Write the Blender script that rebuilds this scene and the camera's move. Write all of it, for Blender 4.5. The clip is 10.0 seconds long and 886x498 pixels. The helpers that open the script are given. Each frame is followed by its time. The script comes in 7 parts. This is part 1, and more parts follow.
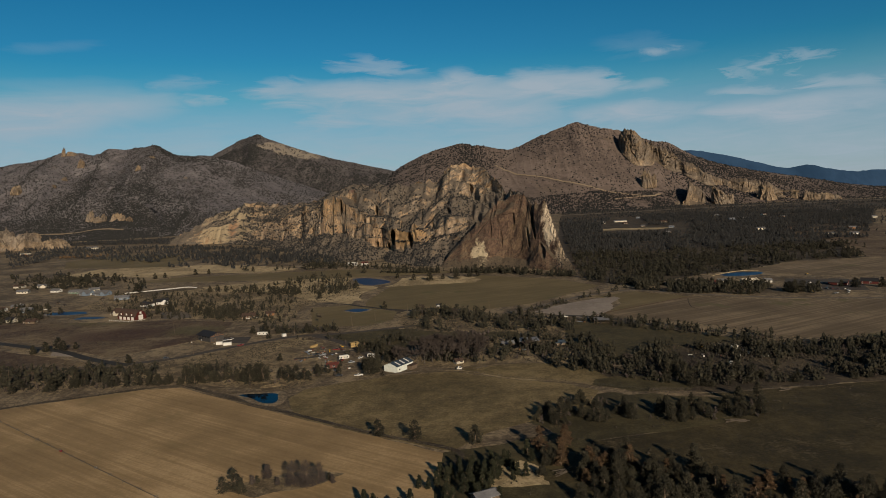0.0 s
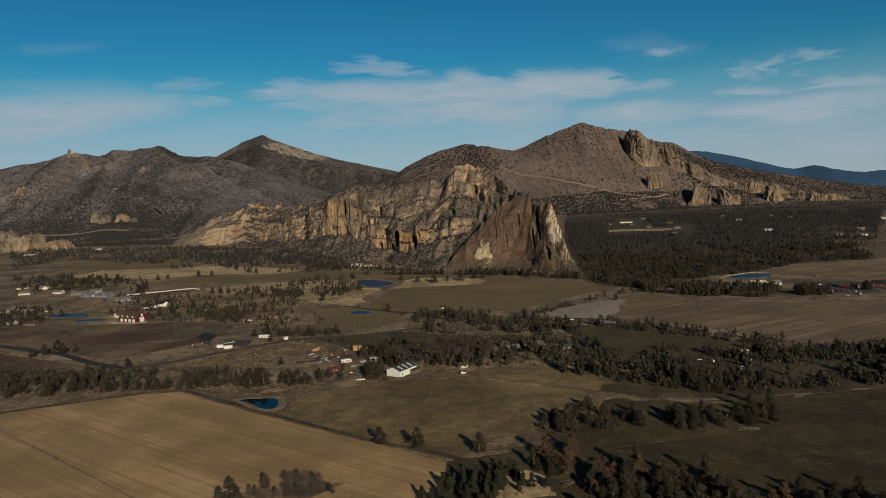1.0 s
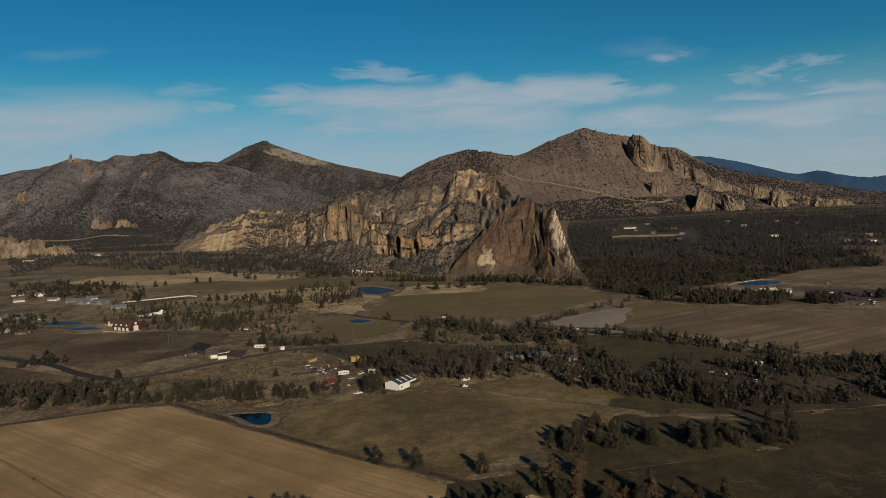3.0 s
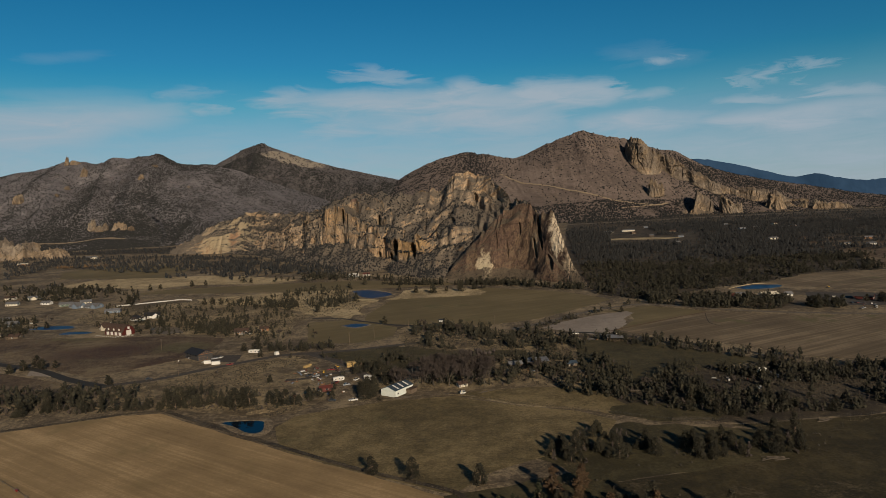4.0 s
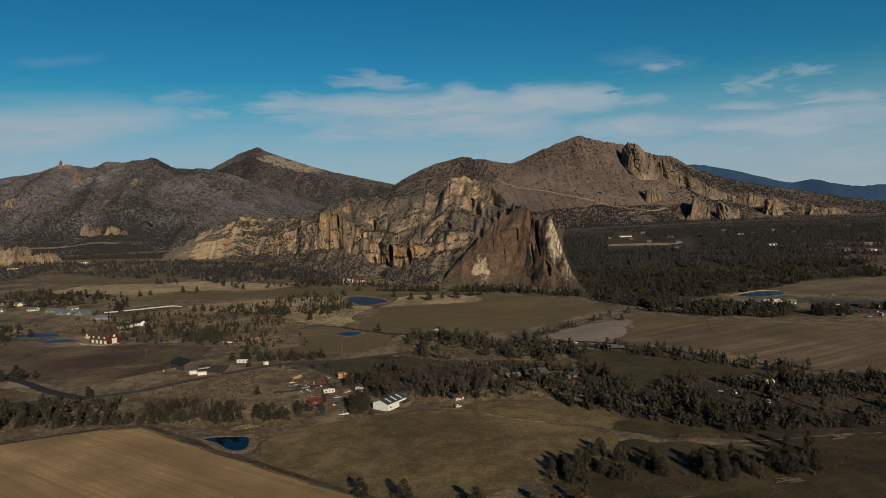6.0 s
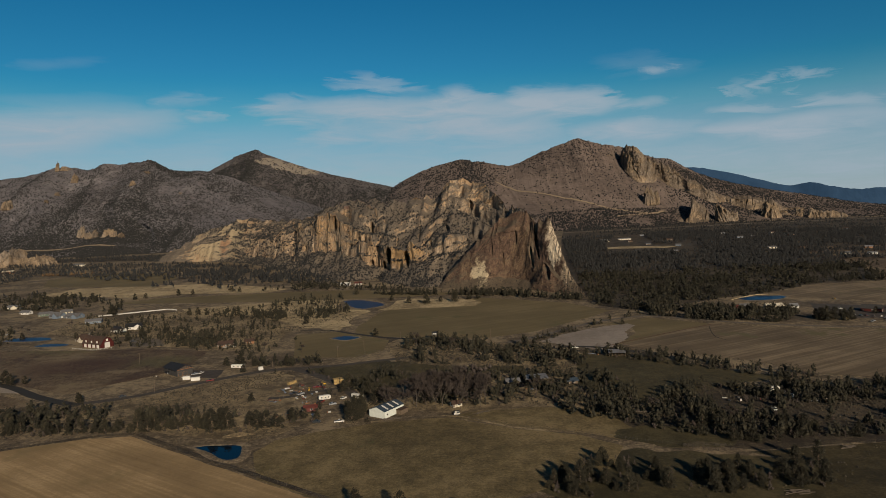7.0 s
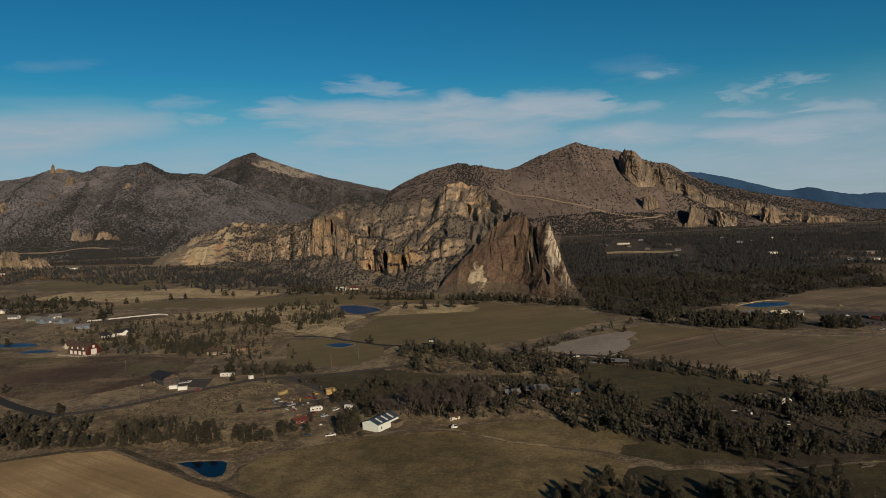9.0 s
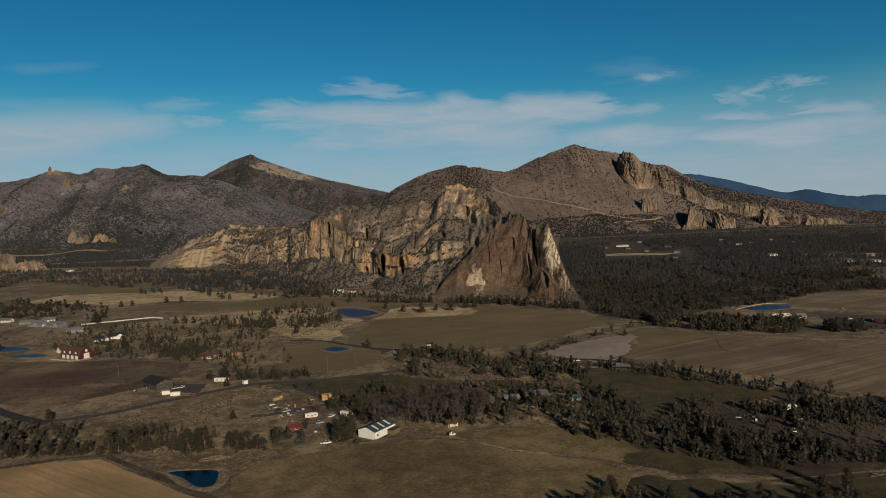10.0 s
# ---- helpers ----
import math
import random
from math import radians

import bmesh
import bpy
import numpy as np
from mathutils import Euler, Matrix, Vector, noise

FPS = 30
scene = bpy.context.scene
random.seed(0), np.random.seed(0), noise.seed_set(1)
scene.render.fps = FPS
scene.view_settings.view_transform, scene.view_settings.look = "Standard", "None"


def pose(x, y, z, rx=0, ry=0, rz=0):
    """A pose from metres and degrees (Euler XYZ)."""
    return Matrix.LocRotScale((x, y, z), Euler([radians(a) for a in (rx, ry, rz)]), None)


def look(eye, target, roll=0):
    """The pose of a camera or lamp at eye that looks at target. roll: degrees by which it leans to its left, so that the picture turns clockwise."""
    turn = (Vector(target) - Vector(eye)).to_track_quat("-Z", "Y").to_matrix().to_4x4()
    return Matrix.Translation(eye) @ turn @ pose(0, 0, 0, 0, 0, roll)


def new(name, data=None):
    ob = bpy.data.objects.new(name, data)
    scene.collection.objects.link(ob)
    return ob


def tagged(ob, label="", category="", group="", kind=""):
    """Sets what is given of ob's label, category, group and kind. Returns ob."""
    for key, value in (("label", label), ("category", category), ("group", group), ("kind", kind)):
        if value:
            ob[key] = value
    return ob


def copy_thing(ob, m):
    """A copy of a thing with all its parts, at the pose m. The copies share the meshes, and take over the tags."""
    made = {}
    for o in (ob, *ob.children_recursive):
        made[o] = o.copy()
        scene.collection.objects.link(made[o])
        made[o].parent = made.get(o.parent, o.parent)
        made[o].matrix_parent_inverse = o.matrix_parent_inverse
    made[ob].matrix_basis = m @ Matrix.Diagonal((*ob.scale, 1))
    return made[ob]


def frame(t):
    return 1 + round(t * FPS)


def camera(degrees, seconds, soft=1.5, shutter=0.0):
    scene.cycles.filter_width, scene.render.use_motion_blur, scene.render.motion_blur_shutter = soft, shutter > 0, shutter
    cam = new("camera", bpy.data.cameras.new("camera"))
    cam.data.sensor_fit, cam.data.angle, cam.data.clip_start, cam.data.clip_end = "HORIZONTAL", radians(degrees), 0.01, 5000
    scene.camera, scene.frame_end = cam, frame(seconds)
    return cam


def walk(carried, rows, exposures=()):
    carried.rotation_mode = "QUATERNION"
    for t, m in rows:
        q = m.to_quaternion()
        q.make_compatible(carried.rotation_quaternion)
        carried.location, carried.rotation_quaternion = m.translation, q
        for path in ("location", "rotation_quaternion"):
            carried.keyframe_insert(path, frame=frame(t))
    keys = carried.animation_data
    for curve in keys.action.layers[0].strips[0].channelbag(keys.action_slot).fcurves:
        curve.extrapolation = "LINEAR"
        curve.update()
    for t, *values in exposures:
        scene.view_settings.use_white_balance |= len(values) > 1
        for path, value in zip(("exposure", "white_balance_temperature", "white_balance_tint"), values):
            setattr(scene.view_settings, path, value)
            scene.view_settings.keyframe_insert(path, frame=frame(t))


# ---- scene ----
cam = camera(67.3, 10.0, soft=0.6)
PATH = [
    (0, (-1.937, -1.001, 119.105), (-1.922, 0.991, 118.933), -2.4),
    (0.5, (-1.576, 3.383, 119.138), (-1.569, 5.376, 118.967), -2.4),
    (1, (-1.25, 7.759, 119.193), (-1.249, 9.752, 119.024), -2.4),
    (1.5, (-1.005, 12.109, 119.24), (-1.007, 14.103, 119.075), -2.4),
    (2, (-0.778, 16.416, 119.283), (-0.783, 18.409, 119.122), -2.4),
    (2.5, (-0.518, 20.709, 119.305), (-0.525, 22.702, 119.148), -2.4),
    (4, (0.236, 33.485, 119.187), (0.237, 35.48, 119.042), -2.4),
    (4.5, (0.457, 37.796, 119.144), (0.461, 39.791, 119.002), -2.4),
    (5, (0.641, 42.138, 119.094), (0.649, 44.134, 118.956), -2.4),
    (5.5, (0.836, 46.549, 119.074), (0.846, 48.545, 118.94), -2.3),
    (7, (1.209, 59.86, 118.992), (1.227, 61.856, 118.869), -2.2),
    (7.5, (1.288, 64.271, 118.937), (1.307, 66.267, 118.818), -2.1),
    (8, (1.33, 68.621, 118.892), (1.352, 70.618, 118.776), -2.1),
    (8.5, (1.394, 72.902, 118.862), (1.419, 74.899, 118.748), -2.1),
    (9, (1.501, 77.104, 118.843), (1.527, 79.1, 118.731), -2.0),
    (9.5, (1.693, 81.259, 118.847), (1.722, 83.256, 118.738), -2.0),
    (10, (1.921, 85.366, 118.84), (1.952, 87.363, 118.734), -2.0),
]
walk(cam, [(t, look(eye, target, roll)) for t, eye, target, roll in PATH])

# ---- world, sun, exposure ----
SUN_EL, SUN_AZ = 20.5, 160.0          # azimuth clockwise from +y
scene.view_settings.exposure = 0.0
world = bpy.data.worlds.new("world")
scene.world = world
world.use_nodes = True
wt = world.node_tree
wt.nodes.clear()


def wn(kind):
    return wt.nodes.new(kind)


def wmath(op, a, b=None, clamp=False):
    node = wn("ShaderNodeMath")
    node.operation, node.use_clamp = op, clamp
    for i, v in enumerate((a, b)):
        if v is None:
            continue
        if isinstance(v, (int, float)):
            node.inputs[i].default_value = v
        else:
            wt.links.new(v, node.inputs[i])
    return node.outputs[0]


sky = wn("ShaderNodeTexSky")
sky.sky_type, sky.sun_disc = "NISHITA", False
sky.sun_elevation, sky.sun_rotation = radians(SUN_EL), radians(SUN_AZ)
sky.altitude, sky.air_density, sky.dust_density, sky.ozone_density = 900, 1.0, 0.0, 3.0
SKY_STRENGTH = 0.055
w_out = wn("ShaderNodeOutputWorld")
w_bg = wn("ShaderNodeBackground")
w_bg.inputs[1].default_value = SKY_STRENGTH
wt.links.new(w_bg.outputs[0], w_out.inputs[0])
# cirrus: bands and wisps in the sky, placed by azimuth and elevation
w_co = wn("ShaderNodeTexCoord")
w_sep = wn("ShaderNodeSeparateXYZ")
wt.links.new(w_co.outputs["Generated"], w_sep.inputs[0])
sx, sy, sz = w_sep.outputs
w_az = wmath("MULTIPLY", wmath("ARCTAN2", sx, sy), 57.2958)
w_el = wmath("MULTIPLY", wmath("ARCSINE", sz), 57.2958)
w_vec = wn("ShaderNodeCombineXYZ")
wt.links.new(w_az, w_vec.inputs[0])
wt.links.new(w_el, w_vec.inputs[1])


def wnoise(scale, stretch, detail, distort, shift):
    mp = wn("ShaderNodeMapping")
    mp.inputs["Location"].default_value = shift
    mp.inputs["Rotation"].default_value = (0, 0, radians(3))
    mp.inputs["Scale"].default_value = (scale, scale * stretch, 1)
    wt.links.new(w_vec.outputs[0], mp.inputs[0])
    nz = wn("ShaderNodeTexNoise")
    nz.inputs["Scale"].default_value = 1.0
    nz.inputs["Detail"].default_value = detail
    nz.inputs["Roughness"].default_value = 0.6
    nz.inputs["Distortion"].default_value = distort
    wt.links.new(mp.outputs[0], nz.inputs[0])
    return nz.outputs[0]


w_fine = wnoise(0.18, 5.5, 8, 0.7, (3, 1, 0))
w_wide = wnoise(0.06, 3.0, 4, 0.5, (9, 4, 0))
w_bend = wnoise(0.13, 1.2, 4, 0.4, (21, 7, 0))
w_el2 = wmath("ADD", w_el, wmath("ADD", wmath("MULTIPLY", wmath("SUBTRACT", w_bend, 0.5), 1.0), wmath("MULTIPLY", wmath("SUBTRACT", w_fine, 0.5), 1.2)))
w_az2 = wmath("ADD", w_az, wmath("MULTIPLY", wmath("SUBTRACT", w_fine, 0.5), 9.0))


def band(az, el, half_long, half_wide, turn, amount, power):
    """A soft streak of cirrus, in degrees; turn: how it leans; power: how blunt its ends are."""
    da, de = wmath("SUBTRACT", w_az2, az), wmath("SUBTRACT", w_el2, el)
    c, s = math.cos(radians(turn)), math.sin(radians(turn))
    along = wmath("ADD", wmath("MULTIPLY", da, c), wmath("MULTIPLY", de, s))
    across = wmath("SUBTRACT", wmath("MULTIPLY", de, c), wmath("MULTIPLY", da, s))
    qa = wmath("POWER", wmath("ABSOLUTE", wmath("DIVIDE", along, half_long)), float(power))
    qe = wmath("POWER", wmath("ABSOLUTE", wmath("DIVIDE", across, half_wide * 1.75)), 2.0)
    return wmath("MULTIPLY", wmath("POWER", wmath("SUBTRACT", 1.0, wmath("ADD", qa, qe), True), 1.4), amount)


CLOUDS = [
    (-28.17, 7.26, 9.25, 0.95, 4.3, 0.75, 4), (-31.02, 6.09, 6.33, 1.04, 7.7, 0.7, 4), (-18.73, 7.98, 1.22, 0.38, 5.8, 0.5, 2), (-19.72, 9.29, 2.27, 0.43, -1.5, 0.3, 2),
    (0.72, 8.34, 16.76, 0.71, -1.1, 0.85, 6), (-6.7, 9.01, 3.57, 0.47, 1.1, 0.4, 2), (2.39, 9.25, 2.63, 0.62, -2.7, 0.8, 2), (10.97, 8.59, 5.23, 0.81, -4.0, 0.9, 4),
    (-12.5, 9.28, 1.72, 0.43, -1.9, 0.45, 2), (-4.41, 6.66, 7.19, 0.81, 1.4, 0.65, 4), (4.82, 6.79, 6.93, 1.04, -4.1, 0.75, 4), (16.7, 5.74, 5.94, 0.62, -1.4, 0.65, 4),
    (16.63, 6.27, 1.91, 0.38, -2.8, 0.5, 2), (28.05, 5.14, 7.22, 0.62, -0.1, 0.75, 4), (30.85, 5.46, 4.2, 0.57, 1.4, 0.5, 4), (-4.22, 10.16, 4.56, 0.33, -6.5, 0.6, 2),
    (-4.48, 10.85, 3.59, 0.33, -8.4, 0.5, 2), (17.74, 7.91, 2.36, 0.38, 4.3, 0.5, 2), (18.43, 10.5, 1.95, 0.24, -0.4, 0.55, 2), (25.27, 6.79, 3.86, 0.24, -4.7, 0.6, 2),
    (31.78, 6.73, 3.19, 0.38, -4.9, 0.6, 4), (24.81, 8.25, 1.19, 0.43, -85.0, 0.4, 2), (26.47, 8.6, 1.35, 0.52, 2.6, 0.5, 2), (29.25, 9.04, 2.09, 0.29, -9.3, 0.5, 2),
    (28.22, 7.71, 0.43, 0.33, -37.2, 0.3, 2), (-28.5, 11.67, 3.58, 0.29, 6.3, 0.12, 2), (-28.68, 8.8, 7.86, 0.47, 3.7, 0.2, 2), (17.7, 10.89, 4.92, 0.67, -6.3, 0.15, 2),
]
w_clear = 1.0
for row in CLOUDS:
    w_clear = wmath("MULTIPLY", wmath("SUBTRACT", 1.0, band(*row)), w_clear)
# a veil that thickens towards the horizon
w_veil = wn("ShaderNodeMapRange")
w_veil.interpolation_type = "SMOOTHSTEP"
w_veil.inputs[1].default_value, w_veil.inputs[2].default_value, w_veil.inputs[3].default_value, w_veil.inputs[4].default_value = 2.0, 11.0, 0.74, 0.0
wt.links.new(w_el2, w_veil.inputs[0])
w_clear = wmath("MULTIPLY", wmath("SUBTRACT", 1.0, w_veil.outputs[0]), w_clear)
w_tex = wmath("ADD", wmath("MULTIPLY", wmath("SUBTRACT", w_fine, 0.5), 1.1), wmath("MULTIPLY", w_wide, 0.35))
w_cloud = wmath("MULTIPLY", wmath("SUBTRACT", 1.0, w_clear), wmath("ADD", w_tex, 0.80), True)
w_mix = wn("ShaderNodeMix")
w_mix.data_type = "RGBA"
wt.links.new(w_cloud, w_mix.inputs["Factor"])
w_ramp = wn("ShaderNodeValToRGB")
w_els = w_ramp.color_ramp.elements
w_els[0].position, w_els[0].color = 0.0, (0.62, 0.78, 0.98, 1)
w_els[1].position, w_els[1].color = 1.0, (0.36, 0.44, 0.48, 1)
for w_p, w_c in ((0.06, (0.36, 0.88, 0.98, 1)), (0.09, (0.20, 0.95, 0.96, 1)), (0.13, (0.17, 0.85, 1.0, 1)), (0.22, (0.09, 0.77, 0.97, 1)), (0.38, (0.42, 0.55, 0.60, 1))):
    w_els.new(w_p).color = w_c
wt.links.new(wmath("DIVIDE", w_el, 90.0, True), w_ramp.inputs[0])
w_tint = wn("ShaderNodeMix")
w_tint.data_type, w_tint.blend_type = "RGBA", "MULTIPLY"
w_tint.inputs["Factor"].default_value = 1.0
wt.links.new(sky.outputs[0], w_tint.inputs[6])
wt.links.new(w_ramp.outputs[0], w_tint.inputs[7])
wt.links.new(w_tint.outputs[2], w_mix.inputs[6])
w_mix.inputs[7].default_value = (6.0, 7.4, 8.6, 1)
wt.links.new(w_mix.outputs[2], w_bg.inputs[0])

sun = new("sun", bpy.data.lights.new("sun", "SUN"))
sun.data.energy, sun.data.angle, sun.data.color = 5.4, radians(0.55), (1.0, 0.82, 0.60)
sun_dir = Vector((math.sin(radians(SUN_AZ)) * math.cos(radians(SUN_EL)), math.cos(radians(SUN_AZ)) * math.cos(radians(SUN_EL)), math.sin(radians(SUN_EL))))
sun.matrix_world = look(sun_dir * 100, (0, 0, 0))

# ---- materials ----
class Nodes:
    """A material's node tree with short calls."""

    def __init__(self, name):
        self.mat = bpy.data.materials.new(name)
        self.mat.use_nodes = True
        self.tree = self.mat.node_tree
        self.bsdf = self.tree.nodes["Principled BSDF"]
        self.geo = self.add("ShaderNodeNewGeometry")
        self.pos = self.geo.outputs["Position"]

    def add(self, kind, operation="", use_clamp=False, data_type="", blend_type="", interpolation_type=""):
        node = self.tree.nodes.new(kind)
        if operation:
            node.operation = operation
        if use_clamp:
            node.use_clamp = True
        if data_type:
            node.data_type = data_type
        if blend_type:
            node.blend_type = blend_type
        if interpolation_type:
            node.interpolation_type = interpolation_type
        return node

    def link(self, a, b):
        self.tree.links.new(a, b)

    def put(self, socket, v):
        if isinstance(v, (int, float)):
            socket.default_value = v
        elif isinstance(v, tuple):
            socket.default_value = (*v, 1) if len(v) == 3 and socket.type == "RGBA" else v
        else:
            self.link(v, socket)

    def math(self, op, a, b=0.0, clamp=False):
        node = self.add("ShaderNodeMath", operation=op, use_clamp=clamp)
        self.put(node.inputs[0], a)
        self.put(node.inputs[1], b)
        return node.outputs[0]

    def noise(self, scale, detail=5, rough=0.6, stretch=(1, 1, 1), turn=0.0, distort=0.0, vec=None):
        mp = self.add("ShaderNodeMapping")
        mp.inputs["Rotation"].default_value = (0, 0, turn)
        mp2 = self.add("ShaderNodeMapping")
        mp2.inputs["Scale"].default_value = tuple(scale * s for s in stretch)
        self.link(vec or self.pos, mp.inputs[0])
        self.link(mp.outputs[0], mp2.inputs[0])
        nz = self.add("ShaderNodeTexNoise")
        nz.inputs["Scale"].default_value = 1.0
        nz.inputs["Detail"].default_value = detail
        nz.inputs["Roughness"].default_value = rough
        nz.inputs["Distortion"].default_value = distort
        self.link(mp2.outputs[0], nz.inputs[0])
        return nz.outputs[0]

    def ramp(self, fac, *stops):
        node = self.add("ShaderNodeValToRGB")
        els = node.color_ramp.elements
        while len(els) < len(stops):
            els.new(0.5)
        for el, (p, c) in zip(els, stops):
            el.position, el.color = p, (*c, 1)
        self.put(node.inputs[0], fac)
        return node.outputs[0]

    def step(self, v, lo, hi):
        node = self.add("ShaderNodeMapRange", interpolation_type="SMOOTHSTEP")
        self.put(node.inputs[0], v)
        node.inputs[1].default_value, node.inputs[2].default_value = lo, hi
        return node.outputs[0]

    def mix(self, fac, a, b, blend="MIX"):
        node = self.add("ShaderNodeMix", data_type="RGBA", blend_type=blend)
        self.put(node.inputs["Factor"], fac)
        self.put(node.inputs[6], a)
        self.put(node.inputs[7], b)
        return node.outputs[2]

    def spot(self, place, size):
        """1 at a place of the world, 0 past the three half-sizes."""
        mp = self.add("ShaderNodeMapping")
        mp.inputs["Location"].default_value = tuple(-p / s for p, s in zip(place, size))
        mp.inputs["Scale"].default_value = tuple(1 / s for s in size)
        self.link(self.pos, mp.inputs[0])
        ln = self.add("ShaderNodeVectorMath", operation="LENGTH")
        self.link(mp.outputs[0], ln.inputs[0])
        return self.math("SUBTRACT", 1.0, ln.outputs["Value"], True)

    def done(self, color, rough=0.9, bump=None, strength=0.3, dist=0.2, metal=0.0):
        self.put(self.bsdf.inputs["Base Color"], color)
        self.put(self.bsdf.inputs["Roughness"], rough)
        self.bsdf.inputs["Metallic"].default_value = metal
        self.bsdf.inputs["Specular IOR Level"].default_value = 0.25
        if bump is not None:
            node = self.add("ShaderNodeBump")
            node.inputs["Strength"].default_value, node.inputs["Distance"].default_value = strength, dist
            self.link(bump, node.inputs["Height"])
            self.link(node.outputs[0], self.bsdf.inputs["Normal"])
        return self.mat


def plain(name, c, rough=0.7, metal=0.0, vary=0.12, scale=1.5, rnd=0.0):
    """A painted or bare surface with stains at two scales; rnd: spread of brightness from one object to the next."""
    m = Nodes(name)
    a, b = m.noise(scale, 4), m.noise(scale * 8, 3)
    f = m.math("ADD", m.math("MULTIPLY", a, 0.65), m.math("MULTIPLY", b, 0.35))
    lo, hi = tuple(v * (1 - 2 * vary) for v in c), tuple(min(1, v * (1 + 1.2 * vary)) for v in c)
    col = m.ramp(f, (0.3, lo), (0.7, hi))
    if rnd:
        r = m.add("ShaderNodeObjectInfo").outputs["Random"]
        k = m.math("ADD", m.math("MULTIPLY", r, 2 * rnd), 1 - rnd)
        kc = m.add("ShaderNodeCombineColor")
        for i in range(3):
            m.link(k, kc.inputs[i])
        col = m.mix(1.0, col, kc.outputs[0], "MULTIPLY")
    return m.done(col, m.math("ADD", m.math("MULTIPLY", b, 0.2), rough - 0.1), b, 0.15, 0.02, metal)


def foliage(name, dark, mid, light):
    m = Nodes(name)
    isl = m.geo.outputs["Random Per Island"]
    obj = m.add("ShaderNodeObjectInfo").outputs["Random"]
    big = m.noise(0.11, 3)
    f = m.math("ADD", m.math("MULTIPLY", isl, 0.45), m.math("ADD", m.math("MULTIPLY", obj, 0.25), m.math("MULTIPLY", big, 0.4)))
    return m.done(m.ramp(f, (0.2, dark), (0.55, mid), (0.9, light)), 0.85)


def earth(name, a, b, c, scale=0.02, fine=0.5, patch=None, bump=0.25, areas=()):
    """Soil or grass: three tones at several scales, down to tufts; patch: a tone that comes through in blots."""
    m = Nodes(name)
    big, mid, small, tuft = m.noise(scale, 6, 0.6), m.noise(scale * 7, 5, 0.65), m.noise(fine, 4, 0.75), m.noise(fine * 2.6, 3, 0.8)
    f = m.math("ADD", m.math("ADD", m.math("MULTIPLY", big, 0.32), m.math("MULTIPLY", mid, 0.26)), m.math("ADD", m.math("MULTIPLY", small, 0.27), m.math("MULTIPLY", tuft, 0.15)))
    col = m.ramp(f, (0.442, a), (0.5, b), (0.558, c))
    if patch:
        pc, lo, hi = patch
        k = m.math("ADD", m.math("MULTIPLY", m.noise(scale * 2.2, 6, 0.7), 0.62), m.math("MULTIPLY", small, 0.38))
        col = m.mix(m.step(k, lo, hi), col, pc)
    for place, size, tone in areas:
        k = m.math("ADD", m.spot(place, size), m.math("ADD", m.math("MULTIPLY", m.math("SUBTRACT", mid, 0.5), 1.6), m.math("MULTIPLY", m.math("SUBTRACT", small, 0.5), 0.9)))
        k = m.math("MULTIPLY", m.step(k, 0.15, 0.6), m.step(m.spot(place, size), 0.0, 0.2))
        col = m.mix(m.math("MULTIPLY", k, 0.6), col, tone)
    return m.done(col, 0.95, m.math("ADD", small, tuft), bump * 1.6, 0.6)


def crop(name, a, b, c, turn, stripe=0.25, along=0.012, weight=0.5, patch=None):
    """A mown or drilled field, with lines that run one way."""
    m = Nodes(name)
    line = m.noise(1.0, 3, 0.6, (along, stripe, 1), -turn)
    wide = m.noise(1.0, 3, 0.5, (along * 0.6, stripe * 0.18, 1), -turn)
    big, small = m.noise(0.014, 5, 0.6), m.noise(0.6, 5, 0.7)
    f = m.math("ADD", m.math("MULTIPLY", m.math("ADD", m.math("MULTIPLY", line, 0.6), m.math("MULTIPLY", wide, 0.4)), weight), m.math("ADD", m.math("MULTIPLY", big, 0.75 * (1 - weight)), m.math("MULTIPLY", small, 0.25 * (1 - weight))))
    col = m.ramp(f, (0.38, a), (0.5, b), (0.62, c))
    if patch:
        pc, lo, hi = patch
        col = m.mix(m.step(m.noise(0.02, 5, 0.65), lo, hi), col, pc)
    return m.done(col, 0.95, m.math("ADD", line, small), 0.3, 0.3)


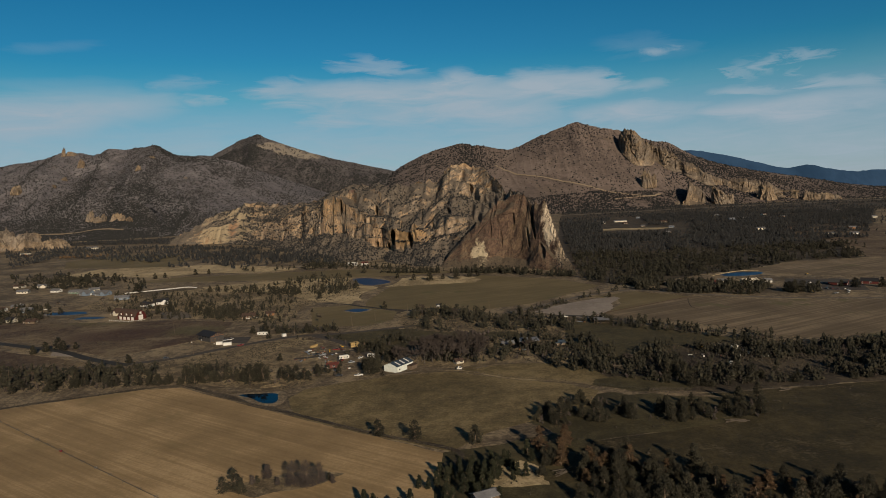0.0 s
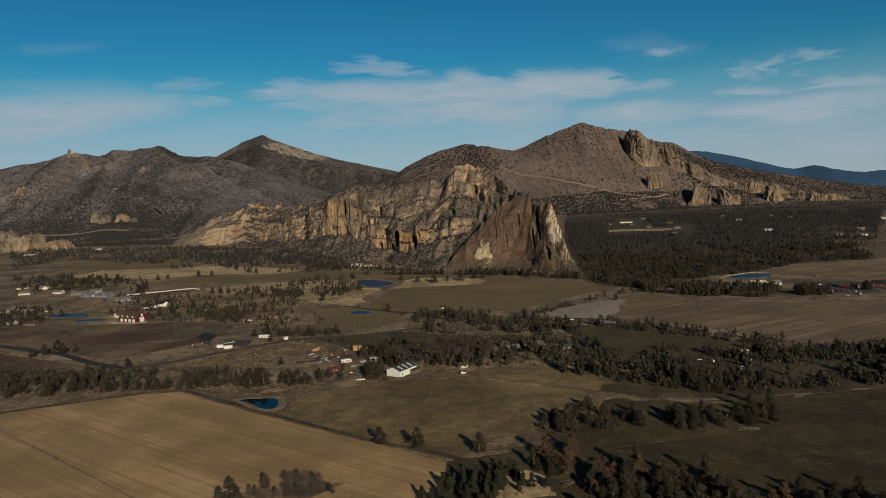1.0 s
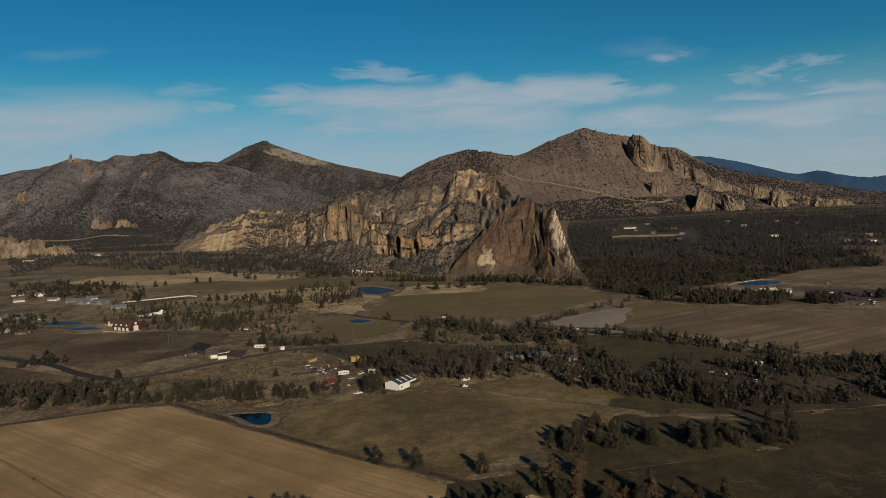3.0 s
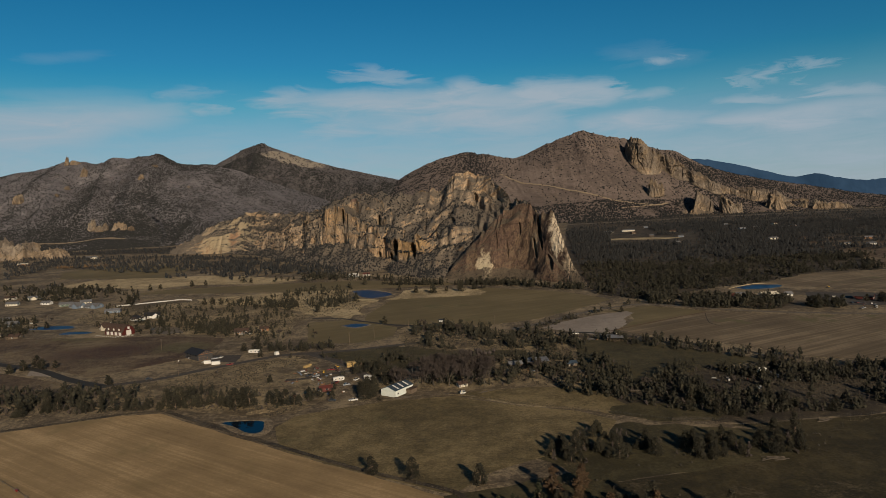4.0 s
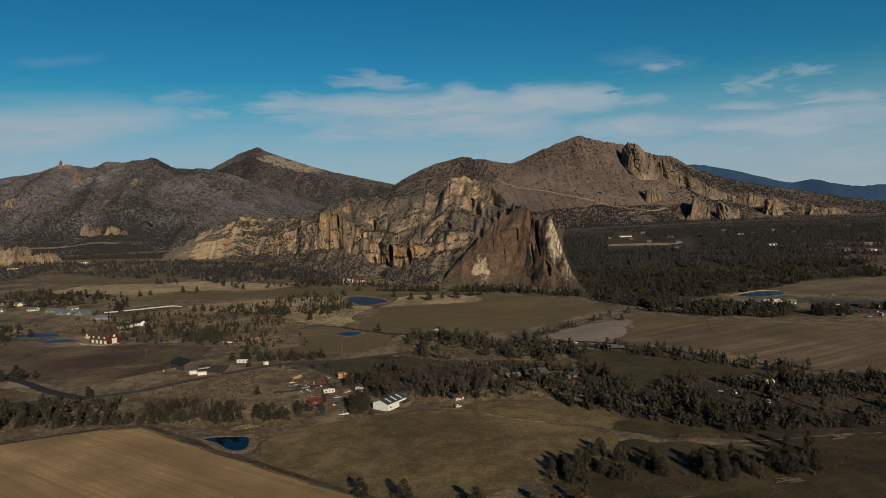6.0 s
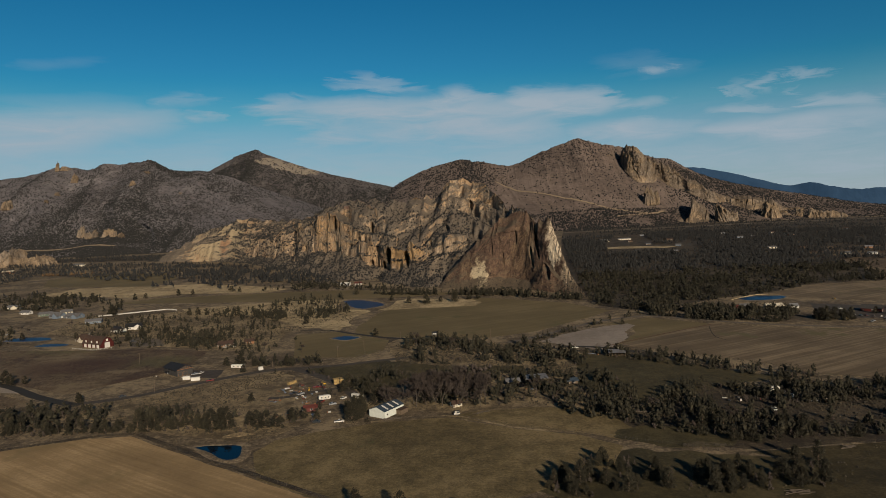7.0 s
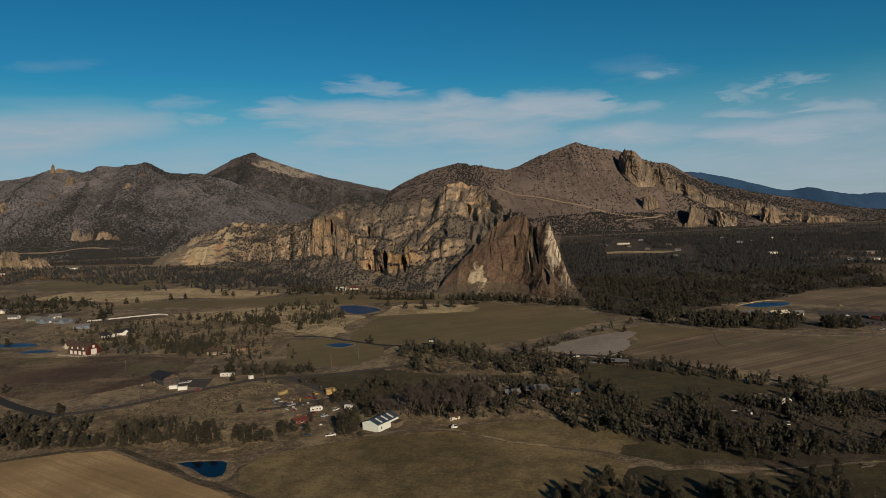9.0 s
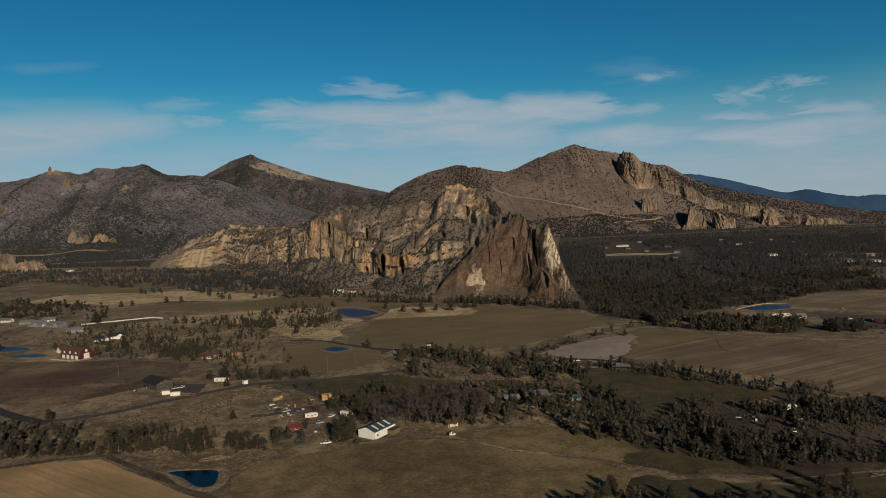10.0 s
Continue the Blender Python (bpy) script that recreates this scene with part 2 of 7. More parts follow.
def rock_mat(name, tones, other, talus, flat=(0.45, 0.72), streak=0.05, pale=(), scale=1.0):
    """Cliffs in two sets of tones, streaked down the face; gentle slopes carry scree. pale: bleached scars (place, half-sizes, tone)."""
    m = Nodes(name)
    blot, vert = m.noise(0.02 * scale, 6, 0.65, distort=0.8), m.noise(streak * scale, 5, 0.7, (1, 1, 0.25), distort=0.8)
    fine, grit = m.noise(0.22 * scale, 5, 0.75), m.noise(0.7 * scale, 3, 0.8)
    f = m.math("ADD", m.math("MULTIPLY", vert, 0.5), m.math("ADD", m.math("MULTIPLY", fine, 0.3), m.math("MULTIPLY", grit, 0.2)))
    one = m.ramp(f, (0.41, tones[0]), (0.5, tones[1]), (0.59, tones[2]))
    two = m.ramp(f, (0.41, other[0]), (0.5, other[1]), (0.59, other[2]))
    col = m.mix(m.step(m.math("ADD", m.math("MULTIPLY", blot, 0.8), m.math("MULTIPLY", fine, 0.2)), 0.45, 0.56), one, two)
    seam = m.math("ABSOLUTE", m.math("SUBTRACT", m.noise(0.075 * scale, 4, 0.6, (1, 1, 0.38), distort=0.6), 0.5))
    col = m.mix(m.math("MULTIPLY", m.math("SUBTRACT", 1.0, m.step(seam, 0.006, 0.03)), 0.6), col, tuple(v * 0.45 for v in other[0]))
    for place, size, tone in pale:
        k = m.math("ADD", m.math("MULTIPLY", m.spot(place, size), 0.9), m.math("ADD", m.math("MULTIPLY", m.math("SUBTRACT", vert, 0.5), 1.5), m.math("MULTIPLY", m.math("SUBTRACT", fine, 0.5), 1.0)))
        k = m.math("MULTIPLY", m.step(k, 0.2, 0.55), m.step(m.spot(place, size), 0.0, 0.3))
        col = m.mix(k, col, tone)
    sep = m.add("ShaderNodeSeparateXYZ")
    m.link(m.geo.outputs["Normal"], sep.inputs[0])
    up = m.math("ADD", sep.outputs[2], m.math("MULTIPLY", m.math("SUBTRACT", fine, 0.5), 0.4))
    tal = m.ramp(m.math("ADD", m.math("MULTIPLY", blot, 0.3), m.math("ADD", m.math("MULTIPLY", fine, 0.35), m.math("MULTIPLY", grit, 0.35))), (0.42, talus[0]), (0.58, talus[1]))
    col = m.mix(m.step(up, *flat), col, tal)
    return m.done(col, 0.92, m.math("ADD", fine, m.math("ADD", vert, grit)), 0.7, 1.8 / scale)


# ---- shape tools ----
def hash3(i, j, k, seed):
    h = (i * 374761393 + j * 668265263 + k * 1442695041 + seed * 974711) & 0xFFFFFFFF
    h = ((h ^ (h >> 13)) * 1274126177) & 0xFFFFFFFF
    return ((h ^ (h >> 16)) & 0xFFFFFF) / float(0xFFFFFF)


def vnoise(x, y, z, seed=0):
    """Smooth noise from 0 to 1 on arrays."""
    x, y, z = np.broadcast_arrays(x, y, z)
    xi, yi, zi = (np.floor(a).astype(np.int64) for a in (x, y, z))
    fx, fy, fz = x - xi, y - yi, z - zi
    fx, fy, fz = (a * a * (3 - 2 * a) for a in (fx, fy, fz))
    total = 0
    for a in (0, 1):
        for b in (0, 1):
            for c in (0, 1):
                w = (fx if a else 1 - fx) * (fy if b else 1 - fy) * (fz if c else 1 - fz)
                total = total + w * hash3(xi + a, yi + b, zi + c, seed)
    return total


def fbm(x, y, z=0.0, octaves=5, gain=0.5, seed=0, ridged=False):
    total, amp, norm = 0, 1.0, 0
    for o in range(octaves):
        n = vnoise(x * 2.03 ** o + 17.3 * o, y * 2.03 ** o - 9.1 * o, z * 2.03 ** o + 5.7 * o, seed + o)
        if ridged:
            n = 1 - np.abs(2 * n - 1)
        total, norm, amp = total + amp * n, norm + amp, amp * gain
    return total / norm


def mesh_np(name, verts, faces, mats, index=None, smooth=False):
    """A mesh from arrays: faces is (n, 3) or (n, 4)."""
    me = bpy.data.meshes.new(name)
    verts, faces = np.asarray(verts, np.float32), np.asarray(faces, np.int32)
    k = faces.shape[1]
    me.vertices.add(len(verts))
    me.vertices.foreach_set("co", verts.ravel())
    me.loops.add(faces.size)
    me.loops.foreach_set("vertex_index", faces.ravel())
    me.polygons.add(len(faces))
    me.polygons.foreach_set("loop_start", np.arange(0, faces.size, k, dtype=np.int32))
    me.polygons.foreach_set("use_smooth", np.full(len(faces), smooth))
    for m in mats if isinstance(mats, (list, tuple)) else [mats]:
        me.materials.append(m)
    if index is not None:
        me.polygons.foreach_set("material_index", np.asarray(index, np.int32))
    me.update(calc_edges=True)
    return me


def grid_faces(nu, nv):
    i, j = np.meshgrid(np.arange(nu - 1), np.arange(nv - 1), indexing="ij")
    a = (i * nv + j).ravel()
    return np.stack([a, a + nv, a + nv + 1, a + 1], 1)


def part(name, data, material=None, parent=None, label=""):
    """One mesh object, from a bmesh or a mesh, under a thing or a part."""
    if isinstance(data, bmesh.types.BMesh):
        me = bpy.data.meshes.new(name)
        data.to_mesh(me)
        data.free()
        data = me
    if material is not None and not data.materials:
        data.materials.append(material)
    ob = new(name, data)
    if parent is not None:
        ob.parent = parent
    return tagged(ob, label)


def box(bm, x0, x1, y0, y1, z0, z1, bevel=0.0):
    got = bmesh.ops.create_cube(bm, size=1.0)
    bmesh.ops.scale(bm, vec=(x1 - x0, y1 - y0, z1 - z0), verts=got["verts"])
    bmesh.ops.translate(bm, vec=((x0 + x1) / 2, (y0 + y1) / 2, (z0 + z1) / 2), verts=got["verts"])
    if bevel:
        edges = list({e for v in got["verts"] for e in v.link_edges})
        bmesh.ops.bevel(bm, geom=edges, offset=bevel, segments=1, affect="EDGES")
    return bm


def boxes(*rows, bevel=0.0):
    bm = bmesh.new()
    for r in rows:
        box(bm, *r, bevel=bevel)
    return bm


def tube(bm, a, b, r0, r1, sides=6):
    a, b = Vector(a), Vector(b)
    q = (b - a).to_track_quat("Z", "Y").to_matrix().to_4x4()
    got = bmesh.ops.create_cone(bm, cap_ends=True, segments=sides, radius1=r0, radius2=r1, depth=(b - a).length)
    bmesh.ops.transform(bm, matrix=Matrix.Translation((a + b) / 2) @ q, verts=got["verts"])


def prism(bm, outline, y0, y1):
    """An outline in x and z, drawn out from y0 to y1."""
    lo = [bm.verts.new((x, y0, z)) for x, z in outline]
    hi = [bm.verts.new((x, y1, z)) for x, z in outline]
    bm.faces.new(lo)
    bm.faces.new(hi[::-1])
    n = len(outline)
    for i in range(n):
        bm.faces.new((lo[i], hi[i], hi[(i + 1) % n], lo[(i + 1) % n]))
    return bm


def inside(poly, x, y):
    hit = np.zeros(np.shape(x), bool)
    for (x0, y0), (x1, y1) in zip(poly, poly[1:] + poly[:1]):
        cross = ((y0 > y) != (y1 > y)) & (x < (x1 - x0) * (y - y0) / ((y1 - y0) or 1e-9) + x0)
        hit ^= cross
    return hit


def smooth_line(points, n):
    """n points along a rounded line through the control points (any dimension)."""
    p = np.asarray(points, float)
    t = np.linspace(0, len(p) - 1, n)
    i = np.clip(t.astype(int), 0, len(p) - 2)
    f = (t - i)[:, None]
    a, b, c, d = p[np.maximum(i - 1, 0)], p[i], p[i + 1], p[np.minimum(i + 2, len(p) - 1)]
    return 0.5 * (2 * b + (c - a) * f + (2 * a - 5 * b + 4 * c - d) * f ** 2 + (3 * b - a - 3 * c + d) * f ** 3)


def wobbly(poly, step=6.0, amount=1.2, seed=0):
    """The outline of a field or pond, cut into short pieces and shaken a little."""
    out = []
    for i, (a, b) in enumerate(zip(poly, poly[1:] + poly[:1])):
        d = math.dist(a, b)
        n = max(1, int(d / step))
        for k in range(n):
            f = k / n
            x, y = a[0] + (b[0] - a[0]) * f, a[1] + (b[1] - a[1]) * f
            out.append((x + amount * (noise.noise((x * 0.07, y * 0.07, seed)) + 0.5 * noise.noise((x * 0.3, y * 0.3, seed + 5))), y + amount * noise.noise((x * 0.07, y * 0.07, seed + 9))))
    return out


def rounded(poly, n=8):
    return [tuple(p) for p in smooth_line(list(poly) + [poly[0]], n * len(poly))[:-1]]


def slab(name, outline, top, bottom, material):
    """A flat piece of ground with an edge."""
    bm = bmesh.new()
    hi = [bm.verts.new((x, y, top)) for x, y in outline]
    lo = [bm.verts.new((x, y, bottom)) for x, y in outline]
    f = bm.faces.new(hi)
    n = len(hi)
    for i in range(n):
        bm.faces.new((hi[i], lo[i], lo[(i + 1) % n], hi[(i + 1) % n]))
    bmesh.ops.triangulate(bm, faces=[f])
    bmesh.ops.recalc_face_normals(bm, faces=bm.faces)
    me = bpy.data.meshes.new(name)
    bm.to_mesh(me)
    bm.free()
    me.materials.append(material)
    return new(name, me)

# ---- materials of the land ----
M_GROUND = earth("dry_ground", (0.045, 0.034, 0.022), (0.105, 0.081, 0.053), (0.215, 0.167, 0.103), 0.012, 0.35, ((0.24, 0.187, 0.11), 0.55, 0.64))
M_TAN = crop("tan_stubble", (0.15, 0.102, 0.05), (0.235, 0.163, 0.082), (0.40, 0.285, 0.155), radians(-35), 0.45, 0.010, 0.36, ((0.165, 0.122, 0.058), 0.56, 0.72))
M_PASTURE = earth("grazed_pasture", (0.062, 0.047, 0.021), (0.108, 0.083, 0.039), (0.175, 0.132, 0.066), 0.014, 0.55, ((0.066, 0.066, 0.027), 0.57, 0.65))
# Winter grass, its tones lowered to paint in the lens's corner falloff.
M_GREEN_DIMMED = earth("dimmed_winter_grass", (0.019, 0.0148, 0.0055), (0.033, 0.026, 0.010), (0.055, 0.042, 0.0175), 0.02, 0.6, ((0.072, 0.055, 0.03), 0.54, 0.63))
# Paddock tones cut by a fifth to carry edge falloff of the lens.
M_PADDOCK = earth("paddock_grass", (0.024, 0.0205, 0.0085), (0.042, 0.035, 0.015), (0.066, 0.054, 0.025), 0.02, 0.6, ((0.082, 0.063, 0.034), 0.55, 0.64))
# Dark litter, made darker still to paint in lens falloff at right.
M_LITTER = earth("woodland_floor", (0.019, 0.0145, 0.010), (0.036, 0.028, 0.0185), (0.072, 0.056, 0.036), 0.03, 0.45, ((0.10, 0.08, 0.05), 0.58, 0.66))
M_ROUGH = earth("rough_dry_grass", (0.062, 0.047, 0.029), (0.15, 0.115, 0.068), (0.27, 0.21, 0.123), 0.02, 0.42, ((0.065, 0.05, 0.033), 0.54, 0.60), 0.5)
M_BROWN = earth("bare_brown_field", (0.042, 0.026, 0.018), (0.078, 0.054, 0.034), (0.14, 0.106, 0.064), 0.016, 0.45, ((0.10, 0.078, 0.045), 0.54, 0.60), 0.25,
                [((-350, 682, 0), (60, 32, 9), (0.078, 0.073, 0.031)), ((-232, 612, 0), (40, 30, 9), (0.068, 0.064, 0.028)), ((-300, 606, 0), (62, 40, 9), (0.043, 0.021, 0.015)), ((-222, 548, 0), (30, 22, 9), (0.05, 0.026, 0.018)), ((-250, 580, 0), (26, 9, 9), (0.16, 0.122, 0.075)), ((-330, 645, 0), (50, 8, 9), (0.135, 0.105, 0.065))])
M_HAY = crop("hay_field", (0.080, 0.063, 0.030), (0.105, 0.082, 0.040), (0.142, 0.110, 0.057), radians(30), 0.12, 0.008, 0.4, ((0.078, 0.070, 0.031), 0.57, 0.70))
M_GREY = earth("pale_tilled_soil", (0.16, 0.135, 0.115), (0.195, 0.165, 0.14), (0.23, 0.20, 0.17), 0.02, 0.5, ((0.11, 0.085, 0.055), 0.60, 0.70))
# Stubble colours reduced: the lens's darkening towards the right is in them.
M_TANR = crop("mown_hay_stubble", (0.054, 0.040, 0.024), (0.108, 0.081, 0.050), (0.208, 0.16, 0.104), radians(28), 0.28, 0.007, 0.52, ((0.085, 0.075, 0.036), 0.58, 0.66))
M_STRAW = earth("straw_grass", (0.15, 0.115, 0.065), (0.27, 0.211, 0.121), (0.40, 0.318, 0.19), 0.02, 0.4, ((0.085, 0.066, 0.04), 0.56, 0.63))
M_ASPHALT = plain("asphalt", (0.022, 0.021, 0.020), 0.9, scale=0.3)
M_GRAVEL = plain("gravel", (0.10, 0.085, 0.07), 0.95, vary=0.22, scale=0.3)
M_YARD = plain("dark_gravel", (0.05, 0.043, 0.038), 0.95, vary=0.25, scale=0.25)
M_CLAY = earth("bare_clay", (0.055, 0.03, 0.02), (0.085, 0.048, 0.03), (0.12, 0.07, 0.045), 0.05, 0.6)
M_MUD = earth("pond_bank", (0.068, 0.053, 0.035), (0.13, 0.10, 0.066), (0.235, 0.185, 0.122), 0.06, 0.8)
M_RIDGE = rock_mat("tuff_cliff", ((0.155, 0.099, 0.062), (0.30, 0.205, 0.122), (0.43, 0.315, 0.20)), ((0.12, 0.092, 0.069), (0.24, 0.183, 0.13), (0.36, 0.283, 0.20)), ((0.066, 0.055, 0.045), (0.15, 0.124, 0.096)), (0.32, 0.52), 0.06,
                   [((-570, 1850, 50), (190, 150, 90), (0.28, 0.225, 0.145)), ((-150, 1490, 140), (170, 190, 27), (0.092, 0.058, 0.048)), ((70, 1240, 88), (95, 170, 44), (0.115, 0.10, 0.082)), ((-70, 1150, 42), (80, 160, 46), (0.30, 0.195, 0.098)), ((-250, 1420, 92), (90, 170, 34), (0.31, 0.21, 0.12)), ((-560, 1840, 40), (22, 60, 50), (0.23, 0.14, 0.085))])
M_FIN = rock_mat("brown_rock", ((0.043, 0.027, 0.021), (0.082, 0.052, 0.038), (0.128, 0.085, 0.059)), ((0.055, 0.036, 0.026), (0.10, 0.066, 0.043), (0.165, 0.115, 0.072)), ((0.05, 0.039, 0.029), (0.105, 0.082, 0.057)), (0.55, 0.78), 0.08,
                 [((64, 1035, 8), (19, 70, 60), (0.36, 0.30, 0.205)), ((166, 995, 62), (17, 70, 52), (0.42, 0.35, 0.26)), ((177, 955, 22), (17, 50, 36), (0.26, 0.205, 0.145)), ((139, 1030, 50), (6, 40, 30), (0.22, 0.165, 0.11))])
M_CRAG = rock_mat("crag_rock", ((0.085, 0.062, 0.043), (0.175, 0.13, 0.086), (0.285, 0.215, 0.145)), ((0.07, 0.057, 0.047), (0.14, 0.114, 0.09), (0.23, 0.19, 0.148)), ((0.07, 0.055, 0.041), (0.115, 0.09, 0.066)), (0.55, 0.82), 0.03, scale=0.5)
M_HILL = earth("sage_hillside", (0.072, 0.056, 0.049), (0.098, 0.076, 0.066), (0.13, 0.102, 0.088), 0.003, 0.06, ((0.115, 0.088, 0.066), 0.56, 0.68), 0.6)
# Grey-mauve base: the bluish haze of distance is painted into the hillside.
M_HILL_HAZED = earth("hazed_wooded_hillside", (0.068, 0.063, 0.068), (0.099, 0.092, 0.099), (0.138, 0.129, 0.135), 0.003, 0.06, ((0.110, 0.096, 0.094), 0.54, 0.66), 0.6)
m = Nodes("bare_summit")
fine, wide = m.noise(0.06, 5, 0.7), m.noise(0.008, 5, 0.6)
# Flank tones greyed so that distance haze sits in the colour.
slope = m.ramp(m.math("ADD", m.math("MULTIPLY", fine, 0.5), m.math("MULTIPLY", wide, 0.5)), (0.4, (0.042, 0.038, 0.041)), (0.6, (0.085, 0.077, 0.077)))
bald = m.math("ADD", m.math("MAXIMUM", m.spot((-1100, 4600, 478), (130, 300, 46)), m.math("MAXIMUM", m.spot((-985, 4600, 436), (140, 300, 44)), m.spot((-880, 4620, 404), (130, 300, 36)))), m.math("MULTIPLY", m.math("SUBTRACT", m.noise(0.02, 5, 0.7), 0.5), 1.5))
M_PEAK = m.done(m.mix(m.step(bald, 0.25, 0.45), slope, (0.165, 0.142, 0.116)), 0.95, fine, 0.5, 2.0)
M_TRACK = plain("dirt_track", (0.20, 0.155, 0.107), 0.95, scale=0.05)
m = Nodes("pond_water")
ripple = m.noise(0.9, 3, 0.6)
m.bsdf.inputs["IOR"].default_value = 1.33
M_WATER = m.done(m.ramp(m.noise(0.05, 3), (0.3, (0.002, 0.006, 0.012)), (0.7, (0.003, 0.008, 0.016))), 0.03, ripple, 0.05, 0.02)
m.bsdf.inputs["Specular IOR Level"].default_value = 0.19
# The sky's reflection is painted in as blue base; gloss is cut down.
m = Nodes("sky_tinted_water")
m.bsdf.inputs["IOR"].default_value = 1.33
M_WATER_SKYBLUE = m.done(m.ramp(m.noise(0.05, 3), (0.3, (0.006, 0.026, 0.075)), (0.7, (0.010, 0.036, 0.095))), 0.3, m.noise(0.9, 3, 0.6), 0.3, 0.06)
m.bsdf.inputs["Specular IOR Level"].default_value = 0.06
# Blue of far haze painted straight into the backdrop's base colour.
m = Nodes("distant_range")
M_FAR_HAZED = m.done(m.ramp(m.noise(0.004, 5), (0.35, (0.008, 0.027, 0.064)), (0.65, (0.016, 0.043, 0.094))), 1.0)

# ---- ground ----
rings = np.concatenate([[0], np.geomspace(40, 30000, 90)])
turns = np.linspace(0, 2 * math.pi, 181)
R, A = np.meshgrid(rings, turns, indexing="ij")
gx, gy = R * np.sin(A), R * np.cos(A)
gz = np.where(R > 20000, -(R - 20000) * 0.001, 0)
me = mesh_np("ground", np.stack([gx, gy, gz], -1).reshape(-1, 3), grid_faces(*R.shape), M_GROUND, smooth=True)
ground = tagged(new("ground", me), "dry grey-brown valley floor with bunchgrass and bare soil", "ground", kind="structure")


def field(name, poly, material, label, lift=0.06, amount=1.2, step=6.0):
    return tagged(slab(name, wobbly(poly, step, amount), lift, -0.5, material), label, "field", "fields of the valley", "structure")


field("stubble_field", [(-420, 300), (-267, 390), (-240, 402), (-195, 420), (-171, 421), (-133, 391), (-84, 353), (-41, 321), (-3, 294), (-8, 250), (-40, 180), (-420, 120)], M_TAN, "mown tan stubble field with faint lines", 0.10)
field("pasture", [(-95, 389), (-88, 405), (-68, 416), (-33, 428), (4, 432), (39, 408), (72, 394), (88, 376), (76, 351), (39, 329), (19, 318), (0, 296), (-41, 322), (-84, 354)], M_PASTURE, "grazed brown-green pasture inside a wire fence", 0.08)
field("pasture", [(4, 435), (39, 411), (72, 398), (88, 384), (101, 402), (92, 436), (60, 444), (20, 441)], M_PASTURE, "rough pasture between the fence and the junipers", 0.055, 2.5)
field("small_meadow", [(92, 402), (112, 405), (142, 398), (146, 384), (140, 371), (117, 370), (96, 379), (86, 390)], M_PADDOCK, "dull green meadow beside a timber corral", 0.06, 3.0, 3.0)
field("meadow", [(142, 362), (194, 366), (252, 372), (420, 390), (420, 200), (160, 220), (40, 262), (65, 300), (111, 310), (150, 320), (170, 345)], M_GREEN_DIMMED, "green meadow, darkened in colour for lens falloff", 0.07)
field("brown_field", [(-439, 690), (-329, 671), (-264, 668), (-205, 645), (-200, 580), (-240, 540), (-262, 515), (-369, 588), (-520, 650)], M_BROWN, "bare brown field beside the road", 0.09)
field("brown_field", [(-560, 560), (-380, 560), (-270, 500), (-300, 440), (-560, 440)], M_BROWN, "bare brown field beside the road", 0.09)
field("hay_field", [(-82, 697), (-84, 740), (-65, 843), (58, 924), (151, 852), (188, 781), (154, 742), (91, 679), (39, 655), (-47, 680)], M_HAY, "green-brown hay field below the cliffs", 0.08)
field("pond_meadow", [(-141, 710), (-102, 717), (-46, 665), (-48, 621), (-71, 598), (-121, 607)], M_HAY, "brown meadow round a small pond", 0.07)
field("green_paddock", [(-103, 562), (-64, 579), (-41, 583), (-12, 520), (-35, 499), (-79, 525)], M_PADDOCK, "dull green paddock behind the farmyard", 0.08)
field("pale_field", [(88, 632), (115, 661), (152, 686), (184, 700), (187, 688), (169, 657), (167, 635), (148, 609), (135, 587), (113, 606)], M_GREY, "pale grey tilled field", 0.10, 2.5, 4.0)
field("fallow_wedge", [(157, 703), (213, 728), (250, 690), (257, 680), (139, 600), (160, 622), (178, 655), (184, 690)], M_HAY, "brown-green fallow wedge beside the pale field", 0.09)
field("mown_field", [(151, 602), (216, 708), (260, 679), (320, 646), (393, 625), (600, 580), (480, 440), (294, 474), (252, 492), (222, 541), (182, 575)], M_TANR, "mown hay field with long pale swaths", 0.08)
field("mown_field", [(397, 855), (502, 930), (700, 930), (680, 740), (494, 772), (397, 827)], M_TANR, "mown hay field with long pale swaths", 0.08)
field("green_paddock", [(108, 578), (162, 557), (205, 502), (238, 486), (195, 479), (107, 440), (90, 489)], M_PADDOCK, "dull green paddock among junipers", 0.08)
field("hay_field", [(-732, 1298), (-811, 1448), (-767, 1589), (-592, 1515), (-519, 1389), (-502, 1235)], M_HAY, "dull green hay field by the far road", 0.08)
field("straw_strip", [(-660, 1150), (-640, 1250), (-542, 1254), (-422, 1245), (-332, 1196), (-238, 1112), (-264, 1075), (-400, 1105), (-455, 1070), (-568, 1120)], M_STRAW, "strip of straw-coloured dry grass", 0.07)
field("hay_field", [(-467, 1009), (-419, 1056), (-230, 1068), (-125, 1066), (-70, 1025), (53, 975), (-60, 960), (-224, 966)], M_HAY, "green-brown hay field below the cliffs", 0.09)
for k, poly in enumerate([[(60, 300), (120, 312), (172, 318), (176, 348), (92, 372), (60, 366), (40, 330)], [(-60, 225), (-8, 292), (52, 312), (70, 300), (165, 240), (160, 215)]]):
    field("brush_ground", poly, M_PADDOCK, "dull rough grass under junipers", 0.035 + 0.01 * k, 4.0, 6.0)
field("straw_clearing", [(19, 276), (30, 282), (39, 271), (38, 255), (16, 257)], M_STRAW, "pale dry-grass clearing among the conifers", 0.075, 3.0, 3.0)
field("open_ground", [(737, 1384), (690, 1126), (600, 960), (640, 940), (1100, 1476), (843, 1561)], M_BROWN, "open brown ground beyond the mown field", 0.1, 8.0, 9.0)
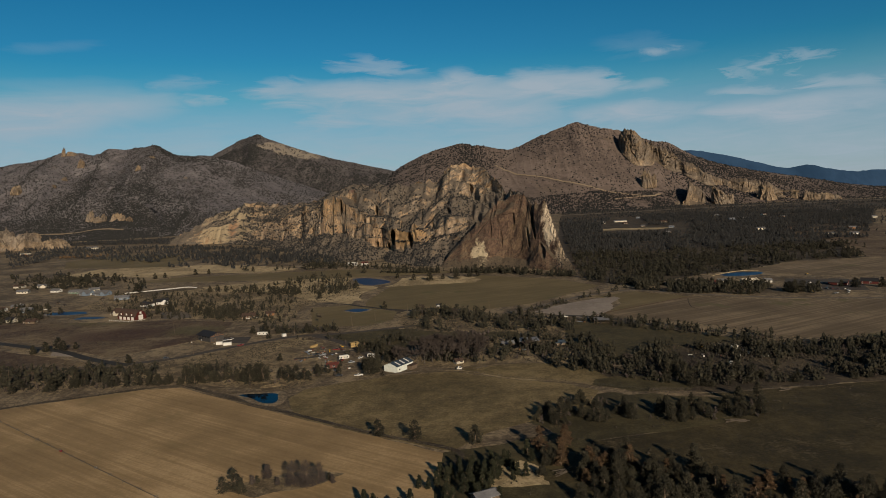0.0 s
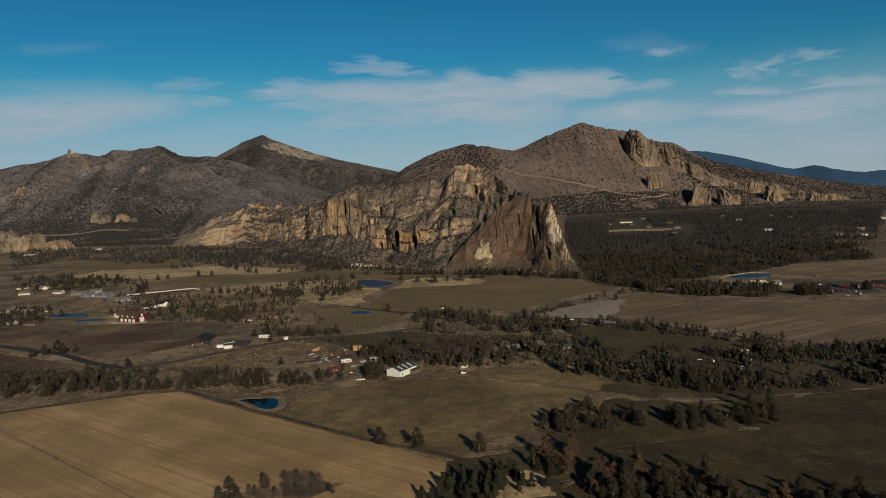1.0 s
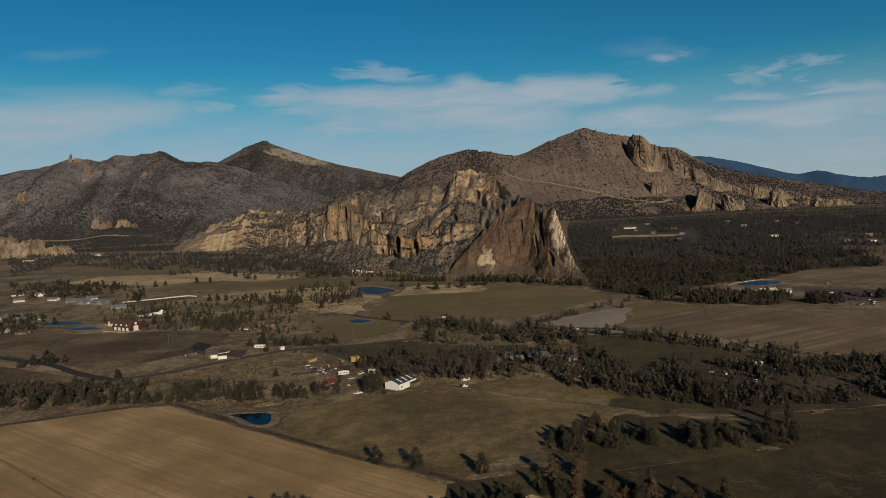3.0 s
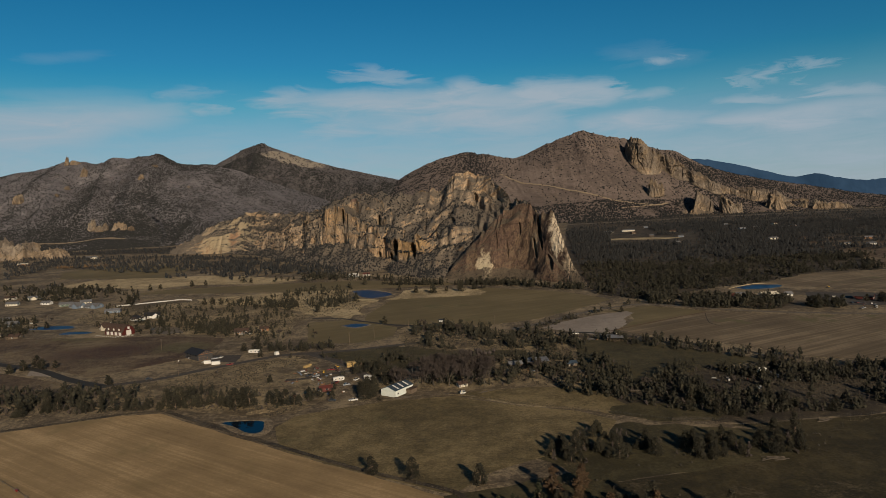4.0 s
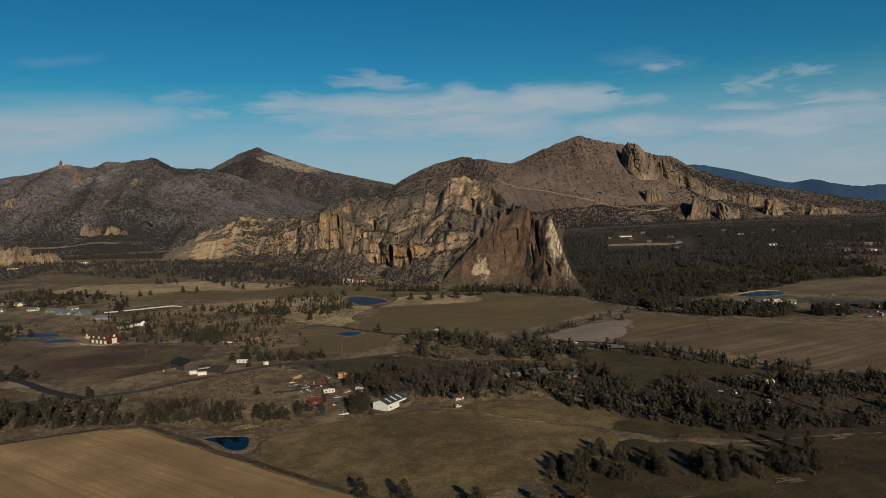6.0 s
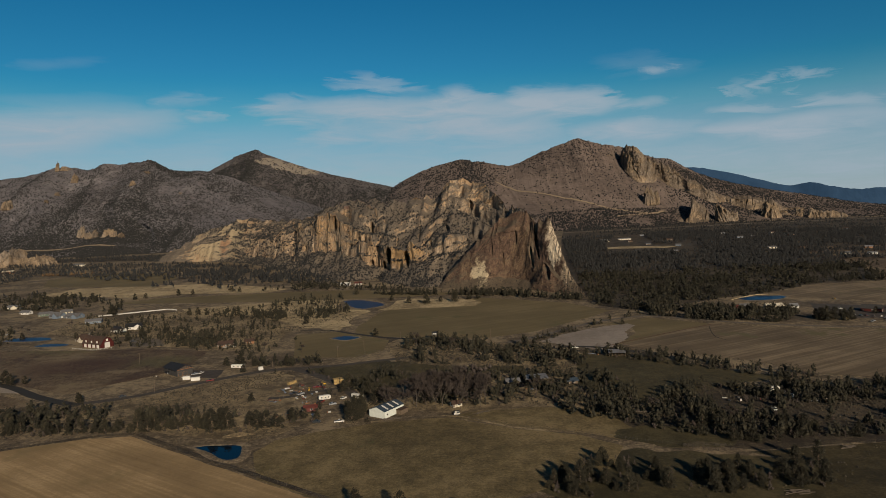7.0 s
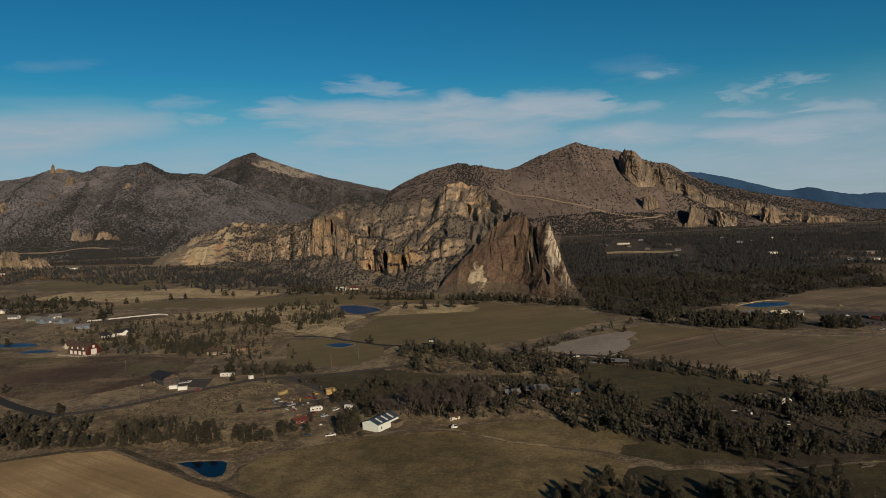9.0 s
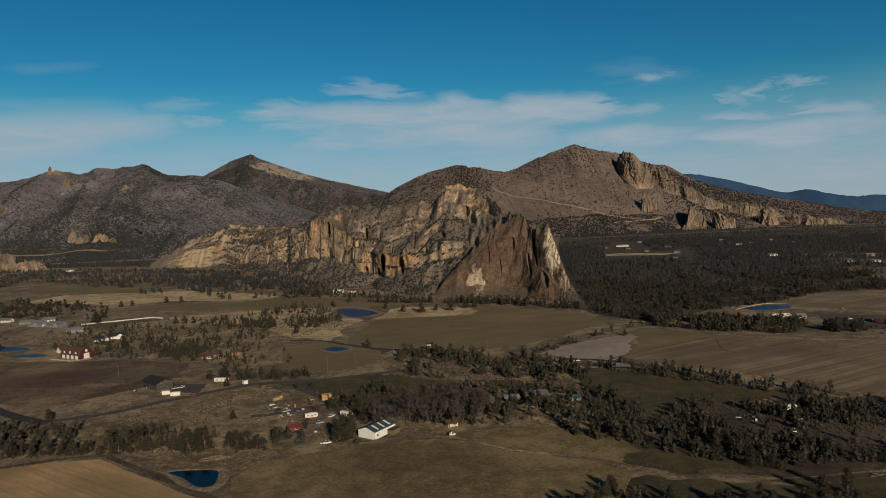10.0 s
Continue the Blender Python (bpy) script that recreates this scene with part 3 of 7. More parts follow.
field("far_clearing", [(377, 1744), (478, 1800), (629, 1745), (561, 1693)], M_STRAW, "straw-coloured clearing in the far woods", 0.1)
for k, poly in enumerate([[(84, 441), (111, 438), (156, 480), (199, 466), (430, 480), (420, 392), (330, 382), (235, 372), (146, 362), (120, 380), (99, 406)],
             [(395, 2150), (869, 2470), (1460, 2200), (610, 940), (505, 937), (401, 866), (339, 846), (225, 765), (185, 818), (188, 894), (250, 1400)], [(395, 2160), (560, 2980), (1150, 3180), (2300, 3180), (2400, 2600), (1460, 2210), (869, 2480)], [(-1550, 2100), (-1200, 2240), (-600, 2330), (-420, 2100), (-560, 1880), (-830, 1985), (-1150, 2050)]]):
    field("woodland_floor", poly, M_LITTER, "dark litter and scrub under junipers", 0.025 + 0.007 * k, 6.0, 9.0)
field("green_paddock", [(-70, 574), (-30, 577), (0, 556), (32, 550), (60, 546), (64, 528), (38, 535), (8, 524), (-24, 537), (-50, 548), (-62, 530)], M_PADDOCK, "dull green paddock behind the farmyard", 0.085, 2.5, 4.0)
for k, poly in enumerate([[(-47, 650), (-26, 690), (33, 646), (73, 618), (110, 592), (128, 500), (122, 440), (90, 412), (66, 446), (20, 438), (-26, 449), (-52, 464), (-44, 500), (-12, 522), (-38, 590)], [(-246, 482), (-203, 496), (-152, 546), (-122, 558), (-100, 540), (-92, 470), (-70, 440), (-92, 412), (-106, 404), (-160, 428), (-195, 440)], [(-425, 770), (-430, 870), (-330, 905), (-240, 930), (-150, 770), (-150, 640), (-262, 676), (-300, 730)]
]):
    field("rough_grass", poly, M_ROUGH, "rough dry grass with scattered brush", 0.05 + 0.007 * k, 4.0, 6.0)
field("straw_shore", [(-133, 762), (-115, 728), (-100, 725), (-94, 814), (-80, 842), (-88, 858), (-112, 866), (-118, 836), (-141, 820)], M_STRAW, "dry straw grass beside the far pond", 0.12, 2.0, 5.0)
field("straw_shore", [(-72, 850), (45, 856), (54, 884), (41, 919), (-36, 940), (-54, 926), (-56, 900), (-62, 872)], M_STRAW, "dry straw grass beside the far pond", 0.12, 2.0, 5.0)
field("dry_knoll", [(-335, 925), (-244, 955), (-174, 965), (-128, 955), (-128, 860), (-112, 800), (-86, 746), (-139, 745), (-170, 790), (-225, 850), (-300, 870)], M_STRAW, "knoll of pale dry grass and rock", 0.07)


def lane(name, line, width, material, label, lift=0.14):
    """A road with a cambered surface and shoulders."""
    c = smooth_line(line, 12 * len(line))
    d = np.gradient(c, axis=0)
    d /= np.linalg.norm(d, axis=1)[:, None]
    side = np.stack([-d[:, 1], d[:, 0]], 1)
    offs = [(-0.75, -0.3), (-0.5, lift - 0.04), (0, lift), (0.5, lift - 0.04), (0.75, -0.3)]
    v = np.stack([np.concatenate([c + side * width * o, np.full((len(c), 1), z)], 1) for o, z in offs], 1)
    return tagged(new(name, mesh_np(name, v.reshape(-1, 3), grid_faces(len(c), len(offs))[:, ::-1], material)), label, "road", "", "structure")


field("gravel_yard", [(-310, 725), (-279, 719), (-258, 682), (-290, 680)], M_GRAVEL, "grey gravel yard beside the red barn", 0.11)
field("gravel_yard", [(-196, 575), (-168, 572), (-165, 546), (-186, 552)], M_YARD, "dark gravel yard beside the dark barn", 0.11)
field("gravel_yard", [(405, 775), (470, 740), (440, 672), (384, 685), (379, 716)], M_YARD, "dark gravel farmyard", 0.11)
field("concrete_pad", [(-326, 548), (-300, 536), (-293, 524), (-318, 530)], M_GREY, "pale paved yard beside the road", 0.13)
field("rough_island", [(-96, 262), (-84, 275), (-62, 281), (-48, 277), (-54, 268), (-80, 258)], M_ROUGH, "rough uncut patch in the stubble field", 0.14, 3.5, 2.0)
lane("farm_drive", [(-112, 566), (-98, 552), (-80, 530), (-66, 508), (-58, 490), (-50, 468)], 7.0, M_YARD, "dark gravel drive into the farmyard", 0.12)
lane("farm_drive", [(-70, 505), (-84, 498), (-100, 488), (-112, 486)], 5.0, M_YARD, "dark gravel drive into the farmyard", 0.13)
lane("field_ditch", [(-169, 425), (-132, 395), (-83, 357), (-40, 324.5), (2, 297), (0, 280)], 3.2, M_LITTER, "dark weedy ditch between the fields", 0.13)
lane("field_ditch", [(-400, 318), (-268, 393), (-240, 405), (-195, 423), (-171, 426)], 3.2, M_LITTER, "dark weedy ditch at the stubble field's end", 0.13)
lane("field_ditch", [(-40, 429), (-33, 431), (5, 435), (39, 411), (72, 397), (90, 384)], 2.0, M_ROUGH, "rough worn track along the pasture's edge", 0.12)
lane("road", [(-520, 640), (-420, 600), (-359, 569), (-317, 545), (-278, 514), (-247, 494), (-235, 489)], 6.5, M_ASPHALT, "dark asphalt road across the valley", 0.2)
lane("gravel_lane", [(-246, 489), (-215, 500), (-199, 511), (-184, 526), (-167, 539), (-150, 553), (-130, 565), (-104, 568), (-78, 572), (-45, 583), (-20, 592)], 6.5, M_YARD, "dark grey lane past the farm")
lane("field_edge", [(137, 601), (168, 623), (207, 648), (256, 678)], 2.2, M_CLAY, "red-brown bare strip between two fields", 0.13)
lane("wheel_track", [(252, 672), (246, 655), (240, 636), (237, 620), (241, 604)], 1.3, M_LITTER, "dark curved wheel track in the mown field", 0.11)
lane("farm_lane", [(100, 608), (121, 603), (137, 595), (146, 584), (158, 578)], 5.5, M_ASPHALT, "dark lane beside the pale field")
lane("valley_road", [(150, 2700), (500, 2740), (900, 2840), (1400, 2950), (2000, 3000), (2600, 3020)], 15.0, M_GRAVEL, "pale road along the foot of the mountain", 1.2)
lane("pond_shore", [(338, 820), (347, 829), (375, 849), (393, 856), (412, 850)], 1.8, M_STRAW, "pale sandy shore of the farm pond", 0.42)
lane("gravel_lane", [(-141, 735), (-110, 728), (-85, 705), (-45, 674), (-20, 668), (20, 660)], 4.5, M_ASPHALT, "grey lane past the small pond")
lane("gravel_lane", [(60, 632), (90, 655), (150, 710), (205, 738), (230, 728), (300, 672), (393, 634), (600, 590)], 5.0, M_GRAVEL, "grey lane along the mown field")


def pond(name, outline, label, lift=0.9, water_mat=None):
    """A sheet of water inside a raised bank."""
    ring = np.array(rounded(outline, 8))
    c = ring.mean(0)
    n = len(ring)
    wob = np.array([1 + 0.12 * noise.noise((x * 0.08, y * 0.08, 3)) for x, y in ring])[:, None]
    prof = [(0.7, -0.6), (1.0, 0.12), (1.05, lift * 0.3), (1.3, lift * 0.35), (1.7, -0.1)]
    v = []
    for s, z in prof:
        grow = 1 + (s - 1) if s > 1 else s
        p = c + (ring - c) * (wob if s <= 1.0 else wob * 1.0) + ((ring - c) / np.linalg.norm(ring - c, axis=1)[:, None]) * (s - 1) * 9.0
        v.append(np.concatenate([p, np.full((n, 1), z)], 1))
    v = np.stack(v, 1)
    v = np.concatenate([v, v[:1]], 0)
    bank = tagged(new("pond_bank", mesh_np("pond_bank", v.reshape(-1, 3), grid_faces(n + 1, len(prof))[:, ::-1], M_MUD, smooth=True)), "bare earth bank round a pond", "bank", "", "structure")
    water = slab(name, [tuple(p) for p in c + (ring - c) * wob * 1.02], 0.16, 0.11, water_mat or M_WATER)
    return tagged(water, label, "pond", "ponds", "structure")


pond("pond", [(-129, 399), (-123, 400.5), (-115, 400.5), (-107, 399.5), (-103.5, 397), (-102, 391), (-101, 384), (-102.5, 380.5), (-106, 380), (-111, 383.5), (-118, 391)], "dark blue stock pond with bare banks", 1.1)
pond("pond", [(-101, 683), (-90, 691), (-76, 683), (-87, 672)], "small blue pond in a meadow", 0.3, M_WATER_SKYBLUE)
pond("pond", [(-125, 941), (-103, 945), (-69, 900), (-88, 868), (-108, 888)], "blue pond below the cliffs", 0.4, M_WATER_SKYBLUE)
pond("pond", [(-446, 738), (-440, 752), (-420, 753), (-402, 747), (-398, 736), (-420, 732)], "blue pond beside the houses", 0.3, M_WATER_SKYBLUE)
pond("pond", [(-390, 712), (-366, 709), (-362, 701), (-390, 700)], "blue pond beside the houses", 0.3, M_WATER_SKYBLUE)
pond("pond", [(350, 826), (376, 842), (406, 836), (394, 816), (368, 811), (354, 815)], "blue pond beside a farm", 0.4, M_WATER_SKYBLUE)


# ---- cliffs and mountains ----
def sheet(cols, nu, nv, profile, shape):
    """A slope from a foot line to a crest line, then down behind. cols: foot x, y, z and crest x, y, z."""
    c = smooth_line(cols, nu)
    foot, crest = c[:, :3], c[:, 3:]
    along = np.concatenate([[0], np.cumsum(np.linalg.norm(np.diff((foot + crest)[:, :2] / 2, axis=0), axis=1))])
    v = np.linspace(0, 1, nv)
    nb = max(6, nv // 4)
    H, Z = profile(along[:, None], v[None, :])
    p = foot[:, None] + (crest - foot)[:, None] * np.stack([H, H, Z], -1)
    out = crest - foot
    out = np.stack([out[:, 0], out[:, 1], np.zeros(nu)], 1)
    out /= np.maximum(np.linalg.norm(out, axis=1), 1e-6)[:, None]
    p = p - out[:, None] * shape(along[:, None] + 0 * p[..., 2], p, v[None, :])[..., None]
    w = np.linspace(0, 1, nb + 1)[1:]
    reach = np.maximum(crest[:, 2:3], 20) * 1.3
    back = p[:, -1:, :] + np.stack([out[:, 0:1] * reach * w, out[:, 1:2] * reach * w, -(p[:, -1, 2:3] + 6) * w ** 0.8], -1)
    return np.concatenate([p, back], 1), nv


def tiers(rows, seed, ledges=None):
    """A slope of scree, cliff, bench and upper cliff. rows: for each column four pairs of (across, up); shaken along its length."""
    def prof(along, v):
        nu = along.shape[0]
        t = smooth_line([[q for pair in row for q in pair] for row in rows], nu)
        H, Z = np.zeros((nu, v.shape[1])), np.zeros((nu, v.shape[1]))
        shake = fbm(along / 45 + np.arange(8)[None, :] * 31.7, 0.3, 0.0, 3, 0.55, seed) - 0.5
        t = np.clip(t + shake * 0.30, 0.02, 0.98)
        for i in range(nu):
            a = np.concatenate([[0], np.sort(t[i, 0::2]), [1]])
            u = np.concatenate([[0], np.sort(t[i, 1::2]), [1]])
            s = np.concatenate([[0], np.cumsum(np.hypot(np.diff(a), np.diff(u) * 0.9))])
            H[i], Z[i] = np.interp(v[0] * s[-1], s, a), np.interp(v[0] * s[-1], s, u)
        if ledges:
            w = smooth_line([[q] for q in ledges], nu)
            for n, k, sd in ((5.0, 1.0, 41), (11.0, 0.5, 43)):
                f = Z * n + 3.2 * (fbm(along / 75, Z * 1.5, 0.0, 4, 0.55, seed + sd) - 0.5)
                g = f - np.floor(f)
                st = np.where(g < 0.55, g * 0.35, 0.1925 + (g - 0.55) * 1.7944)
                Z = Z + w * k * (st - g) / n * np.sin(np.clip(Z, 0, 1) * math.pi) ** 0.3
        return H, Z
    return prof


def hollows(p, rows):
    """Caves and slots: x, height, half-width, half-height and depth of each."""
    total = 0
    for x, z, hw, hh, depth in rows:
        wob = 1 + 0.5 * (vnoise(p[..., 2] / 5, p[..., 0] / 5, x, 3) - 0.5)
        q = (np.abs(p[..., 0] - x) / (hw * wob)) ** 2 + (np.abs(p[..., 2] - z) / hh) ** 2
        total = total + depth * np.clip(1.35 - q, 0, 1) ** 0.6
    return total


RIDGE_CAVES = [(-205, 93, 3.5, 14, 24), (-126, 80, 3, 15, 20), (-85, 38, 4, 13, 28), (-52, 33, 5, 13, 28), (-95, 20, 3, 6, 14), (-120, 20, 4, 7, 16), (69, 123, 4, 9, 18), (21, 82, 3, 5, 14), (-10, 59, 2.5, 6, 14), (-70, 60, 1.8, 6, 10), (-30, 75, 2, 9, 12)]
FIN_CAVES = [(146, 66, 1.8, 22, 10), (138, 44, 1.6, 14, 8), (152, 25, 3, 9, 8), (120, 70, 1.5, 9, 6), (100, 40, 1.2, 12, 4), (84, 55, 1.2, 12, 4)]


def blocks(x, z, wide, high, seed):
    """Fractured rock: uneven columns cut by uneven beds; each block stands out by its own amount and leans its own way."""
    u = x / wide + 0.9 * (vnoise(x / wide * 0.6, z / high * 0.5, 0.0, seed) - 0.5)
    i = np.floor(u).astype(np.int64)
    f = u - i
    v = z / high + 5 * hash3(i, i * 0 + 3, i * 0 + 1, seed) + 0.8 * (vnoise(x / wide * 1.3, z / high, 1.0, seed + 1) - 0.5)
    k = np.floor(v).astype(np.int64)
    g = v - k
    lean, nod = hash3(i, k, k * 0 + 5, seed) - 0.5, hash3(i, k, k * 0 + 8, seed) - 0.35
    return hash3(i, k, k * 0, seed + 2) + 0.9 * lean * (f - 0.5) - 0.5 * nod * (g - 0.5) - 0.25 * np.clip(1 - np.minimum(f, 1 - f) * 9, 0, 1) - 0.5


def columns(amp, width, seed, lean=0.0):
    """Buttresses, fractured blocks and clefts on a face. lean: how far the ribs slant along the face as they rise."""
    def shape(along, p, v):
        z = p[..., 2]
        x = along - lean * z + 22 * (fbm(along / 70, z / 50, 0.0, 3, 0.5, seed) - 0.5)
        big = fbm(x / (width * 3.4), z / (width * 9), 1.0, 2, 0.5, seed, True)
        cleft = np.clip(1 - np.abs(fbm(x / (width * 2.4), z / (width * 8), 5.0, 2, 0.5, seed + 23) - 0.5) * 30, 0, 1) * np.clip(vnoise(x / (width * 3), z / (width * 2), 6.0, seed + 29) * 4 - 1.4, 0, 1)
        body = np.clip(v * 5 - 0.3, 0.05, 1)
        dz = np.abs(np.gradient(p[..., 2], axis=1))
        dh = np.hypot(np.gradient(p[..., 0], axis=1), np.gradient(p[..., 1], axis=1))
        steep = np.clip((dz / np.maximum(dh, 1e-6) - 0.5) / 0.6, 0.04, 1)
        for _ in range(4):
            steep[:, 1:-1] = (steep[:, :-2] + steep[:, 1:-1] + steep[:, 2:]) / 3
            steep[1:-1] = (steep[:-2] + steep[1:-1] + steep[2:]) / 3
        face = 0.7 * blocks(x, z, width * 2.4, width * 2.6, seed + 3) + 0.3 * blocks(x, z, width * 1.0, width * 0.9, seed + 5) + 0.1 * blocks(x, z, width * 0.4, width * 0.4, seed + 9)
        rough = fbm(x / (width * 0.35), z / (width * 0.33), 7.0, 3, 0.6, seed + 31) - 0.5
        return amp * body * (1.6 * (big - 0.6) * (0.15 + 0.85 * steep) + steep * (face - 0.9 * cleft) + (0.16 + 0.7 * steep) * 0.7 * rough)
    return shape


def landform(name, cols, nu, nv, prof, shape, material, crest_jag=0.0, jag_width=20.0, seed=1):
    p, n = sheet(cols, nu, nv, prof, shape)
    if crest_jag:
        j = fbm(np.arange(nu)[:, None] * 1.0 / jag_width, 0.5, 0.0, 3, 0.42, seed, True) - 0.62
        f = np.linspace(0, 1, n) ** 3
        p[:, :n, 2] += crest_jag * j * f
        p[:, n:, 2] += crest_jag * j * np.linspace(1, 0, p.shape[1] - n)
    me = mesh_np(name, p.reshape(-1, 3), grid_faces(*p.shape[:2]), material, smooth=False)
    return me, p, n


RIDGE = [(-830, 1955, -3, -800, 1960, 5), (-760, 1905, -3, -722, 1930, 33), (-680, 1865, -3, -629, 1900, 78), (-560, 1800, -3, -518, 1850, 106),
         (-470, 1700, -3, -410, 1780, 100), (-390, 1560, -3, -317, 1680, 104), (-310, 1420, -3, -257, 1580, 120), (-235, 1300, -3, -215, 1520, 133),
         (-170, 1200, -3, -144, 1500, 141), (-110, 1140, -3, -67, 1450, 137), (-50, 1080, -3, 5, 1420, 145), (-15, 1050, -3, 29, 1400, 167),
         (40, 1040, -3, 85, 1380, 167), (90, 1030, -3, 127, 1260, 122), (130, 1020, -3, 155, 1160, 100), (170, 1000, -3, 175, 1080, 40)]
RIDGE_TIERS = [((.4, .4), (.6, .6), (.8, .8), (.95, .95)), ((.4, .4), (.6, .6), (.8, .8), (.95, .95)), ((.15, .1), (.48, .5), (.75, .78), (.92, .95)), ((.15, .1), (.48, .5), (.75, .78), (.92, .95)),
               ((.35, .15), (.55, .56), (.82, .82), (.95, .95)), ((.45, .25), (.6, .75), (.85, .9), (.95, .97)), ((.5, .3), (.62, .85), (.85, .93), (.95, .97)), ((.55, .35), (.65, .9), (.88, .94), (.95, .98)),
               ((.5, .3), (.58, .62), (.66, .68), (.76, .95)), ((.3, .12), (.38, .5), (.6, .62), (.72, .88)), ((.25, .2), (.38, .45), (.62, .6), (.87, .83)), ((.3, .25), (.42, .45), (.7, .64), (.89, .85)),
               ((.3, .3), (.45, .48), (.75, .66), (.89, .86)), ((.3, .3), (.5, .5), (.7, .7), (.9, .9)), ((.3, .3), (.5, .5), (.7, .7), (.9, .9)), ((.3, .3), (.5, .5), (.7, .7), (.9, .9))]


def ridge_shape(along, p, v):
    """Upright pillars along most of the ridge; slanting ribs next to the fin."""
    f = np.clip((along - 1080) / 160, 0, 1)
    z = p[..., 2]
    near = np.clip((along - 1000) / 70, 0, 1) * np.clip((1340 - along) / 50, 0, 1) * np.clip(v * 6 - 0.4, 0, 1)
    bent = along - 1.7 * z + 16 * (fbm(along / 40, z / 40, 0.0, 3, 0.5, 15) - 0.5)
    ribs = 7 * (fbm(bent / 46, z / 90, 0.0, 3, 0.5, 14, True) - 0.6) * (0.3 + 1.2 * vnoise(along / 35, z / 30, 2.0, 12)) + 2.2 * blocks(bent, z, 16, 26, 16)
    return columns(7.0, 16, 3)(along, p, v) * (1 - f) * np.clip((along - 330) / 160, 0.22, 1) + columns(7, 12, 4, 1.4)(along, p, v) * f + near * ribs - hollows(p, RIDGE_CAVES)


me, RIDGE_P, RIDGE_N = landform("main_ridge", RIDGE, 1100, 200, tiers(RIDGE_TIERS, 2, [0.1, 0.2, 0.3, 0.3, 0.4, 0.5, 0.6, 0.75, 0.9, 1.0, 1.0, 1.0, 1.0, 0.9, 0.8, 0.6]), ridge_shape, M_RIDGE, 20, 20)
rock_formation = tagged(new("rock_formation"), "jagged tan and brown tuff cliffs above the valley", "cliff")
part("main_ridge", me, None, rock_formation, "tan and orange cliffs with scree slopes")
FIN = [(-5, 1040, -3, 7, 1075, 3), (30, 1030, -3, 44, 1085, 44), (58, 1022, -3, 82, 1090, 80), (82, 1012, -3, 109, 1090, 102), (105, 1000, -3, 138, 1070, 107),
       (125, 985, -3, 147, 1045, 93), (142, 965, -3, 164, 1020, 94), (158, 945, -3, 173, 985, 56), (172, 925, -3, 181, 950, 20), (186, 900, -3, 190, 912, 1)]
FIN_TIERS = [((.3, .2), (.5, .5), (.7, .75), (.9, .94))] * 3 + [((.4, .15), (.6, .5), (.75, .75), (.9, .94))] * 3 + [((.35, .3), (.5, .42), (.65, .7), (.8, .9))] * 2 + [((.3, .3), (.5, .5), (.7, .7), (.9, .9))] * 2
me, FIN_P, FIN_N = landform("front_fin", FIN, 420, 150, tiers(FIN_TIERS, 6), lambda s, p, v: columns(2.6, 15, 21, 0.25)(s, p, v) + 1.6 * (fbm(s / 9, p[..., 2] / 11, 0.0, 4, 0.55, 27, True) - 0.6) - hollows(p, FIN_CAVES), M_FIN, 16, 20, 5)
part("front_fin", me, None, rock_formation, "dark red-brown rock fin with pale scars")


def spurs(amp, width, seed):
    """Gullies and spurs that run down a hillside."""
    def shape(along, p, v):
        z = p[..., 2]
        x = along + 220 * (fbm(along / 600, z / 200, 0.0, 3, 0.5, seed) - 0.5)
        big = fbm(x / width, v * 0.7, 1.0, 3, 0.5, seed, True)
        mid = fbm((x + 60 * v) / (width * 0.33), v * 1.6, 4.0, 3, 0.55, seed + 9, True)
        small = fbm(along / (width * 0.12), z / 30, 2.0, 4, 0.6, seed + 4)
        return np.sin(np.clip(v, 0, 1) * math.pi) ** 0.6 * amp * ((big - 0.55) + 0.42 * (mid - 0.55)) + amp * 0.16 * (small - 0.5)
    return shape


def hill_profile(along, v):
    k = 0.12 * (fbm(along / 700, v * 0, 0, 2) - 0.5)
    return v + 0 * along, np.clip(v ** 1.25 + k * np.sin(v * math.pi), 0, 1)


LEFT = [(-2700, 1900, -3, -3100, 3600, 320), (-2025, 2044, -3, -2349, 3600, 340), (-1980, 2059, -3, -2303, 3600, 347), (-1828, 2135, -3, -2165, 3600, 365), (-1686, 2181, -3, -2042, 3600, 384), (-1621, 2199, -3, -1986, 3600, 405), (-1508, 2232, -3, -1890, 3600, 401), (-1435, 2253, -3, -1824, 3600, 387), (-1380, 2267, -3, -1769, 3600, 402),
        (-1335, 2278, -3, -1722, 3600, 415), (-1260, 2289, -3, -1617, 3600, 414), (-1214, 2295, -3, -1550, 3600, 420), (-1175, 2301, -3, -1495, 3600, 433), (-1145, 2313, -3, -1460, 3600, 417), (-1114, 2325, -3, -1422, 3600, 394), (-1077, 2339, -3, -1379, 3600, 371), (-1024, 2362, -3, -1304, 3600, 362), (-960, 2394, -3, -1198, 3600, 355), (-950, 2400, -3, -1080, 3660, 320), (-800, 2450, -3, -900, 3700, 250), (-600, 2500, -3, -560, 3750, 120), (-300, 2600, -3, -250, 3800, 20)]
me, LEFT_P, LEFT_N = landform("wooded_mountain", LEFT, 420, 120, hill_profile, spurs(460, 520, 31), M_HILL_HAZED, 14, 12, 8)
tagged(new("wooded_mountain", me), "mountain tinted grey for haze, dotted with dark junipers", "mountain", "mountains", "structure")
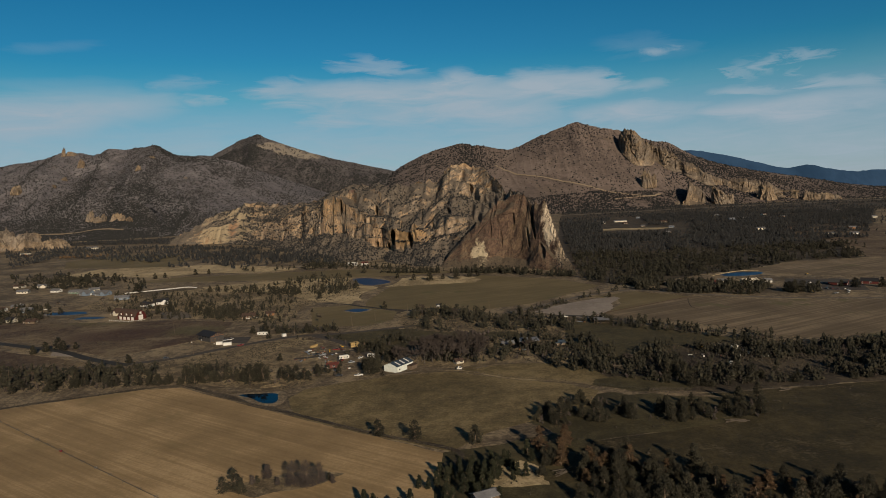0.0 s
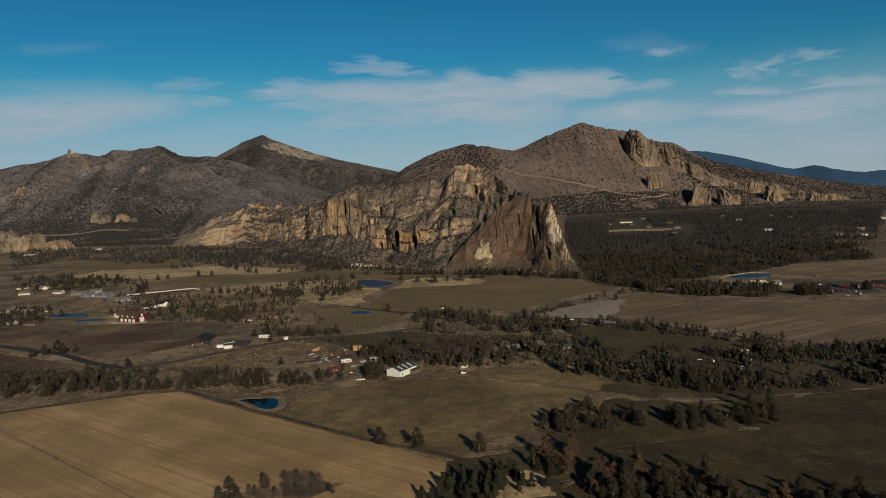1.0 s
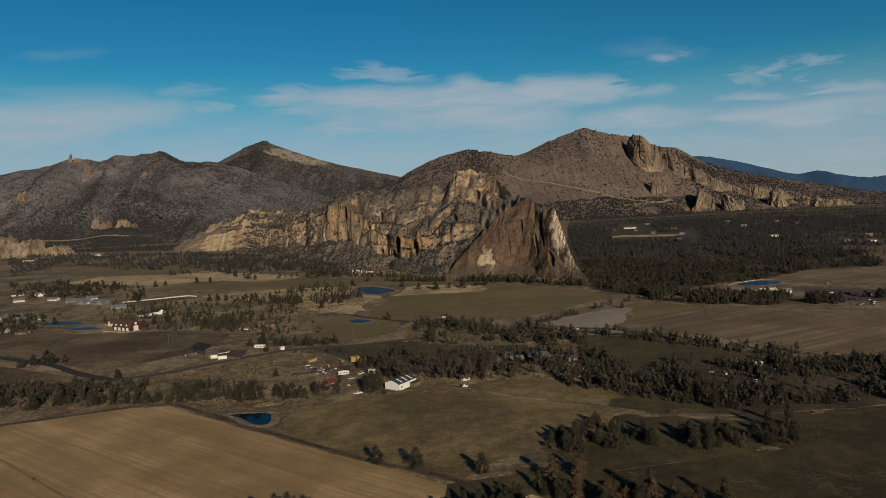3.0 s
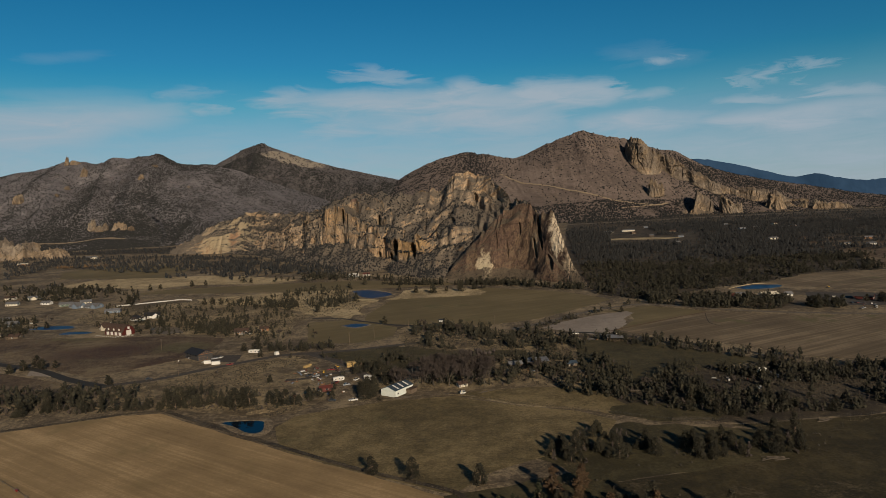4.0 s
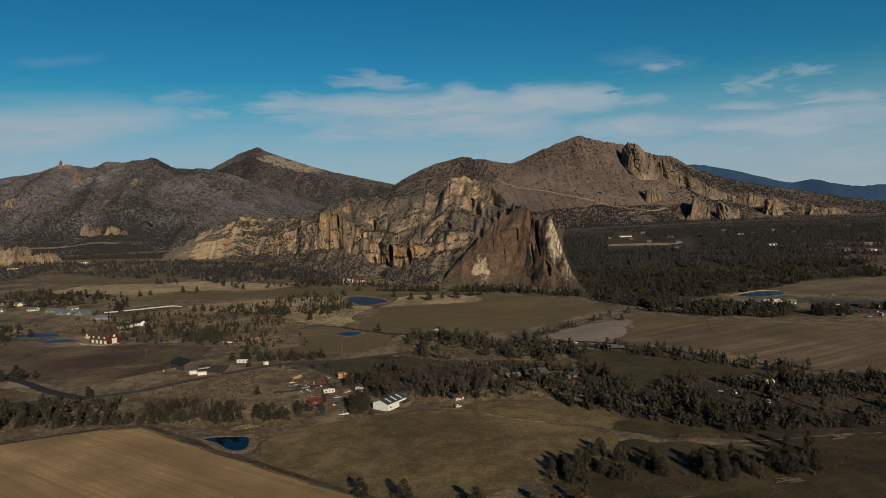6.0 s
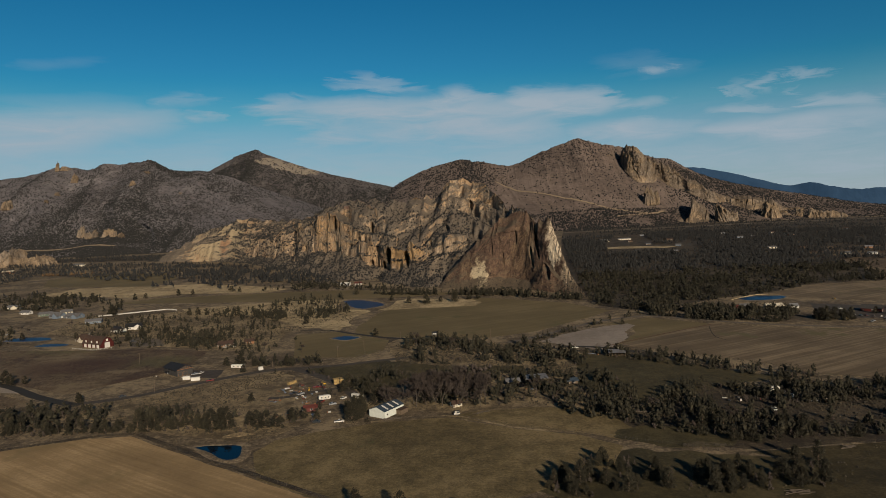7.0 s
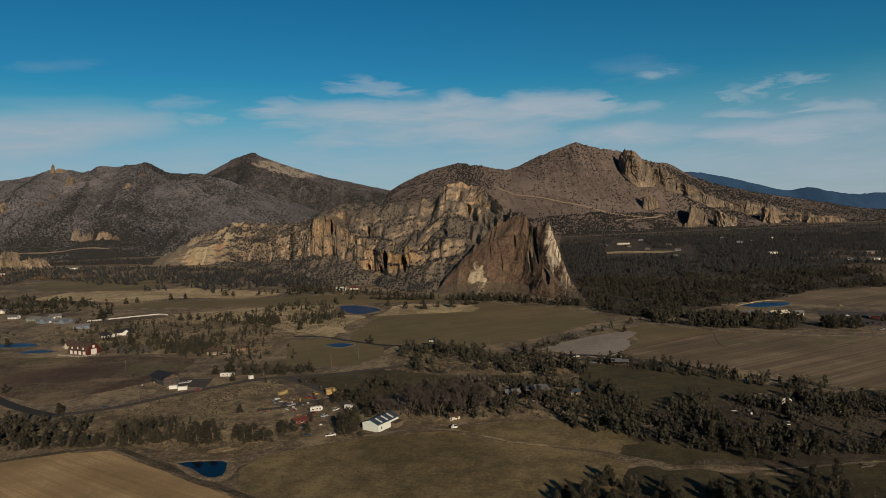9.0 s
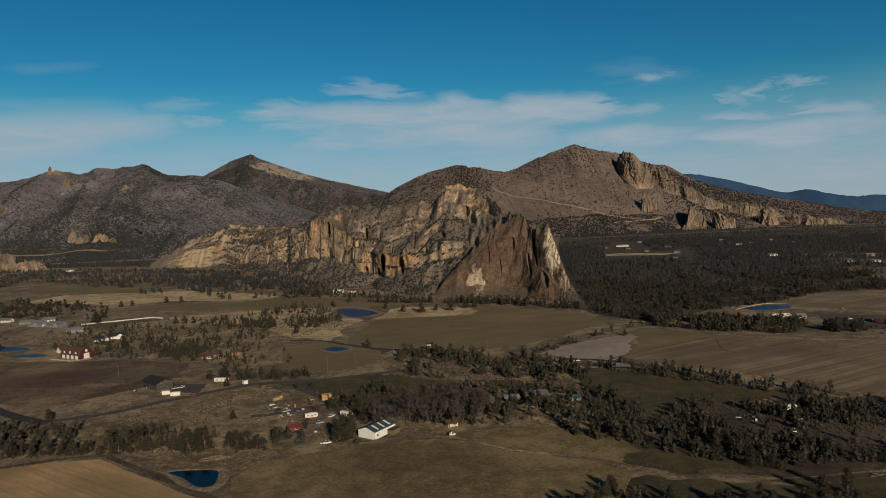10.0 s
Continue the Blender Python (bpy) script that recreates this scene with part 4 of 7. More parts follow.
PEAK = [(-2300, 3700, -3, -2500, 4750, 330), (-1900, 3700, -3, -1800, 4720, 400), (-1600, 3700, -3, -1547, 4700, 439), (-1420, 3700, -3, -1385, 4700, 515), (-1250, 3700, -3, -1229, 4700, 568), (-1150, 3700, -3, -1149, 4700, 532),
        (-850, 3700, -3, -841, 4700, 418), (-550, 3650, -3, -531, 4700, 335), (-280, 3600, -3, -298, 4700, 277), (0, 3600, -3, 0, 4700, 200), (400, 3600, -3, 400, 4700, 100)]
me, PEAK_P, PEAK_N = landform("summit_mountain", PEAK, 300, 90, hill_profile, spurs(360, 480, 41), M_PEAK, 10, 14, 9)
tagged(new("summit_mountain", me), "pointed bare-topped mountain wooded on its flanks", "mountain", "mountains", "structure")
MAIN = [(-300, 2700, -3, -253, 4000, 248), (-120, 2700, -3, -48, 4000, 346), (60, 2750, -3, 150, 4000, 396), (140, 2775, -3, 235, 4000, 384), (220, 2800, -3, 310, 4000, 377), (300, 2830, -3, 390, 4000, 357), (370, 2860, -3, 455, 4000, 353), (470, 2910, -3, 567, 4000, 393), (560, 2950, -3, 659, 4000, 434), (670, 2990, -3, 760, 4000, 466),
        (760, 3020, -3, 844, 4000, 494), (820, 3040, -3, 900, 4000, 484), (900, 3070, -3, 982, 4000, 460), (1000, 3110, -3, 1060, 4000, 446), (1100, 3150, -3, 1130, 4000, 430), (1250, 3200, -3, 1258, 4000, 379), (1400, 3250, -3, 1392, 4000, 354), (1500, 3280, -3, 1525, 4000, 282), (1700, 3300, -3, 1692, 4000, 222), (1900, 3300, -3, 1893, 4000, 174),
        (2160, 3300, -3, 2162, 4000, 123), (2660, 3300, -3, 2661, 4000, 40), (3200, 3300, -3, 3200, 4000, 20)]
me, MAIN_P, MAIN_N = landform("main_mountain", MAIN, 420, 110, hill_profile, spurs(70, 300, 51), M_HILL, 12, 7, 10)
main_mountain = tagged(new("main_mountain", me), "broad brown mountain with a dirt track across it", "mountain", "mountains", "structure")
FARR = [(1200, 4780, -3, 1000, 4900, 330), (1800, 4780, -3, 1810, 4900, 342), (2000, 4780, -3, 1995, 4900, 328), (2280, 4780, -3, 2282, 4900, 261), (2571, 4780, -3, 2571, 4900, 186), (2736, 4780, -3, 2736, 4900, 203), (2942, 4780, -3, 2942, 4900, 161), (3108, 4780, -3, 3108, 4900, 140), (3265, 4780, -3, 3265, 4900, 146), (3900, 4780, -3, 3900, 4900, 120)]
me, _, _ = landform("distant_range", FARR, 160, 24, hill_profile, spurs(30, 300, 71), M_FAR_HAZED, 11, 5, 12)
tagged(new("distant_range", me), "far forested range, blue haze put into its colour", "mountain", "", "backdrop")


from mathutils.bvhtree import BVHTree


def surface(p):
    """A function that gives the height of a landform at x, y."""
    f = grid_faces(*p.shape[:2])
    tree = BVHTree.FromPolygons([tuple(q) for q in p.reshape(-1, 3)], [tuple(q) for q in f])

    def at(x, y):
        hit = tree.ray_cast(Vector((x, y, 2000)), Vector((0, 0, -1)))[0]
        return hit.z if hit else 0.0
    return at


MAIN_Z, LEFT_Z = surface(MAIN_P), surface(LEFT_P)


def outcrop(x, y, z, w, d, h, turn, seed, tilt=0.0, taper=0.34):
    """A crag that stands out of a slope: steep clefted sides under a broken top."""
    nu, nv = 90, 36
    a = np.linspace(0, 2 * math.pi, nu)[:, None]
    v = np.linspace(0, 1, nv)[None, :]
    side = np.clip(v / 0.72, 0, 1)
    rad = (1 - taper * side ** 1.3) * np.where(v > 0.72, np.clip((1 - v) / 0.28, 0, 1) ** 0.55, 1.0)
    zz = np.where(v > 0.72, 0.84 + 0.16 * np.sin((v - 0.72) / 0.28 * math.pi / 2), 0.84 * side)
    cx, cy = np.cos(a) * rad, np.sin(a) * rad
    n = fbm(np.cos(a) * 1.6 + seed, np.sin(a) * 1.6, zz * 0.5, 3, 0.5, seed, True) - 0.55
    arc = (a * 0.5 * (w + d) + 0 * zz)
    size = 0.5 * (w + d)
    b1, b2, b3 = (blocks(arc, zz * h, size * k, size * k * 1.7, seed + 3 + int(k * 10)) for k in (0.9, 0.42, 0.2))
    k = 1 + 0.9 * n * (1 - 0.4 * v) + 0.24 * b1 + 0.18 * b2 + 0.10 * b3
    top = 1.7 * (fbm(cx * 2.3 + seed, cy * 2.3, 0.0, 4, 0.55, seed + 8, True) - 0.55) + 0.5 * blocks(cx * w, cy * d, size * 0.5, size * 0.5, seed + 11)
    px, py, pz = cx * k * w, cy * k * d, zz * h * (1 + 0.9 * top * zz) + 0 * cx
    c, s = math.cos(turn), math.sin(turn)
    X, Y = x + px * c - py * s + pz * tilt, y + px * s + py * c
    P = np.stack([X, Y, z + pz - 0.12 * h], -1)
    me = mesh_np("crag", P.reshape(-1, 3), grid_faces(nu, nv), M_CRAG)
    return tagged(new("crag", me), "weathered tan rock crag on the mountainside", "crag", "crags of the mountains")


# the broken shoulder of the main mountain: one long wall that comes down from the summit, and a spur below it
CRAG_TIERS = ((.2, .22), (.4, .5), (.55, .8), (.8, .93))
SHOULDER = [(1054, 3828, 343, 1066, 3861, 388), (1047, 3731, 290, 1076, 3847, 417), (1059, 3673, 257, 1093, 3779, 427), (1088, 3636, 219, 1117, 3743, 406), (1135, 3639, 212, 1160, 3749, 372), (1191, 3668, 213, 1211, 3797, 350), (1231, 3718, 232, 1247, 3818, 338),
            (1261, 3668, 198, 1284, 3768, 307), (1293, 3629, 176, 1314, 3735, 289), (1337, 3624, 168, 1345, 3707, 251), (1353, 3575, 144, 1373, 3658, 218), (1398, 3545, 119, 1417, 3651, 205), (1430, 3513, 95, 1456, 3605, 161), (1526, 3582, 86, 1537, 3633, 130),
            (1583, 3556, 66, 1605, 3632, 118), (1623, 3497, 42, 1664, 3609, 115), (1687, 3514, 41, 1751, 3622, 107), (1710, 3425, 17, 1774, 3553, 90), (1832, 3513, 33, 1843, 3555, 59), (1912, 3495, 24, 1930, 3527, 42)]
SPUR = [(1187, 3209, -3, 1203, 3237, 18), (1202, 3208, -3, 1233, 3275, 47), (1232, 3219, -3, 1276, 3358, 112), (1270, 3226, -2, 1313, 3381, 98), (1312, 3251, 4, 1341, 3361, 72), (1345, 3308, 17, 1354, 3329, 36)]
for cols, nu, nv, seed in ((SHOULDER, 460, 90, 61), (SPUR, 120, 70, 66)):
    me, _, _ = landform("crag_wall", cols, nu, nv, tiers([CRAG_TIERS] * len(cols), seed), columns(22, 24, seed, 0.2), M_CRAG, 30 if seed == 61 else 12, 9, seed)
    tagged(new("crag_wall", me), "broken tan rock wall on the mountain's shoulder", "crag", "crags of the mountains")
# blocks that stand apart below it: x, y, half-width, half-depth, height, turn
for i, (x, y, w, d, h, turn) in enumerate([
        (1085, 3430, 26, 26, 92, 0.2), (1112, 3440, 17, 22, 60, 0.3), (1405, 3270, 28, 30, 90, 0.0), (1436, 3285, 24, 26, 56, 0.3), (1690, 3400, 34, 34, 76, 0.1), (1773, 3425, 20, 20, 26, 0.0), (1834, 3410, 20, 22, 36, 0.2),
        (1895, 3350, 36, 30, 48, 0.0), (1955, 3345, 44, 30, 40, 0.1), (2010, 3345, 26, 24, 26, 0.0), (1215, 3235, 16, 16, 22, 0.0), (1170, 3240, 14, 14, 18, 0.5)]):
    outcrop(x, y, MAIN_Z(x, y) - 4, w * 1.25, d * 1.2, h * 0.7, turn, 300 + i, 0.3 * math.sin(i * 2.4), 0.4)
# pinnacle and small cliffs of the wooded mountain
for i, (x, y, w, d, h, turn) in enumerate([
        (-1912, 3480, 13, 14, 62, 0.0), (-1890, 3500, 22, 16, 40, 0.2), (-1903, 3530, 40, 20, 26, 0.0), (-1776, 3385, 17, 30, 56, 0.2), (-1760, 3190, 14, 22, 26, 0.1), (-1836, 2940, 20, 34, 56, 0.0), (-1722, 3035, 12, 24, 24, 0.3),
        (-1409, 3195, 14, 22, 36, 0.0), (-1385, 2668, 20, 22, 62, 0.3), (-1356, 2662, 18, 20, 40, 0.0), (-1332, 2668, 15, 20, 52, 0.6), (-1264, 2628, 20, 22, 48, 0.2), (-1236, 2622, 18, 20, 36, 0.5), (-1208, 2620, 15, 18, 28, 0.0), (-1182, 3180, 10, 14, 15, 0.0), (-1429, 3395, 26, 14, 16, 0.0)]):
    outcrop(x, y, LEFT_Z(x, y) - 5, w * 0.8, d * 0.8, h * (0.7 if i == 0 else 0.5), turn, 400 + i, 0.15, 0.6 if i == 0 else 0.3)
# the pale cliff at the valley's edge
for i, (x, y, w, d, h) in enumerate([(-1290, 1960, 60, 50, 44), (-1210, 1960, 50, 40, 36), (-1140, 1970, 46, 36, 22)]):
    outcrop(x, y, -2, w, d, h, 0.1, 430 + i)


def track(name, line, width, at, label):
    """A dirt road benched into a hillside."""
    c = smooth_line(line, 22 * len(line))
    d = np.gradient(c, axis=0)
    d /= np.linalg.norm(d, axis=1)[:, None]
    s = np.stack([-d[:, 1], d[:, 0]], 1)
    rows = []
    for o in (-0.5, 0.0, 0.5):
        q = c + s * width * o
        rows.append(np.array([(x, y, at(x, y) + 3.0) for x, y in q]))
    v = np.stack(rows, 1)
    return tagged(new(name, mesh_np(name, v.reshape(-1, 3), grid_faces(len(c), 3)[:, ::-1], M_TRACK)), label, "track", "", "structure")


track("dirt_track", [(330, 3690), (389, 3640), (454, 3548), (571, 3474), (680, 3398), (772, 3347), (869, 3305), (1035, 3299), (1135, 3360)], 14, MAIN_Z, "pale dirt track cut across the mountainside")
track("dirt_track", [(864, 3229), (954, 3257), (1035, 3290)], 10, MAIN_Z, "pale dirt track cut across the mountainside")
track("dirt_track", [(-1520, 2440), (-1404, 2474), (-1300, 2500), (-1180, 2510)], 20, LEFT_Z, "pale dirt track round the foot of the mountain")

# ---- trees ----
M_JUNIPER = foliage("juniper_foliage", (0.0096, 0.0092, 0.0064), (0.0225, 0.0208, 0.0132), (0.049, 0.044, 0.027))
M_RUST = foliage("rusty_foliage", (0.034, 0.021, 0.012), (0.058, 0.036, 0.019), (0.095, 0.061, 0.031))
M_BARK = plain("juniper_bark", (0.13, 0.095, 0.07), 0.95, vary=0.25, scale=3)
M_PALE_BARK = plain("pale_bark", (0.075, 0.062, 0.051), 0.95, vary=0.25, scale=2)
M_TWIG = foliage("bare_twigs", (0.026, 0.020, 0.018), (0.044, 0.035, 0.031), (0.072, 0.058, 0.051))
# Foliage tones shifted towards blue to put distance haze into the colour.
M_SCRUB_HAZED = foliage("hazed_scrub_foliage", (0.007, 0.0075, 0.008), (0.014, 0.0145, 0.015), (0.027, 0.027, 0.026))

ICO = bmesh.new()
bmesh.ops.create_icosphere(ICO, subdivisions=1, radius=1.0)
ICO_V = np.array([v.co[:] for v in ICO.verts])
ICO_F = np.array([[v.index for v in f.verts] for f in ICO.faces])
ICO.free()
rng = np.random.default_rng(7)


def sprays(centres, size, r):
    """Small leafy sprays: crooked quads with a fold, one at each centre."""
    n = len(centres)
    a = r.normal(size=(n, 3))
    a /= np.linalg.norm(a, axis=1)[:, None]
    b = np.cross(a, r.normal(size=(n, 3)))
    b /= np.linalg.norm(b, axis=1)[:, None]
    s = (size * r.uniform(0.6, 1.4, n))[:, None]
    v = np.stack([centres - a * s * 0.6, centres + b * s * 0.5, centres + a * s * 0.8, centres - b * s * 0.45], 1)
    return v.reshape(-1, 3), np.arange(4 * n).reshape(n, 4)


def crown_points(h, w, base, clumps, each, r, lean=0.0, point=0.6):
    """Spray centres of a crown, gathered in clumps of uneven size."""
    z = base + (h - base) * r.uniform(0, 1, clumps) ** 1.15
    f = (z - base) / (h - base)
    rad = w * np.clip(np.minimum(1.0, 0.7 + 2.4 * f) * (1 - f ** 1.35) ** point, 0.05, 1) * r.uniform(0.2, 1.0, clumps) ** 0.7
    ang = r.uniform(0, 2 * math.pi, clumps)
    c = np.stack([rad * np.cos(ang) + lean * z, rad * np.sin(ang), z], 1)
    size = r.uniform(0.6, 1.15, clumps) * w * 0.30
    p = np.repeat(c, each, 0) + r.normal(size=(clumps * each, 3)) * np.repeat(size, each)[:, None] * (0.62, 0.62, 0.5)
    return p, c


def limbs(bm, trunk_h, r0, tips, r, bend=0.3):
    """A tapered, slightly crooked trunk whose limbs grow out of its sides to the given tips."""
    pts = [Vector((r.normal() * bend * k / 4, r.normal() * bend * k / 4, trunk_h * k / 4)) for k in range(5)]
    pts[0] = Vector((0, 0, -0.3))
    levels = [(q.lerp(pts[k + 1], f) if f else q, r0 * (1 - 0.2 * (k + f)) + 0.02) for k, q in enumerate(pts) for f in ((0.0, 0.9) if k < 4 else (0.0,))]
    rings = [[bm.verts.new(q + Vector((math.cos(a * math.tau / 6), math.sin(a * math.tau / 6), 0)) * rad) for a in range(6)] for q, rad in levels]
    bm.faces.new(rings[0][::-1])
    bm.faces.new(rings[-1])
    faces = [[bm.faces.new((rings[k][a], rings[k][(a + 1) % 6], rings[k + 1][(a + 1) % 6], rings[k + 1][a])) for a in range(6)] for k in range(8)]
    sides = faces[1::2]
    for t in tips:
        k = min(3, max(0, int(t[2] / trunk_h * 3)))
        if not sides[k]:
            continue
        way = Vector(t) - pts[k]
        bm.normal_update()
        face = max(sides[k], key=lambda q: q.normal.dot(way))
        sides[k].remove(face)
        mid = face.calc_center_median()
        tip = bmesh.ops.extrude_discrete_faces(bm, faces=[face])["faces"][0]
        for v in tip.verts:
            v.co = Vector(t) + (v.co - mid) * 0.1


def juniper(seed, h, w, mat, clumps=30, each=26, base=0.5, size=0.42, label="", category="juniper tree", point=0.95, name="juniper_tree"):
    r = np.random.default_rng(seed)
    p, c = crown_points(h, w, base, clumps, each, r, r.normal() * 0.04, point)
    tree = new(name)
    bm = bmesh.new()
    limbs(bm, h * 0.85, 0.05 * h * 0.55, [Vector(q) for q in c[:9]], r)
    part("trunk", bm, M_BARK, tree)
    v, f = sprays(p, size, r)
    part("crown", mesh_np("crown", v, f, mat), None, tree)
    return tagged(tree, label, category, "junipers of the valley")


def branch_mesh(seed, h, w):
    """Bare crown: forked branches and a haze of fine twigs. Returns branches (bmesh) and twig arrays."""
    r = np.random.default_rng(seed)
    bm = bmesh.new()
    tips = []

    def grow(cap, d, length, rad, depth):
        mid = cap.calc_center_median()
        end = mid + d * length
        top = cap
        for f in (0.9, 1.0):
            top = bmesh.ops.extrude_discrete_faces(bm, faces=[top])["faces"][0]
            at_f = mid.lerp(end, f)
            for v in top.verts:
                o = v.co - top.calc_center_median()
                o -= d * o.dot(d)
                v.co = at_f + (o.normalized() if o.length > 1e-6 else Vector((1, 0, 0))) * rad
        if depth == 0:
            tips.append((mid, end))
            return
        sides = [e.link_faces[0] if e.link_faces[0] is not top else e.link_faces[1] for e in top.edges]
        first = r.integers(len(sides))
        for face in [top, sides[first], sides[(first + 2) % len(sides)]][:3 if depth > 1 else 2]:
            nd = (d + Vector(r.normal(size=3)) * 0.42 + Vector((0, 0, 0.12))).normalized()
            grow(face, nd, length * r.uniform(0.62, 0.85), rad * 0.55, depth - 1)

    root = bm.faces.new([bm.verts.new((math.cos(a * math.tau / 5) * h * 0.016, math.sin(a * math.tau / 5) * h * 0.016, -0.3)) for a in range(5)])
    grow(root, Vector((r.normal() * 0.05, r.normal() * 0.05, 1)).normalized(), h * 0.28, h * 0.012, 4)
    tv = []
    for a, b in tips:
        for _ in range(30):
            o = a.lerp(b, r.uniform(0.2, 1))
            d = ((b - a).normalized() + Vector(r.normal(size=3)) * 0.5).normalized()
            L = h * r.uniform(0.05, 0.10)
            s = d.cross(Vector(r.normal(size=3))).normalized() * 0.055
            tv += [o - s, o + s, o + d * L]
    tv = np.array([q[:] for q in tv])
    return bm, tv, np.arange(len(tv)).reshape(-1, 3)


def bare_tree(seed, h, label):
    tree = new("bare_tree")
    bm, tv, tf = branch_mesh(seed, h, 1)
    part("trunk", bm, M_PALE_BARK, tree)
    tagged(part("twig_crown", mesh_np("twig_crown", tv, tf, M_TWIG), None, tree), kind="stuff")
    return tagged(tree, label, "bare tree", "bare trees of the valley")


WOODS = {
    "belt_left": ([(-332, 489), (-244, 480), (-185, 466), (-106, 458), (-60, 469), (-84, 430), (-170, 428), (-251, 424), (-310, 412)], 62),
    "belt_rear": ([(-38, 640), (-8, 662), (23, 642), (60, 628), (96, 604), (113, 560), (104, 529), (82, 533), (60, 550), (35, 552), (2, 558), (-23, 574)], 68),
    "belt_mid": ([(-53, 522), (-47, 545), (-22, 536), (10, 522), (39, 534), (65, 526), (97, 526), (126, 493), (121, 444), (106, 410), (90, 416), (75, 430), (66, 449), (48, 457), (23, 443), (5, 456), (-18, 462), (-23, 483), (-41, 490)], 80),
    "belt_right": ([(84, 441), (111, 437), (156, 478), (199, 463), (400, 470), (385, 390), (300, 381), (235, 378), (146, 374), (99, 408)], 46),
    "hedge": ([(111, 589), (151, 581), (220, 517), (250, 482), (242, 468), (211, 497), (139, 555)], 60),
    "near_right": ([(-42, 234), (-36, 247), (-23, 257), (-11, 263), (-2, 273), (12, 279), (35, 290), (46, 281), (45, 267), (28, 250), (16, 242), (11, 229)], 34),
    "near_row": ([(42, 332), (67, 364), (85, 364), (100, 342), (129, 346), (169, 346), (160, 322), (120, 318), (78, 326), (52, 320)], 70),
    "bottom_right": ([(60, 280), (96, 271), (135, 253), (162, 238), (160, 225), (43, 240)], 40),
    "hedge2": ([(85, 640), (163, 728), (216, 765), (213, 746), (157, 702), (87, 623)], 70),
    "row_right": ([(227, 783), (363, 724), (333, 675), (258, 702), (218, 737)], 26),
    "foot": ([(-692, 1805), (-295, 1476), (-152, 1134), (-19, 1013), (108, 963), (186, 884), (160, 858), (52, 960), (-122, 1066), (-332, 1111), (-533, 1394)], 135),
    "foot_row": ([(-90, 1012), (0, 987), (100, 947), (182, 882), (174, 868), (90, 930), (0, 968), (-90, 994)], 30),
    "houses": ([(-444, 899), (-345, 873), (-165, 767), (-116, 635), (-141, 611), (-261, 672), (-333, 679)], 150),
    "knoll": ([(-244, 892), (-186, 1010), (-135, 1011), (-119, 835), (-139, 760), (-202, 814)], 170),
    "big_woods": ([(395, 2147), (869, 2466), (1450, 2196), (606, 939), (505, 935), (401, 864), (339, 835), (221, 763), (185, 818), (188, 894)], 95),
    "far_woods": ([(395, 2150), (560, 2950), (1150, 3150), (2100, 3150), (2300, 2600), (1450, 2196), (869, 2466)], 380),
    "right_far": ([(1450, 2196), (2300, 2600), (1300, 1100), (620, 945)], 1500),
    "left_foot": ([(-1500, 2150), (-1200, 2250), (-700, 2300), (-420, 2100), (-560, 1880), (-830, 1975), (-1150, 2040)], 420),
    "left_far": ([(-1289, 1982), (-806, 1825), (-675, 1762), (-436, 1170), (-910, 1609), (-847, 1311)], 260),
    "left_mid": ([(-747, 1158), (-656, 1166), (-463, 1038), (-406, 912), (-547, 976), (-604, 940)], 260),
    "farm_right": ([(372, 702), (402, 704), (388, 667), (362, 671)], 50),
    "clump": ([(-285, 744), (-279, 772), (-251, 786), (-213, 757), (-194, 715), (-196, 665), (-221, 664), (-249, 685)], 70),
    "knoll_rear": ([(-310, 888), (-255, 892), (-183, 850), (-166, 790), (-210, 805), (-272, 849)], 78),
    "knoll_edge": ([(-193, 790), (-175, 802), (-134, 797), (-102, 836), (-113, 880), (-134, 862), (-165, 827), (-204, 832)], 62),
    "lane_trees": ([(-160, 577), (-132, 579), (-119, 572), (-93, 580), (-96, 594), (-124, 592), (-156, 615), (-168, 604)], 52),
    "yard_edge": ([(-63, 506), (-51, 484), (-39, 486), (-40, 498), (-55, 516)], 34),
    "village": ([(-520, 800), (-475, 800), (-428, 722), (-427, 680), (-500, 700)], 95),
    "village_rear": ([(-650, 1078), (-580, 1096), (-489, 950), (-500, 935), (-560, 960)], 120),
    "scrub": ([(-246, 480), (-203, 496), (-160, 536), (-122, 556), (-92, 470), (-70, 436), (-92, 412), (-160, 428), (-250, 424), (-330, 440)], 130),
    "yard": ([(-102, 556), (-64, 540), (-33, 459), (-50, 449), (-78, 430), (-111, 440), (-127, 517)], 150),
}


def scatter(poly, per, r):
    """Places for trees: one to every `per` square metres, kept apart and gathered in clumps."""
    p = np.array(poly)
    lo, hi = p.min(0), p.max(0)
    n = int((hi - lo).prod() / per * 2.2)
    q = r.uniform(lo, hi, (n, 2))
    keep = inside(poly, q[:, 0], q[:, 1]) & (fbm(q[:, 0] / 28, q[:, 1] / 28, 0, 3, 0.5, 77) > r.uniform(0.28, 0.62, n))
    if per > 100:
        keep &= fbm(q[:, 0] / 130, q[:, 1] / 130, 0, 4, 0.55, 91) > r.uniform(0.36, 0.5, n)
    q = q[keep]
    cell, out = {}, []
    gap = math.sqrt(per) * 0.42
    for x, y in q:
        k = (int(x // gap), int(y // gap))
        if k not in cell:
            cell[k] = 1
            out.append((x, y))
    return np.array(out)


